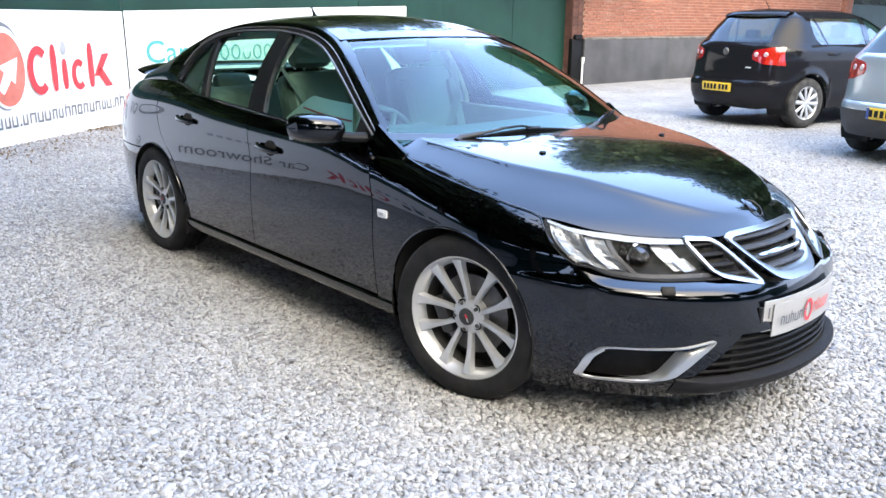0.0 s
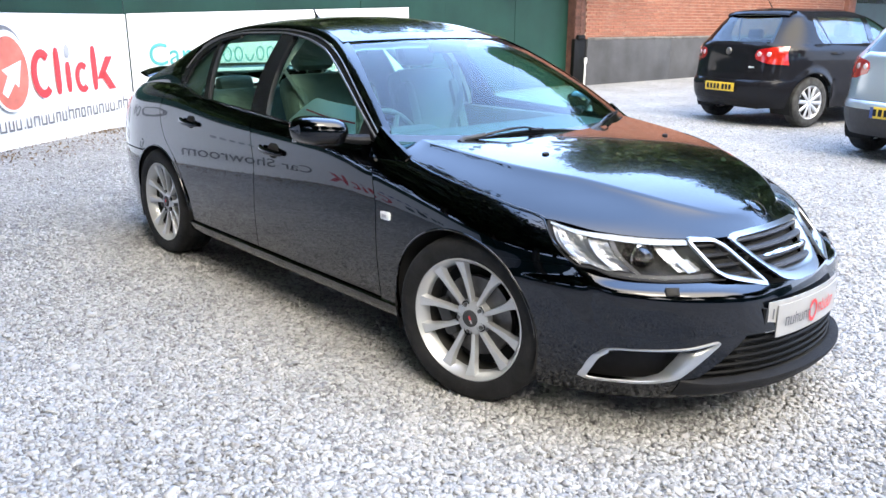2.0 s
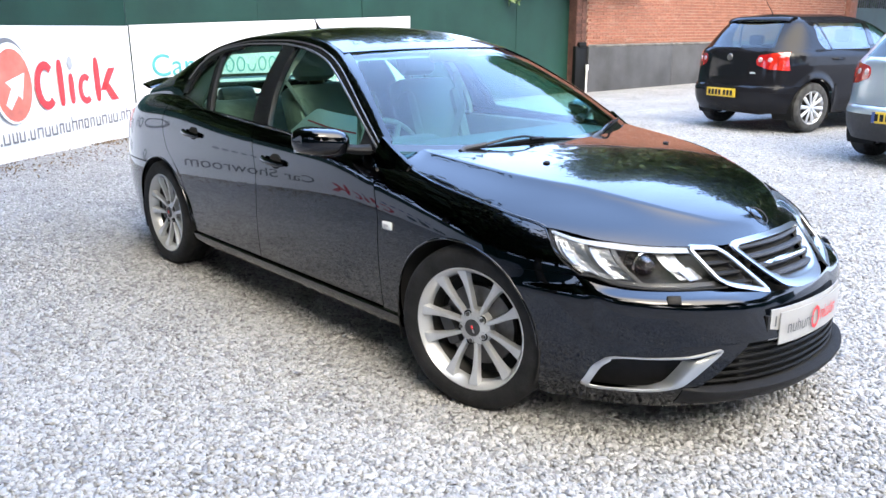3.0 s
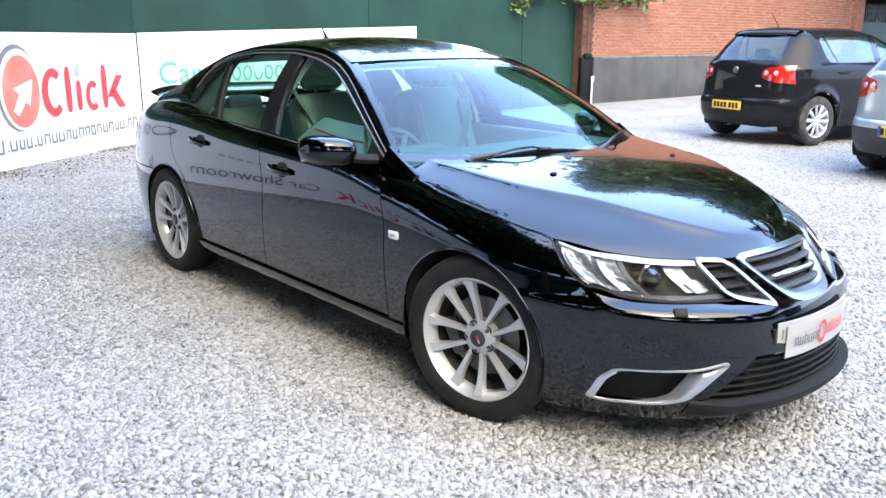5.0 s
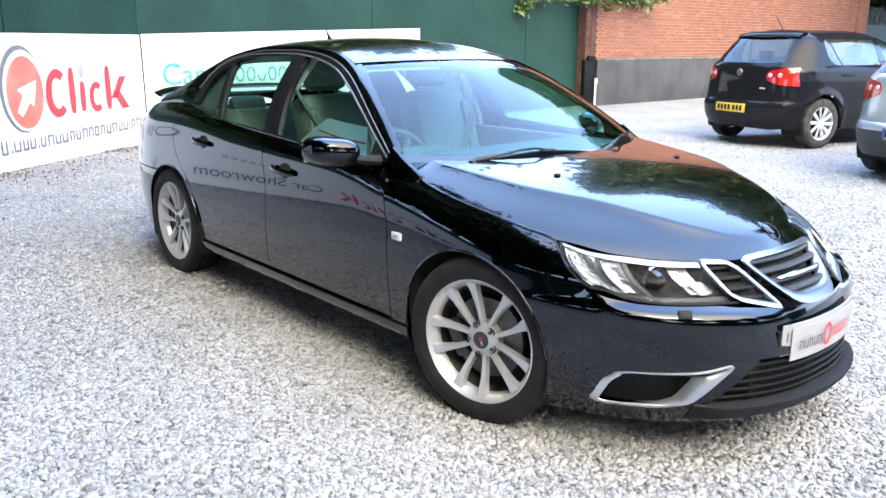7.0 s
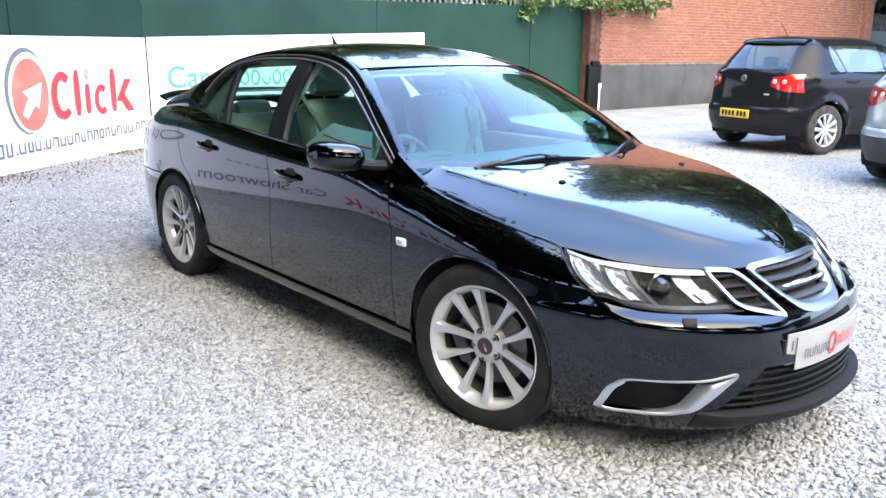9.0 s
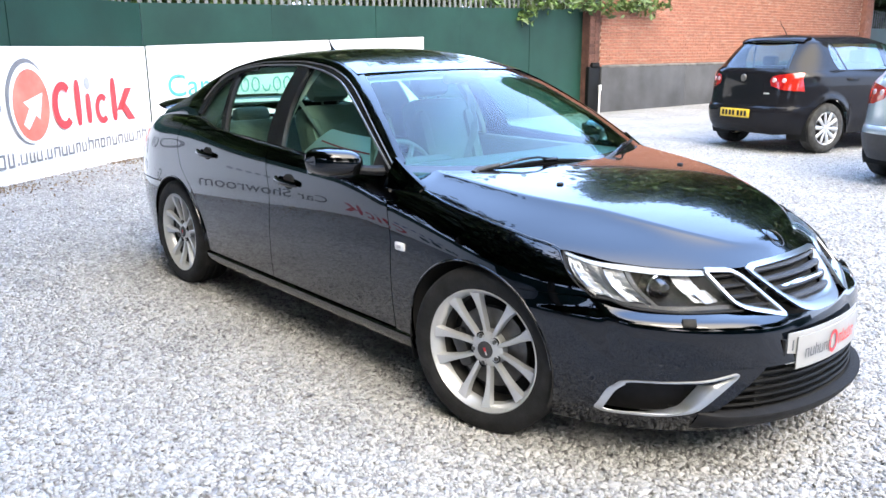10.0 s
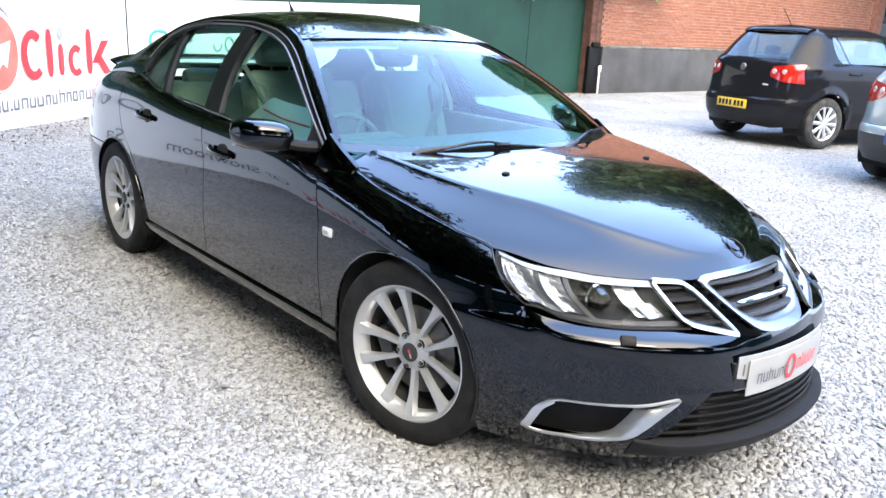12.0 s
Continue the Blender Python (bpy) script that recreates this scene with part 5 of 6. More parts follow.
def screen(u, v, off=0.0):
    s, x = lerp(-1, 1, u), lerp(XT, XB, v)
    k = 1 - abs(s) ** 2.2
    return Vector((x + (0.115 + 0.135 * v) * k - off, s * (cab(x, rail(x)) - 0.025), rail(x) - 0.004 + 0.015 * k * (1 - v) - 0.020 * k * v * v))


bm = bmesh.new()
sheet(bm, screen, 40, 24)
windscreen = part("windscreen", outward(bm, (-1, 0, 0.5)), M_glass_screen, car, "windscreen mirroring blue sky and trees")
bm = bmesh.new()
sheet(bm, lambda u, v: screen(0.5 + (u - 0.5) * 1.005, 1 - v * 0.055) + Vector((0.003, 0, 0.003)), 40, 2)
part("screen_band", outward(bm, (-1, 0, 0.5)), M_gloss_black, windscreen)
# Trim round the side glass, greyed to carry the edge highlight.
bm = bmesh.new()
tube(bm, [on_cab(x, glass_top(x), 0.003) for x in np.linspace(-1.199, 0.76, 70)], 0.0050, 6)
both("window_trim", bm, M_edge_glint)


def roof(u, v):
    s, x = lerp(-1, 1, u), lerp(XT, -1.13, v)
    x += 0.115 * (1 - abs(s) ** 2.2) * (1 - v) ** 3 - 0.10 * (1 - s * s) * v**3
    xe = lerp(XT, -1.13, v)
    return Vector((x, s * cab(xe, rail(xe)), rail(xe) + 0.005 * min(1, v / 0.07) * (2 - min(1, v / 0.07)) * (1 - s * s) + (0.015 + 0.020 * math.sin(math.pi * min(1, v * 1.1))) * (1 - abs(s) ** 2.6)))


bm = bmesh.new()
sheet(bm, roof, 40, 40)
part("roof", thick(bm, 0.02, mid), M_paint, car)
bm = bmesh.new()
sheet(bm, lambda u, v: roof(0.02 + 0.96 * u, v) - Vector((0, 0, 0.045)), 16, 16)
part("headlining", outward(bm, (-0.4, 0, 3)), M_lining, car)
bm = bmesh.new()
sheet(bm, lambda u, v: (lambda s, x: Vector((x - 0.10 * (1 - s * s) * (1 - v), s * (cab(x, rail(x)) - 0.01), rail(x) + 0.018 * (1 - s * s) * (1 - v))))(lerp(-1, 1, u), lerp(-1.13, -1.76, v)), 30, 16)
part("rear_window", outward(bm, (0, 0, 0.6)), M_glass_side, car)
# side glass
bm = bmesh.new()
sheet(bm, lambda u, v: (lambda x: on_cab(x, lerp(belt(x) - 0.01, glass_top(x), v), -0.012))(lerp(-0.205, 0.773, u)), 30, 10)
both("front_window", thick(bm, 0.004, mid), M_glass_side)
bm = bmesh.new()
sheet(bm, lambda u, v: (lambda x: on_cab(x, lerp(belt(x) - 0.01, glass_top(x), v), -0.012))(lerp(-0.90, -0.245, u)), 24, 10)
both("rear_door_window", thick(bm, 0.004, mid), M_glass_side)
bm = bmesh.new()
sheet(bm, lambda u, v: (lambda x: on_cab(x, lerp(belt(x) - 0.01, glass_top(x), v), -0.012))(lerp(-1.199, -0.905, u)), 14, 10)
both("quarter_window", thick(bm, 0.004, mid), M_glass_side)


def post(x_low, x_top, w_low, w_top, off, material, name):
    """An upright bar of the window frame, leaning from its foot to its head."""
    bm = bmesh.new()

    def f(u, v):
        xc = lerp(x_low, x_top, v)
        z = lerp(belt(xc) - 0.02, glass_top(xc) + 0.01, v)
        return on_cab(lerp(xc - 1, xc, 1) + (u - 0.5) * lerp(w_low, w_top, v), z, off)

    sheet(bm, f, 4, 12)
    return both(name, thick(bm, 0.03, mid), material)


post(-0.205, -0.335, 0.155, 0.115, 0.001, M_trim, "door_post")
post(-0.785, -1.015, 0.050, 0.045, 0.001, M_trim, "window_bar")
bm = bmesh.new()
sheet(bm, lambda u, v: (lambda x: on_cab(x, lerp(belt(x) - 0.01, min(glass_top(x), belt(x) + 0.30 * (x - 0.62) / 0.13 + 0.2), v), 0.0))(lerp(0.625, 0.772, u)), 6, 6)
both("mirror_sail", thick(bm, 0.01, mid), M_black)
bm = bmesh.new()
tube(bm, [on_cab(x, belt(x), 0.001) for x in np.linspace(-1.19, 0.77, 50)], 0.007, 6)
both("waist_seal", bm, M_gloss_black)

# painted foot of the windscreen pillar, running into the wing
bm = bmesh.new()
foot_low = lambda u: on_side(lerp(0.742, 0.935, u), 0.860, 0.004)
foot_top = lambda u: Vector((lerp(0.758, 0.935, u), -curve(u, (0, 0.776), (0.5, 0.775), (1, 0.772)), curve(u, (0, 0.976), (0.45, 0.928), (1, 0.879))))
sheet(bm, lambda u, v: lerp(foot_low(u), foot_top(u), v) - Vector((0, 0.005 * math.sin(math.pi * v) * (1 - 0.7 * u), 0)), 12, 10)
sheet(bm, lambda u, v: foot_top(u) + Vector((0, 0.016 * v, 0.002 * v)), 12, 2)
bmesh.ops.remove_doubles(bm, verts=bm.verts[:], dist=0.0005)
both("pillar_foot", thick(bm, 0.01, mid), M_paint)

# antenna, mirrors, handles, repeaters
bm = bmesh.new()
sheet(bm, lambda u, v: Vector((-0.86 + lerp(0.03, 0.004, v**0.4) * math.cos(2 * math.pi * u) - 0.045 * v, lerp(0.012, 0.003, v**0.4) * math.sin(2 * math.pi * u), 1.405 + 0.060 * v)), 12, 8, True)
part("antenna", outward(bm, (-0.88, 0, 1.42)), M_paint, car)


def mirror_pt(u, v):
    t = 2 * math.pi * u
    w = max(0.0, 1 - abs(2 * v - 1) ** 3.2) ** 0.45
    c, s = math.cos(t), math.sin(t)
    sx = 0.105 if c > 0 else 0.035
    return Vector((0.60 - 0.08 * v + sx * w * abs(c) ** 0.8 * (1 if c > 0 else -1), -0.855 - 0.205 * v, 0.948 + 0.060 * w * abs(s) ** 0.6 * (1 if s > 0 else -1) + 0.016 * v))


bm = bmesh.new()
sheet(bm, mirror_pt, 28, 20, True)
mr = both("door_mirror", outward(bm, lambda m: (0.57, m.y, 0.965)), M_paint)
for ob, sgn in zip(mr, (1, -1)):
    bm = bmesh.new()
    tube(bm, [(0.69, -0.79 * sgn, 0.918), (0.67, -0.85 * sgn, 0.922), (0.63, -0.92 * sgn, 0.935)], lambda k: 0.032 - 0.006 * k, 10, flat=0.7)
    part("mirror_arm", bm, M_black, ob)
    bm = bmesh.new()
    sheet(bm, lambda u, v: Vector((0.60 - 0.08 * lerp(0.12, 0.88, u) - 0.036, -(0.855 + 0.205 * lerp(0.12, 0.88, u)) * sgn, 0.952 + lerp(-0.045, 0.045, v))), 6, 4)
    bmesh.ops.solidify(bm, geom=bm.faces[:], thickness=0.004)
    part("mirror_glass", bm, M_chrome, ob)
    if sgn == -1:
        ob.matrix_basis = pose(-0.14, -0.06, 0, 0, 0, 0)
for x, z, doors in ((0.02, 0.800, front_doors), (-0.865, 0.850, rear_doors)):
    for ob, sgn in zip(doors, (1, -1)):
        y = half(x, z)
        bm = bmesh.new()
        r = bmesh.ops.create_uvsphere(bm, u_segments=20, v_segments=12, radius=1, matrix=Matrix.Translation((x + 0.01, -y * sgn, z - 0.004)) @ Matrix.Diagonal((0.052, 0.006, 0.040, 1)))
        part("handle_cup", bm, M_well, ob)
        bm = bmesh.new()
        tube(bm, [(x - 0.095 + 0.19 * k, -(half(x - 0.095 + 0.19 * k, z) + 0.008 + 0.026 * math.sin(math.pi * k) ** 0.5) * sgn, z + 0.006 - 0.012 * k) for k in np.linspace(0, 1, 14)], lambda k: 0.013 * (0.75 + 0.25 * math.sin(math.pi * k)), 10, flat=1.25)
        part("door_handle", bm, M_paint, ob)
bm = bmesh.new()
box(bm, (0.905, -half(0.905, 0.645) - 0.003, 0.645), (0.062, 0.012, 0.034), 0.008)
rp = both("side_repeater", bm, M_clear)
for ob, sgn in zip(rp, (1, -1)):
    bm = bmesh.new()
    box(bm, (0.905, -(half(0.905, 0.645) + 0.0095) * sgn, 0.645), (0.026, 0.002, 0.012))
    part("print_bar", bm, M_lightgrey_print, ob)

# wipers
def wiper(u0, u1, v0, v1, rise, base):
    """A bowed blade with its arm, lying on the windscreen's foot."""
    at = lambda k, up: screen(lerp(u0, u1, k), lerp(v0, v1, k) - rise * math.sin(math.pi * k)) + Vector((0.6, 0, 0.8)) * up
    bm = bmesh.new()
    tube(bm, [at(k, 0.012) for k in np.linspace(0, 1, 14)], lambda k: 0.0035 + 0.0025 * math.sin(math.pi * k), 8, flat=1.6)
    blade = part("wiper", bm, M_wiper, car, "black wiper with a bowed blade")
    bm = bmesh.new()
    tube(bm, [base, at(0.10, 0.034), at(0.28, 0.046), at(0.42, 0.044), at(0.55, 0.026)], lambda k: 0.0075 - 0.0035 * k, 8)
    part("wiper_arm", bm, M_trim, blade)
    bm = bmesh.new()
    tube(bm, [base + Vector((0.012, -0.028, -0.004)), base + Vector((0.004, 0, 0.008)), at(0.10, 0.036)], lambda k: 0.015 - 0.006 * k, 8)
    part("wiper_knuckle", bm, M_dark, blade)
    bm = bmesh.new()
    tube(bm, [at(k, 0.024) for k in (0.49, 0.55, 0.61)], 0.008, 6)
    part("blade_clip", bm, M_trim, blade)


wiper(0.17, 0.575, 1.0, 0.99, 0.045, screen(0.15, 1.0) + Vector((0.012, 0, 0.010)))
wiper(0.64, 0.955, 1.0, 0.95, 0.030, screen(0.62, 1.0) + Vector((0.012, 0, 0.010)))
bm = bmesh.new()
sheet(bm, lambda u, v: (lambda s: Vector((lerp(screen(u, 0.985).x, cowl(s) + 0.01, v), s * lerp(0.755, 0.752, v), lerp(0.905, lid(cowl(s), min(0.73, abs(s) * shut(cowl(s)))) - 0.012, v))))(lerp(-1, 1, u)), 30, 3)
part("scuttle", outward(bm, (0.9, 0, 0)), M_black, car)

# underbody and wheel wells
bm = bmesh.new()
box(bm, (0, 0, 0.26), (1.9, 1.50, 0.10), 0.02)
box(bm, (1.78, 0, 0.30), (0.55, 1.05, 0.24), 0.04)
box(bm, (1.95, 0, 0.29), (0.44, 0.72, 0.22), 0.02)
box(bm, (-1.95, 0, 0.34), (0.55, 1.10, 0.26), 0.04)
box(bm, (0, 0, 0.38), (3.6, 0.9, 0.2), 0.02)
part("underbody", bm, M_well, car)
for (cx, cz, r) in (ARF, ARR):
    bm = bmesh.new()
    sheet(bm, lambda u, v: Vector((cx + (r + 0.004) * math.cos(math.pi * lerp(-0.12, 1.12, u)), -lerp(half(cx + r * math.cos(math.pi * min(1, max(0, u))), 0.5) - 0.012, 0.52, v), cz + (r + 0.004) * math.sin(math.pi * lerp(-0.12, 1.12, u)))), 30, 3)
    sheet(bm, lambda u, v: Vector((cx + (r + 0.004) * v * math.cos(math.pi * lerp(-0.12, 1.12, u)), -0.52, cz + (r + 0.004) * v * math.sin(math.pi * lerp(-0.12, 1.12, u)))), 30, 2)
    both("wheel_well", bm, M_well)

# wheels
RT, RIMR = 0.322, 0.241
bm = bmesh.new()
prof = [(0.226, 0.085), (0.238, 0.098), (0.262, 0.108), (0.290, 0.110), (0.308, 0.102), (0.319, 0.088), (RT, 0.070), (RT, 0.05), (0.315, 0.047), (0.315, 0.043), (RT, 0.04), (RT, 0.008), (0.315, 0.005), (0.315, -0.005), (RT, -0.008), (RT, -0.04), (0.315, -0.043), (0.315, -0.047), (RT, -0.05), (RT, -0.075), (0.31, -0.10), (0.285, -0.110), (0.24, -0.10), (0.226, -0.085)]
lathe(bm, [(r, -y) for r, y in prof], 72)
tyre_bm = outward(bm, lambda m: Vector((m.x, 0, m.z)).normalized() * 0.27)
bm = bmesh.new()
lathe(bm, [(0.215, -0.070), (0.228, -0.092), (0.236, -0.101), (RIMR, -0.098), (0.240, -0.088), (0.230, -0.086), (0.214, -0.062), (0.209, -0.045)], 72)
lathe(bm, [(0.012, -0.072), (0.055, -0.070), (0.070, -0.058), (0.072, -0.02), (0.05, 0.0)], 40)
rim_bm = bm
wheel = part("wheel", rim_bm, M_alloy, car, "ten-spoke silver alloy wheel with a black tyre")
part("tyre", tyre_bm, M_rubber, wheel)


def spoke(a0):
    """One arm of a pair, flat-faced with bevelled flanks, flaring out to the rim."""
    bm = bmesh.new()
    pair, side = a0
    c = radians(90 + 72 * pair)

    ring = ((-1, 0.024), (-0.72, 0.002), (-0.2, 0), (0.72, 0.003), (1, 0.024), (0.5, 0.03), (-0.5, 0.03))
    rows = []
    for i in range(11):
        u = i / 10
        r = lerp(0.050, 0.224, u)
        ang = c + side * radians(lerp(21, 14.5, u**0.8))
        w = lerp(0.0100, 0.0158, u) + 0.014 * u**5
        q = lerp(-0.066, -0.090, u**1.4)
        o = Vector((r * math.cos(ang), q, r * math.sin(ang)))
        tn = Vector((-math.sin(ang), 0, math.cos(ang)))
        rows.append([bm.verts.new(o + tn * w * a + Vector((0, d, 0))) for a, d in ring])
    for p, q in zip(rows, rows[1:]):
        for j in range(len(ring)):
            bm.faces.new((p[j], p[(j + 1) % len(ring)], q[(j + 1) % len(ring)], q[j]))
    bmesh.ops.recalc_face_normals(bm, faces=bm.faces[:])
    return bm


for k in range(5):
    for side in (-1, 1):
        part("spoke", spoke((k, side)), M_alloy, wheel, sharp=20)
bm = bmesh.new()
lathe(bm, [(0.001, -0.078), (0.023, -0.078), (0.033, -0.074), (0.034, -0.066)], 24)
part("hub_cap", outward(bm, (0, 0, 0)), M_dark, wheel, "dark hub cap with a small red mark")
for w, z0, mm in ((0.008, 0.003, M_red_print), (0.006, -0.012, M_satin)):
    bm = bmesh.new()
    box(bm, (0.004, -0.0795, z0), (w, 0.003, 0.016), 0.001)
    part("hub_mark", bm, mm, wheel)
for k in range(5):
    a = radians(90 + 72 * k)
    bm = bmesh.new()
    lathe(bm, [(0.0165, -0.0712), (0.0165, -0.064), (0.001, -0.060)], 14, Matrix.Translation((0.054 * math.cos(a), 0, 0.054 * math.sin(a))))
    wb = part("bolt_hole", bm, M_wiper, wheel)
    bm = bmesh.new()
    lathe(bm, [(0.001, -0.074), (0.008, -0.0735), (0.0085, -0.066)], 6, Matrix.Translation((0.054 * math.cos(a), 0, 0.054 * math.sin(a))))
    part("wheel_bolt", outward(bm, (0.054 * math.cos(a), 0, 0.054 * math.sin(a))), M_disc, wheel)
bm = bmesh.new()
lathe(bm, [(0.07, -0.026), (0.155, -0.026), (0.157, -0.018), (0.155, -0.002), (0.07, -0.002)], 48)
part("brake_disc", bm, M_disc, wheel)
bm = bmesh.new()
lathe(bm, [(0.01, 0.02), (0.21, 0.02)], 40)
part("inner_shield", bm, M_well, wheel)
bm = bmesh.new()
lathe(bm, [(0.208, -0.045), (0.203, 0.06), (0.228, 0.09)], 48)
part("rim_barrel", bm, M_barrel, wheel, "dark grey inner barrel of the wheel, shade put in its colour")
bm = bmesh.new()
box(bm, (-0.125, -0.03, 0.03), (0.06, 0.05, 0.15), 0.015)
part("caliper", bm, M_dark, wheel)
wheel.matrix_basis = pose(FAX, -0.745, HUB, 0, -25, 12)
for x, y, spin, turn in ((RAX, -0.757, -8, 0), (FAX, 0.745, 30, 192), (RAX, 0.757, 55, 180)):
    copy_thing(wheel, pose(x, y, HUB, 0, spin, turn))

# interior
def seat(x, y, w, rest=True):
    c = []
    bm = bmesh.new()
    box(bm, (x, y, 0.50), (0.52, w, 0.18), 0.06)
    c.append(part("seat_cushion", bm, M_leather, car))
    bm = bmesh.new()
    m = Matrix.Translation((x - 0.26, y, 0.56)) @ Matrix.Rotation(radians(-20), 4, "Y")
    box(bm, (0, 0, 0.28), (0.16, w, 0.62), 0.06, m)
    box(bm, (0.04, w * 0.40, 0.26), (0.15, w * 0.2, 0.5), 0.05, m)
    box(bm, (0.04, -w * 0.40, 0.26), (0.15, w * 0.2, 0.5), 0.05, m)
    b = part("seat_back", bm, M_leather, car)
    if rest:
        bm = bmesh.new()
        box(bm, (0.0, 0, 0.715), (0.10, 0.25, 0.20), 0.045, m)
        for q in (-0.05, 0.05):
            tube(bm, [m @ Vector((0, q, 0.55)), m @ Vector((0, q, 0.64))], 0.007, 6)
        part("head_restraint", bm, M_leather, b)


seat(0.11, -0.36, 0.44)
seat(0.11, 0.36, 0.44)
bm = bmesh.new()
box(bm, (-0.78, 0, 0.50), (0.5, 1.30, 0.18), 0.05)
m = Matrix.Translation((-1.03, 0, 0.56)) @ Matrix.Rotation(radians(-24), 4, "Y")
box(bm, (0, 0, 0.22), (0.16, 1.30, 0.48), 0.06, m)
part("rear_bench", bm, M_leather, car)
for y in (-0.38, 0.38):
    bm = bmesh.new()
    box(bm, (0.0, y, 0.49), (0.10, 0.24, 0.11), 0.04, m)
    part("rear_head_restraint", bm, M_leather, car)
bm = bmesh.new()
sheet(bm, lambda u, v: (lambda s: Vector((lerp(0.40, 0.86, v) + 0.09 * (1 - s * s) * v, s * 0.68, curve(v, (0, 0.72), (0.08, 0.87), (0.3, 0.905), (1, 0.895)))))(lerp(-1, 1, u)), 24, 12)
box(bm, (0.42, -0.36, 0.86), (0.14, 0.36, 0.10), 0.04)
part("dashboard", bm, M_dash, car)
bm = bmesh.new()
sm = Matrix.Translation((0.30, -0.36, 0.80)) @ Matrix.Rotation(radians(65), 4, "Y")
ring = [sm @ Vector((0.185 * math.cos(t), 0.185 * math.sin(t), 0)) for t in np.linspace(0, 2 * math.pi, 33)]
tube(bm, ring, 0.014, 8, False)
for t in (0, 150, 210):
    tube(bm, [sm @ Vector((0, 0, 0)), sm @ Vector((0.185 * math.cos(radians(t)), 0.185 * math.sin(radians(t)), 0))], 0.014, 6)
box(bm, (0, 0, 0), (0.12, 0.12, 0.05), 0.02, sm)
part("steering_wheel", bm, M_dash, car)
bm = bmesh.new()
box(bm, (-0.30, 0, 0.33), (1.9, 1.40, 0.06))
box(bm, (0.85, 0, 0.58), (0.06, 1.45, 0.56))
box(bm, (-1.50, 0, 0.92), (0.62, 1.30, 0.05), 0.01)
part("cabin_floor", bm, M_cabin, car)
bm = bmesh.new()
box(bm, (-0.1, -0.735, 0.62), (1.75, 0.05, 0.55), 0.02)
both("door_lining", bm, M_cabin)
bm = bmesh.new()
sheet(bm, lambda u, v: (lambda x: on_cab(x, lerp(belt(x) - 0.05, rail(x) - 0.02, v), -0.06))(lerp(-0.345, -0.285, u) + 0.0), 3, 8)
both("belt_pillar", thick(bm, 0.03, mid), M_lining)
bm = bmesh.new()
sheet(bm, lambda u, v: (lambda x: on_cab(x, lerp(belt(x) - 0.22, max(belt(x) + 0.01, glass_top(max(x, -1.19)) - 0.02) if x > -1.2 else rail(x) - 0.03, v), -0.045 - 0.02 * (v < 0.3)))(lerp(-1.62, -0.985, u)), 14, 8)
both("quarter_lining", thick(bm, 0.012, mid), M_dash)
bm = bmesh.new()
box(bm, (0.31, 0.0, 1.272), (0.04, 0.25, 0.065), 0.02)
part("rear_view_mirror", bm, M_black, car)
for y in (-0.34, 0.34):
    bm = bmesh.new()
    tube(bm, [(-0.28, y * 1.75, 1.15), (-0.16, y * 1.55, 0.95), (-0.12, y * 1.2, 0.75)], 0.022, 4, flat=0.15)
    part("seat_belt", bm, M_cabin, car)
# a pale folded sheet with a dark red line, standing between the driver's seat and the door
bm = bmesh.new()
top = lambda u: curve(u, (0, 0.905), (0.24, 0.985), (0.5, 1.034), (0.62, 1.030), (1, 1.016))
fold = lambda u, v: Vector((lerp(-0.21, 0.36, u), -0.640 + 0.012 * math.sin(7 * u) + 0.02 * v, lerp(0.58, top(u), v)))
sheet(bm, fold, 18, 8)
bmesh.ops.solidify(bm, geom=bm.faces[:], thickness=0.002)
paper = tagged(part("paper_sheet", bm, M_vinyl), "white folded paper sheet with dark red line on seat", "paper")
bm = bmesh.new()
sheet(bm, lambda u, v: (lambda q, z: fold(q, (z - 0.58) / (top(q) - 0.58)) + Vector((0, -0.004, 0)))(lerp(0.27, 1.0, u), lerp(0.968, 0.940, u) + lerp(-0.004, 0.004, v)), 14, 1)
part("print_bar", outward(bm, (0.1, 0, 0.9)), M_red_print, paper)
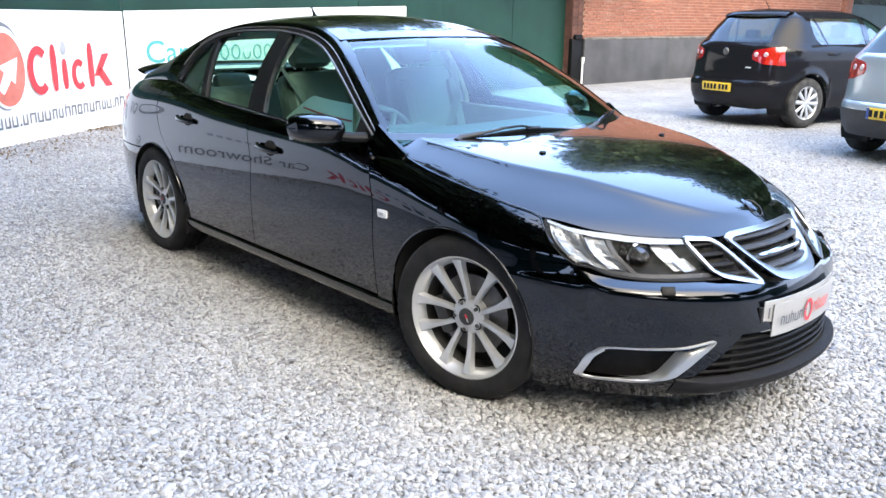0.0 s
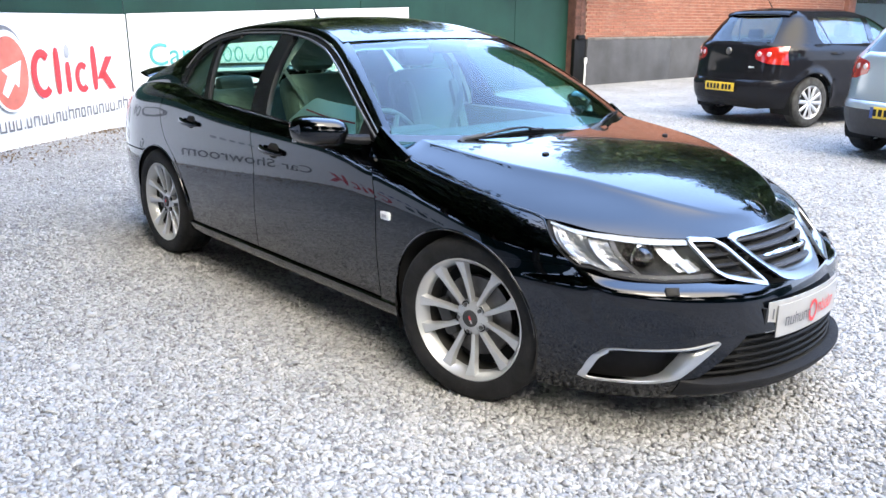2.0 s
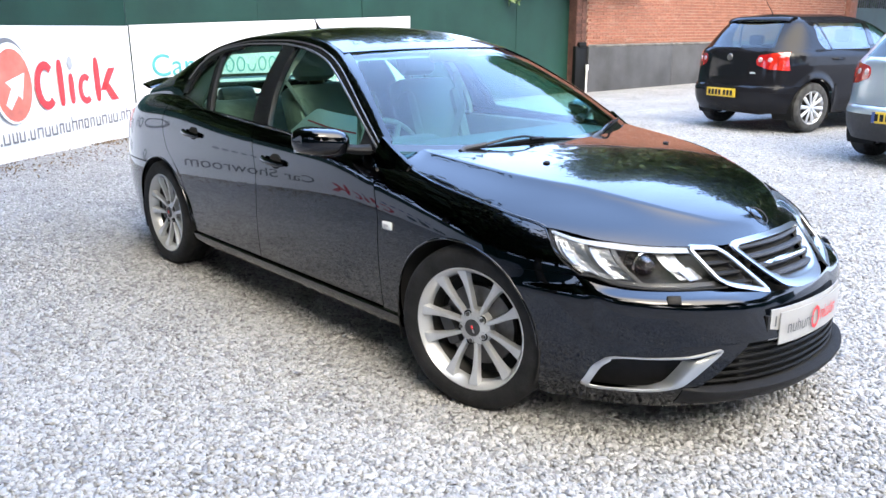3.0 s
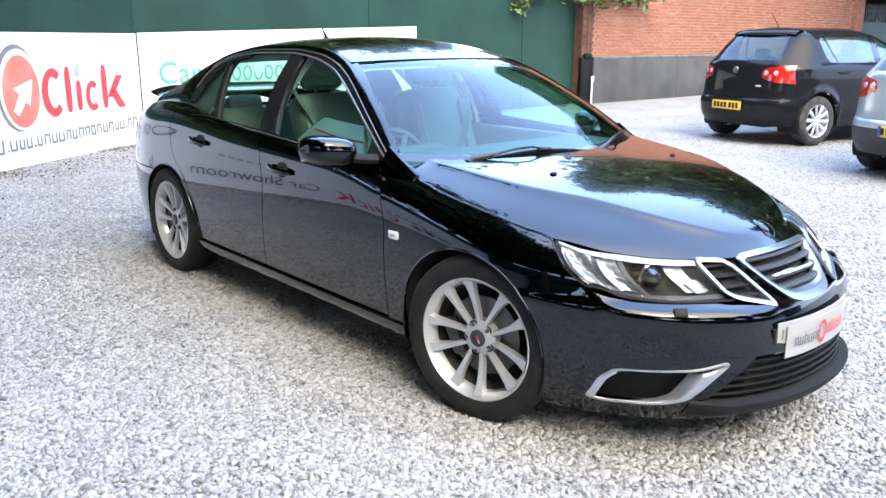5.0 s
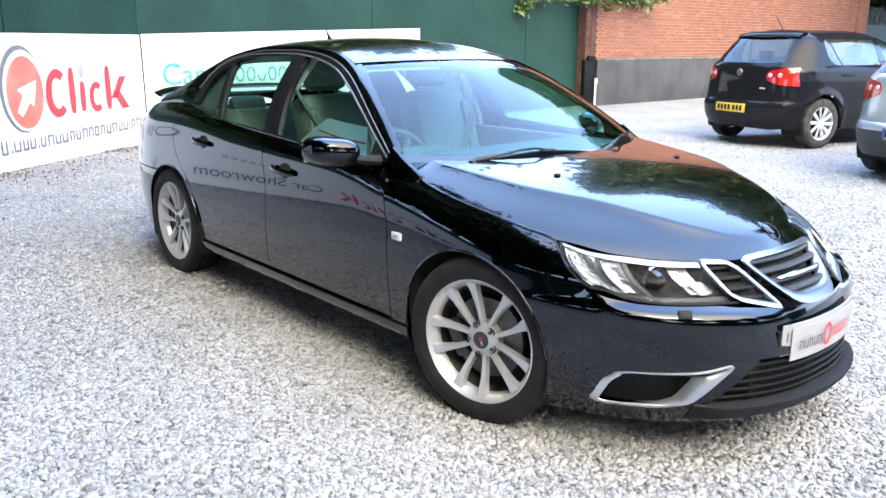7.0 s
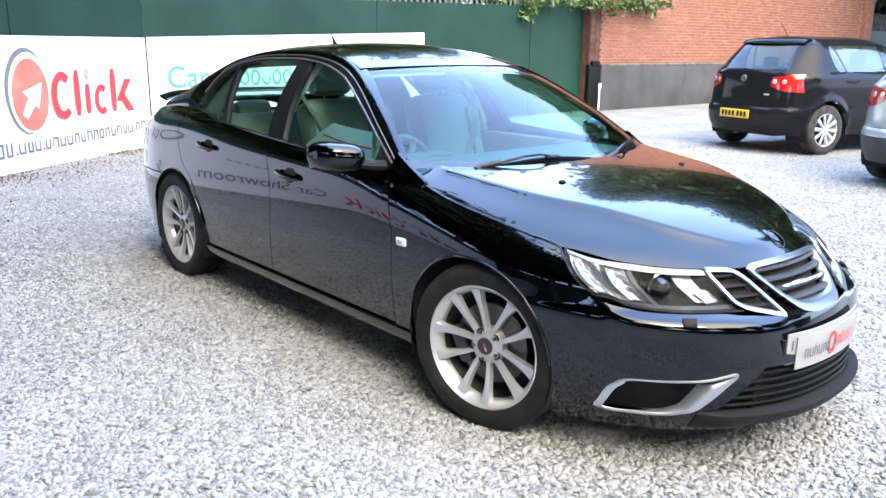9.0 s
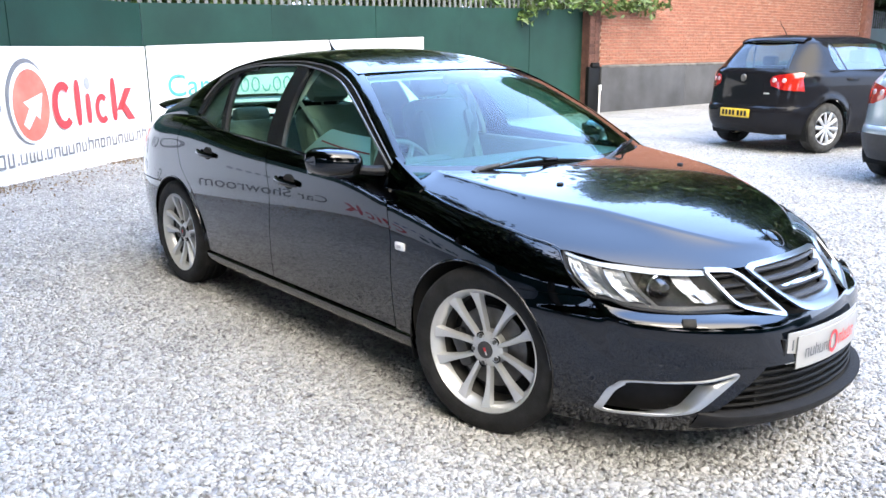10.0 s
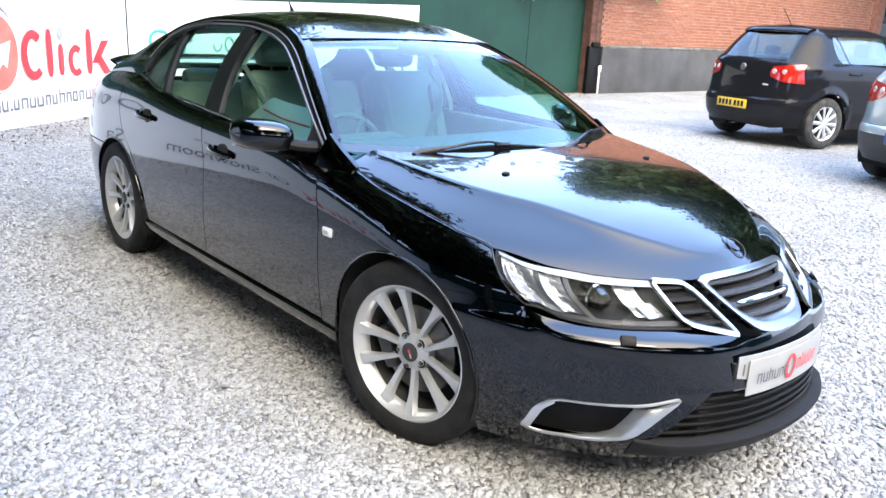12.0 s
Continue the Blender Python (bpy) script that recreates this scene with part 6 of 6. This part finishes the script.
# ---- two parked hatchbacks ----
def hatchback(name, label, paint, low_paint, at, turn, scale=1.0, badge_plate=True):
    h = thing(name, label, "car", "parked hatchbacks", at, turn)
    h.scale = (scale, scale * 0.965, scale)
    w = lambda z: curve(z, (0.22, 0.82), (0.50, 0.875), (0.84, 0.878), (0.97, 0.868), (1.01, 0.850), (1.06, 0.815), (1.40, 0.63), (1.46, 0.52))
    xr = lambda z: curve(z, (0.22, -1.92), (0.38, -2.03), (0.52, -2.045), (0.57, -2.03), (0.62, -1.995), (0.80, -1.965), (1.04, -1.935), (1.10, -1.87), (1.38, -1.58), (1.46, -1.46))
    xf = lambda z: curve(z, (0.22, 1.96), (0.42, 2.12), (0.60, 2.10), (0.72, 2.0), (0.80, 1.84), (0.90, 1.42), (0.97, 1.02), (1.06, 0.84), (1.38, 0.26), (1.46, 0.02))

    def sy(x, z):
        a, b = -1.25, min(1.1, xf(z) - 0.55)
        if x < a:
            return w(z) * max(0, 1 - min(1, (a - x) / (a - xr(z))) ** 3) ** (1 / 3)
        if x > b:
            return w(z) * max(0, 1 - min(1, (x - b) / (xf(z) - b)) ** 2.6) ** (1 / 2.6)
        return w(z)

    def bx(y, z):
        return -1.25 - (-1.25 - xr(z)) * max(0, 1 - min(1, abs(y) / w(z)) ** 3) ** (1 / 3)

    def fx(y, z):
        b = min(1.1, xf(z) - 0.55)
        return b + (xf(z) - b) * max(0, 1 - min(1, abs(y) / w(z)) ** 2.6) ** (1 / 2.6)

    core = lambda m: (max(-1.3, min(1.2, m.x)), 0, min(m.z, 0.9))
    axr, axf, ra = -1.29, 1.29, 0.365

    def low(x, base):
        for c in (axr, axf):
            if abs(x - c) < ra:
                return max(base, 0.33 + math.sqrt(ra * ra - (x - c) ** 2))
        return base

    corner = lambda z: bx(0.66 * w(z), z)
    fcorner = lambda z: fx(0.66 * w(z), z)

    def side(name, x0, x1, z0, z1, nu, nv, material, off=0.0, lab=""):
        bm = bmesh.new()

        def f(u, v):
            x = lerp(x0(0.7), x1(0.7), u)
            for _ in range(4):
                z = lerp(z0(x), z1(x), v)
                x = lerp(x0(z), x1(z), u)
            swell = sum(0.020 * math.exp(-(((math.hypot(x - c, z - 0.33) - ra - 0.01) / 0.045) ** 2)) for c in (axr, axf)) if name == "body_side" else 0
            return Vector((x, -sy(x, z) - off - swell, z))

        sheet(bm, f, nu, nv)
        thick(bm, 0.012, core)
        m = mirrored(bm)
        return part(name, bm, material, h, lab), part(name, m, material, h, lab)

    def back(name, y0, y1, z0, z1, nu, nv, material, off=0.0, lab="", parent=None, fn=bx, sg=-1):
        bm = bmesh.new()
        sheet(bm, lambda u, v: (lambda z: Vector((fn(lerp(y0, y1, u) * w(z), z) + sg * off, lerp(y0, y1, u) * w(z), z)))(lerp(z0, z1, v)), nu, nv)
        return part(name, thick(bm, 0.012, core), material, parent or h, lab)

    k = lambda c: (lambda *_: c)
    # rear end
    gate = back("tailgate", -0.66, 0.66, 0.605, 1.075, 24, 12, paint)
    back("rear_window", -0.74, 0.74, 1.08, 1.40, 16, 8, M_glass_hatch, 0.004, "dark rear window")
    back("bumper_top", -0.66, 0.66, 0.52, 0.600, 24, 5, paint, 0.002)
    back("bumper_skirt", -0.66, 0.66, 0.25, 0.518, 24, 8, low_paint, 0.0)
    side("bumper_corner", corner, lambda z: axr - math.sqrt(max(0, ra * ra - (z - 0.33) ** 2)), k(0.52), k(0.600), 12, 4, paint, 0.002)
    side("bumper_skirt_side", corner, lambda z: axr - math.sqrt(max(0, ra * ra - (z - 0.33) ** 2)), k(0.25), k(0.518), 12, 6, low_paint)
    side("body_side", corner, k(1.62), lambda x: low(x, 0.602) if x < -1.2 else low(x, 0.24 if x < 1.4 else 0.60), k(1.058), 110, 24, paint)
    for sg in (-1, 1):
        def lamp(y0, y1, off, nu, low, high, slant=0.0):
            bm = bmesh.new()
            sheet(bm, lambda u, v: (lambda z, y: Vector((bx(y, z) - off, sg * y, z)))(lerp(lerp(low[0], low[1], u), lerp(high[0], high[1], u**0.6), v), lerp(y0 + 0.02 * abs(2 * v - 1) * (slant == 0), y1 - slant * v, u)), nu, 8)
            return thick(bm, 0.02, core)

        ob = part("tail_lamp", lamp(0.613, 0.805, 0.008, 10, (0.812, 0.80), (1.012, 1.03), 0.035), M_amber_lens, h)
        part("lamp_lens", lamp(0.44, 0.612, 0.008, 10, (0.865, 0.812), (0.975, 1.012)), M_red_lens, ob)
        for yy in (0.495, 0.615):
            bm = bmesh.new()
            tilt = math.degrees(math.atan2(bx(yy + 0.03, 0.93) - bx(yy - 0.03, 0.93), 0.06))
            lathe(bm, [(0.001, -0.006), (0.026, -0.004), (0.032, 0.006)], 18, Matrix.Translation((bx(yy, 0.93) - 0.011, sg * yy, 0.93)) @ Matrix.Rotation(radians(-90 - sg * tilt), 4, "Z"))
            part("lamp_round", bm, M_lamp_round, ob)
    # handle recess line, badge and plate
    bm = bmesh.new()
    lathe(bm, [(0.001, -0.012), (0.042, -0.010), (0.048, -0.002), (0.048, 0.01)], 24, Matrix.Translation((bx(0, 0.955) - 0.004, 0, 0.955)) @ Matrix.Rotation(radians(-90), 4, "Z"))
    part("badge", bm, M_disc, gate)
    back("tailgate_dish", -0.40, 0.40, 0.70, 0.90, 12, 6, paint, -0.004 + 0.008, "", gate)
    bm = bmesh.new()
    box(bm, (bx(0.42, 0.76) - 0.012, -0.42, 0.765), (0.004, 0.09, 0.018))
    part("print_bar", bm, M_satin, gate)
    bm = bmesh.new()
    box(bm, (xr(0.505) - 0.022, 0, 0.500), (0.012, 0.52, 0.112), 0.004)
    pl = part("number_plate", bm, M_yellow_plate, h, "yellow rear number plate with dark bars")
    for i in range(7):
        bm = bmesh.new()
        box(bm, (xr(0.505) - 0.0295, 0.205 - i * 0.062 - (0.025 if i > 3 else 0), 0.500), (0.003, 0.040, 0.068))
        part("print_bar", bm, M_black, pl)
    if not badge_plate:
        bm = bmesh.new()
        box(bm, (xr(0.505) - 0.0295, 0.238, 0.500), (0.003, 0.036, 0.108))
        part("plate_band", bm, M_blue_print, pl)
    # cabin
    wr = lambda z: curve(z, (1.06, -1.10), (1.12, -1.16), (1.20, -1.19), (1.34, -1.20), (1.40, -1.16))
    side("rear_pillar", lambda z: bx(0.70 * w(z), z), wr, k(1.058), k(1.41), 12, 8, paint)
    side("quarter_window", wr, lambda z: -0.98 - 0.45 * (z - 1.06), k(1.06), k(1.385), 8, 8, M_glass_hatch_side, -0.004)
    side("rear_door_window", lambda z: -0.96 - 0.45 * (z - 1.06), lambda z: -0.20 - 0.1 * (z - 1.06), k(1.06), k(1.395), 12, 8, M_glass_hatch_side, -0.004)
    side("front_window", lambda z: -0.12 - 0.1 * (z - 1.06), lambda z: xf(z) - 0.20, k(1.06), k(1.395), 12, 8, M_glass_hatch_side, -0.004)
    side("window_post", lambda z: -0.98 - 0.45 * (z - 1.06), lambda z: -0.955 - 0.45 * (z - 1.06), k(1.056), k(1.40), 2, 8, M_gloss_black)
    side("door_post", lambda z: -0.21 - 0.1 * (z - 1.06), lambda z: -0.11 - 0.1 * (z - 1.06), k(1.056), k(1.40), 2, 8, M_gloss_black)
    side("front_pillar", lambda z: xf(z) - 0.21, lambda z: fx(0.74 * w(z), z), k(1.056), k(1.41), 4, 8, paint)
    side("roof_rail", lambda z: bx(0.66 * w(z), z), lambda z: fx(0.66 * w(z), z), k(1.392), k(1.462), 40, 4, paint)
    bm = bmesh.new()
    sheet(bm, lambda u, v: (lambda s, x: Vector((x, s * sy(x, 1.458) * 0.995, 1.458 + 0.050 * (1 - s * s) * min(1, (x + 1.47) * 4 + 0.3, (0.05 - x) * 4 + 0.1))))(lerp(-1, 1, u), lerp(-1.45, 0.015, v)), 16, 30)
    part("roof", thick(bm, 0.012, lambda m: (m.x, 0, 1.0)), paint, h)
    bm = bmesh.new()
    sheet(bm, lambda u, v: (lambda s, t: Vector((-1.515 + 0.09 * s * s + 0.075 * math.cos(t), s * 0.535, 1.447 + 0.030 * math.sin(t) + 0.018 * math.cos(t) - 0.02 * s**4)))(lerp(-1, 1, u), 2 * math.pi * v), 20, 12)
    part("roof_spoiler", outward(bm, lambda m: (-1.515 + 0.09 * (m.y / 0.535) ** 2, m.y, 1.44)), paint, h)
    bm = bmesh.new()
    tube(bm, [(-1.22, 0, 1.50), (-1.39, 0, 1.69)], lambda q: 0.006 - 0.003 * q, 6)
    part("antenna", bm, M_black, h)
    # front end
    back("windscreen", -0.72, 0.72, 1.03, 1.40, 14, 8, M_glass_side, 0.0, "", None, fx, 1)
    back("bonnet", -0.70, 0.70, 0.76, 1.02, 16, 14, paint, 0.0, "", None, fx, 1)
    back("front_bumper", -0.70, 0.70, 0.24, 0.66, 16, 10, paint, 0.0, "", None, fx, 1)
    back("grille", -0.42, 0.42, 0.66, 0.76, 8, 3, M_black, -0.004, "", None, fx, 1)
    for a, b in ((-0.70, -0.43), (0.43, 0.70)):
        back("headlamp", a, b, 0.66, 0.76, 6, 3, M_clear, 0.0, "", None, fx, 1)
    side("front_corner", k(1.60), fcorner, lambda x: 0.24 if x > axf + ra else low(x, 0.24), k(0.80), 8, 10, paint)
    # door seam, handle and belt shade
    for x in (-0.14,):
        bm = bmesh.new()
        tube(bm, [(x, -sy(x, z) - 0.0005, z) for z in np.linspace(0.30, 1.05, 14)], 0.003, 5)
        part("door_seam", bm, M_well, h)
    bm = bmesh.new()
    tube(bm, [(-1.00 + 0.20 * q, -sy(-1, 0.94) - 0.008 - 0.022 * math.sin(math.pi * q) ** 0.5, 0.94) for q in np.linspace(0, 1, 9)], 0.014, 8)
    part("door_handle", bm, paint, h)
    # wells, underbody, seats
    for c in (axr, axf):
        for sg in (1, -1):
            bm = bmesh.new()
            sheet(bm, lambda u, v: Vector((c + ra * math.cos(math.pi * lerp(-0.15, 1.15, u)), -sg * lerp(0.845, 0.52, v), 0.33 + ra * math.sin(math.pi * lerp(-0.15, 1.15, u)))), 24, 2)
            sheet(bm, lambda u, v: Vector((c + ra * v * math.cos(math.pi * lerp(-0.15, 1.15, u)), -sg * 0.52, 0.33 + ra * v * math.sin(math.pi * lerp(-0.15, 1.15, u)))), 24, 1)
            part("wheel_well", bm, M_well, h)
    bm = bmesh.new()
    box(bm, (0, 0, 0.30), (3.7, 1.0, 0.14))
    box(bm, (0, 0, 0.30), (2.0, 1.55, 0.14))
    part("underbody", bm, M_well, h)
    bm = bmesh.new()
    box(bm, (-0.2, 0, 0.40), (2.6, 1.5, 0.06))
    box(bm, (-1.05, 0, 0.78), (0.18, 1.3, 0.65), 0.05)
    for y in (-0.36, 0.36):
        box(bm, (-0.15, y, 0.80), (0.18, 0.5, 0.70), 0.06)
        box(bm, (-0.20, y, 1.22), (0.10, 0.26, 0.18), 0.04)
        box(bm, (-1.10, y, 1.16), (0.10, 0.24, 0.14), 0.04)
    box(bm, (0.85, 0, 0.92), (0.5, 1.4, 0.12), 0.04)
    part("cabin", bm, M_dash, h)
    # wheels
    bm = bmesh.new()
    lathe(bm, [(0.195, -0.078), (0.212, -0.094), (0.218, -0.090), (0.20, -0.07), (0.19, 0.06)], 40)
    lathe(bm, [(0.001, -0.085), (0.03, -0.083), (0.045, -0.074), (0.05, -0.04)], 24)
    wh = part("wheel", bm, M_alloy, h, "silver multi-spoke wheel with a worn tyre")
    bm = bmesh.new()
    lathe(bm, [(0.205, -0.08), (0.22, -0.098), (0.26, -0.103), (0.30, -0.095), (0.318, -0.075), (0.322, 0), (0.318, 0.075), (0.29, 0.1), (0.21, 0.09)], 48)
    part("tyre", outward(bm, lambda m: Vector((m.x, 0, m.z)).normalized() * 0.26), M_dusty, wh)
    for i in range(10):
        a = radians(36 * i)
        bm = bmesh.new()
        tube(bm, [(r * math.cos(a), -0.076 - 0.012 * (r / 0.2), r * math.sin(a)) for r in (0.035, 0.10, 0.17, 0.205)], lambda q: 0.0055 + 0.005 * math.sin(2.4 * q), 8, True, 2.5)
        part("spoke", bm, M_alloy, wh)
    bm = bmesh.new()
    lathe(bm, [(0.01, -0.02), (0.19, -0.02)], 30)
    part("brake_shield", bm, M_well, wh)
    wh.matrix_basis = pose(axr, -0.77, 0.322, 0, 5, 0)
    for x, y, s_, t_ in ((axf, -0.77, 20, 0), (axr, 0.77, 10, 180), (axf, 0.77, 31, 180)):
        for o in (copy_thing(wh, pose(x, y, 0.322, 0, s_, t_)),):
            o.parent = h
    return h


HF, HR = Vector((0.256, 0.967, 0)), Vector((0.967, -0.256, 0))
HO = Vector((-1.94, 9.84, 0)) - 0.12 * HR
hatchback("hatchback_car", "black five-door hatchback with red tail lamps and yellow plate, on gravel", M_grey_black_paint, M_grey_black_paint, tuple(HO + 0.06 * HF), 75.2, 1.055)
hatchback("hatchback_car", "pale silver blue hatchback with a dark lower bumper, on gravel", M_silver_paint, M_dark, tuple(HO - 1.05 * HF + 3.36 * HR), 75.2, 1.03, False)
# ---- bricks of the wall, nearest ones as pieces of their own ----
def brick_mesh(l, h):
    bm = bmesh.new()
    box(bm, (0, 0, 0), (0.02, l, h))
    bmesh.ops.bevel(bm, geom=[e for e in bm.edges if all(v.co.x > 0 for v in e.verts)], offset=0.004, segments=1, affect="EDGES")
    me = bpy.data.meshes.new("brick")
    bm.to_mesh(me)
    bm.free()
    me.materials.append(M_brick)
    return me


BRICK = brick_mesh(0.221, 0.065)
far_bm = bmesh.new()
rb = random.Random(2)
for row in range(int((WTOP - 1.06) / 0.075)):
    z = 1.05 + row * 0.075
    for col in range(int((WY1 - WY0) / 0.225) + 1):
        y = WY0 + 0.11 + col * 0.225 + (0.1125 if row % 2 else 0)
        if y + 0.11 > WY1:
            continue
        if row % 2 and col == 0:
            c = [far_bm.verts.new((WX + 0.012, WY0 + a, z + b)) for a, b in ((0.002, -0.0325), (0.104, -0.0325), (0.104, 0.0325), (0.002, 0.0325))]
            far_bm.faces.new(c)
        dx = rb.uniform(-0.002, 0.003)
        if row < 20 and col < 15:
            ob = new("brick", BRICK)
            ob.parent = wall
            ob.matrix_basis = Matrix.Translation((WX + 0.002 + dx, y, z))
        else:
            c = [far_bm.verts.new((WX + 0.012 + dx, y + a, z + b)) for a, b in ((-0.1105, -0.0325), (0.1105, -0.0325), (0.1105, 0.0325), (-0.1105, 0.0325))]
            d = [far_bm.verts.new((WX - 0.008, v.co.y, v.co.z)) for v in c]
            far_bm.faces.new(c)
            for i in range(4):
                far_bm.faces.new((c[i], d[i], d[(i + 1) % 4], c[(i + 1) % 4]))
tagged(part("bricks_far", far_bm, M_brick_far, wall), kind="stuff")
BRICK_D = brick_mesh(0.21, 0.065)
BRICK_D.materials.clear()
BRICK_D.materials.append(M_brick_dark)
for row in range(26):
    for col in range(2):
        ob = new("brick", BRICK_D)
        ob.parent = pier
        ob.matrix_basis = Matrix.Translation((WX - 0.004, WY0 - 0.30 + col * 0.18 + (0.02 if row % 2 else 0), 1.10 + row * 0.075)) @ Matrix.Diagonal((1, 0.8, 1, 1))
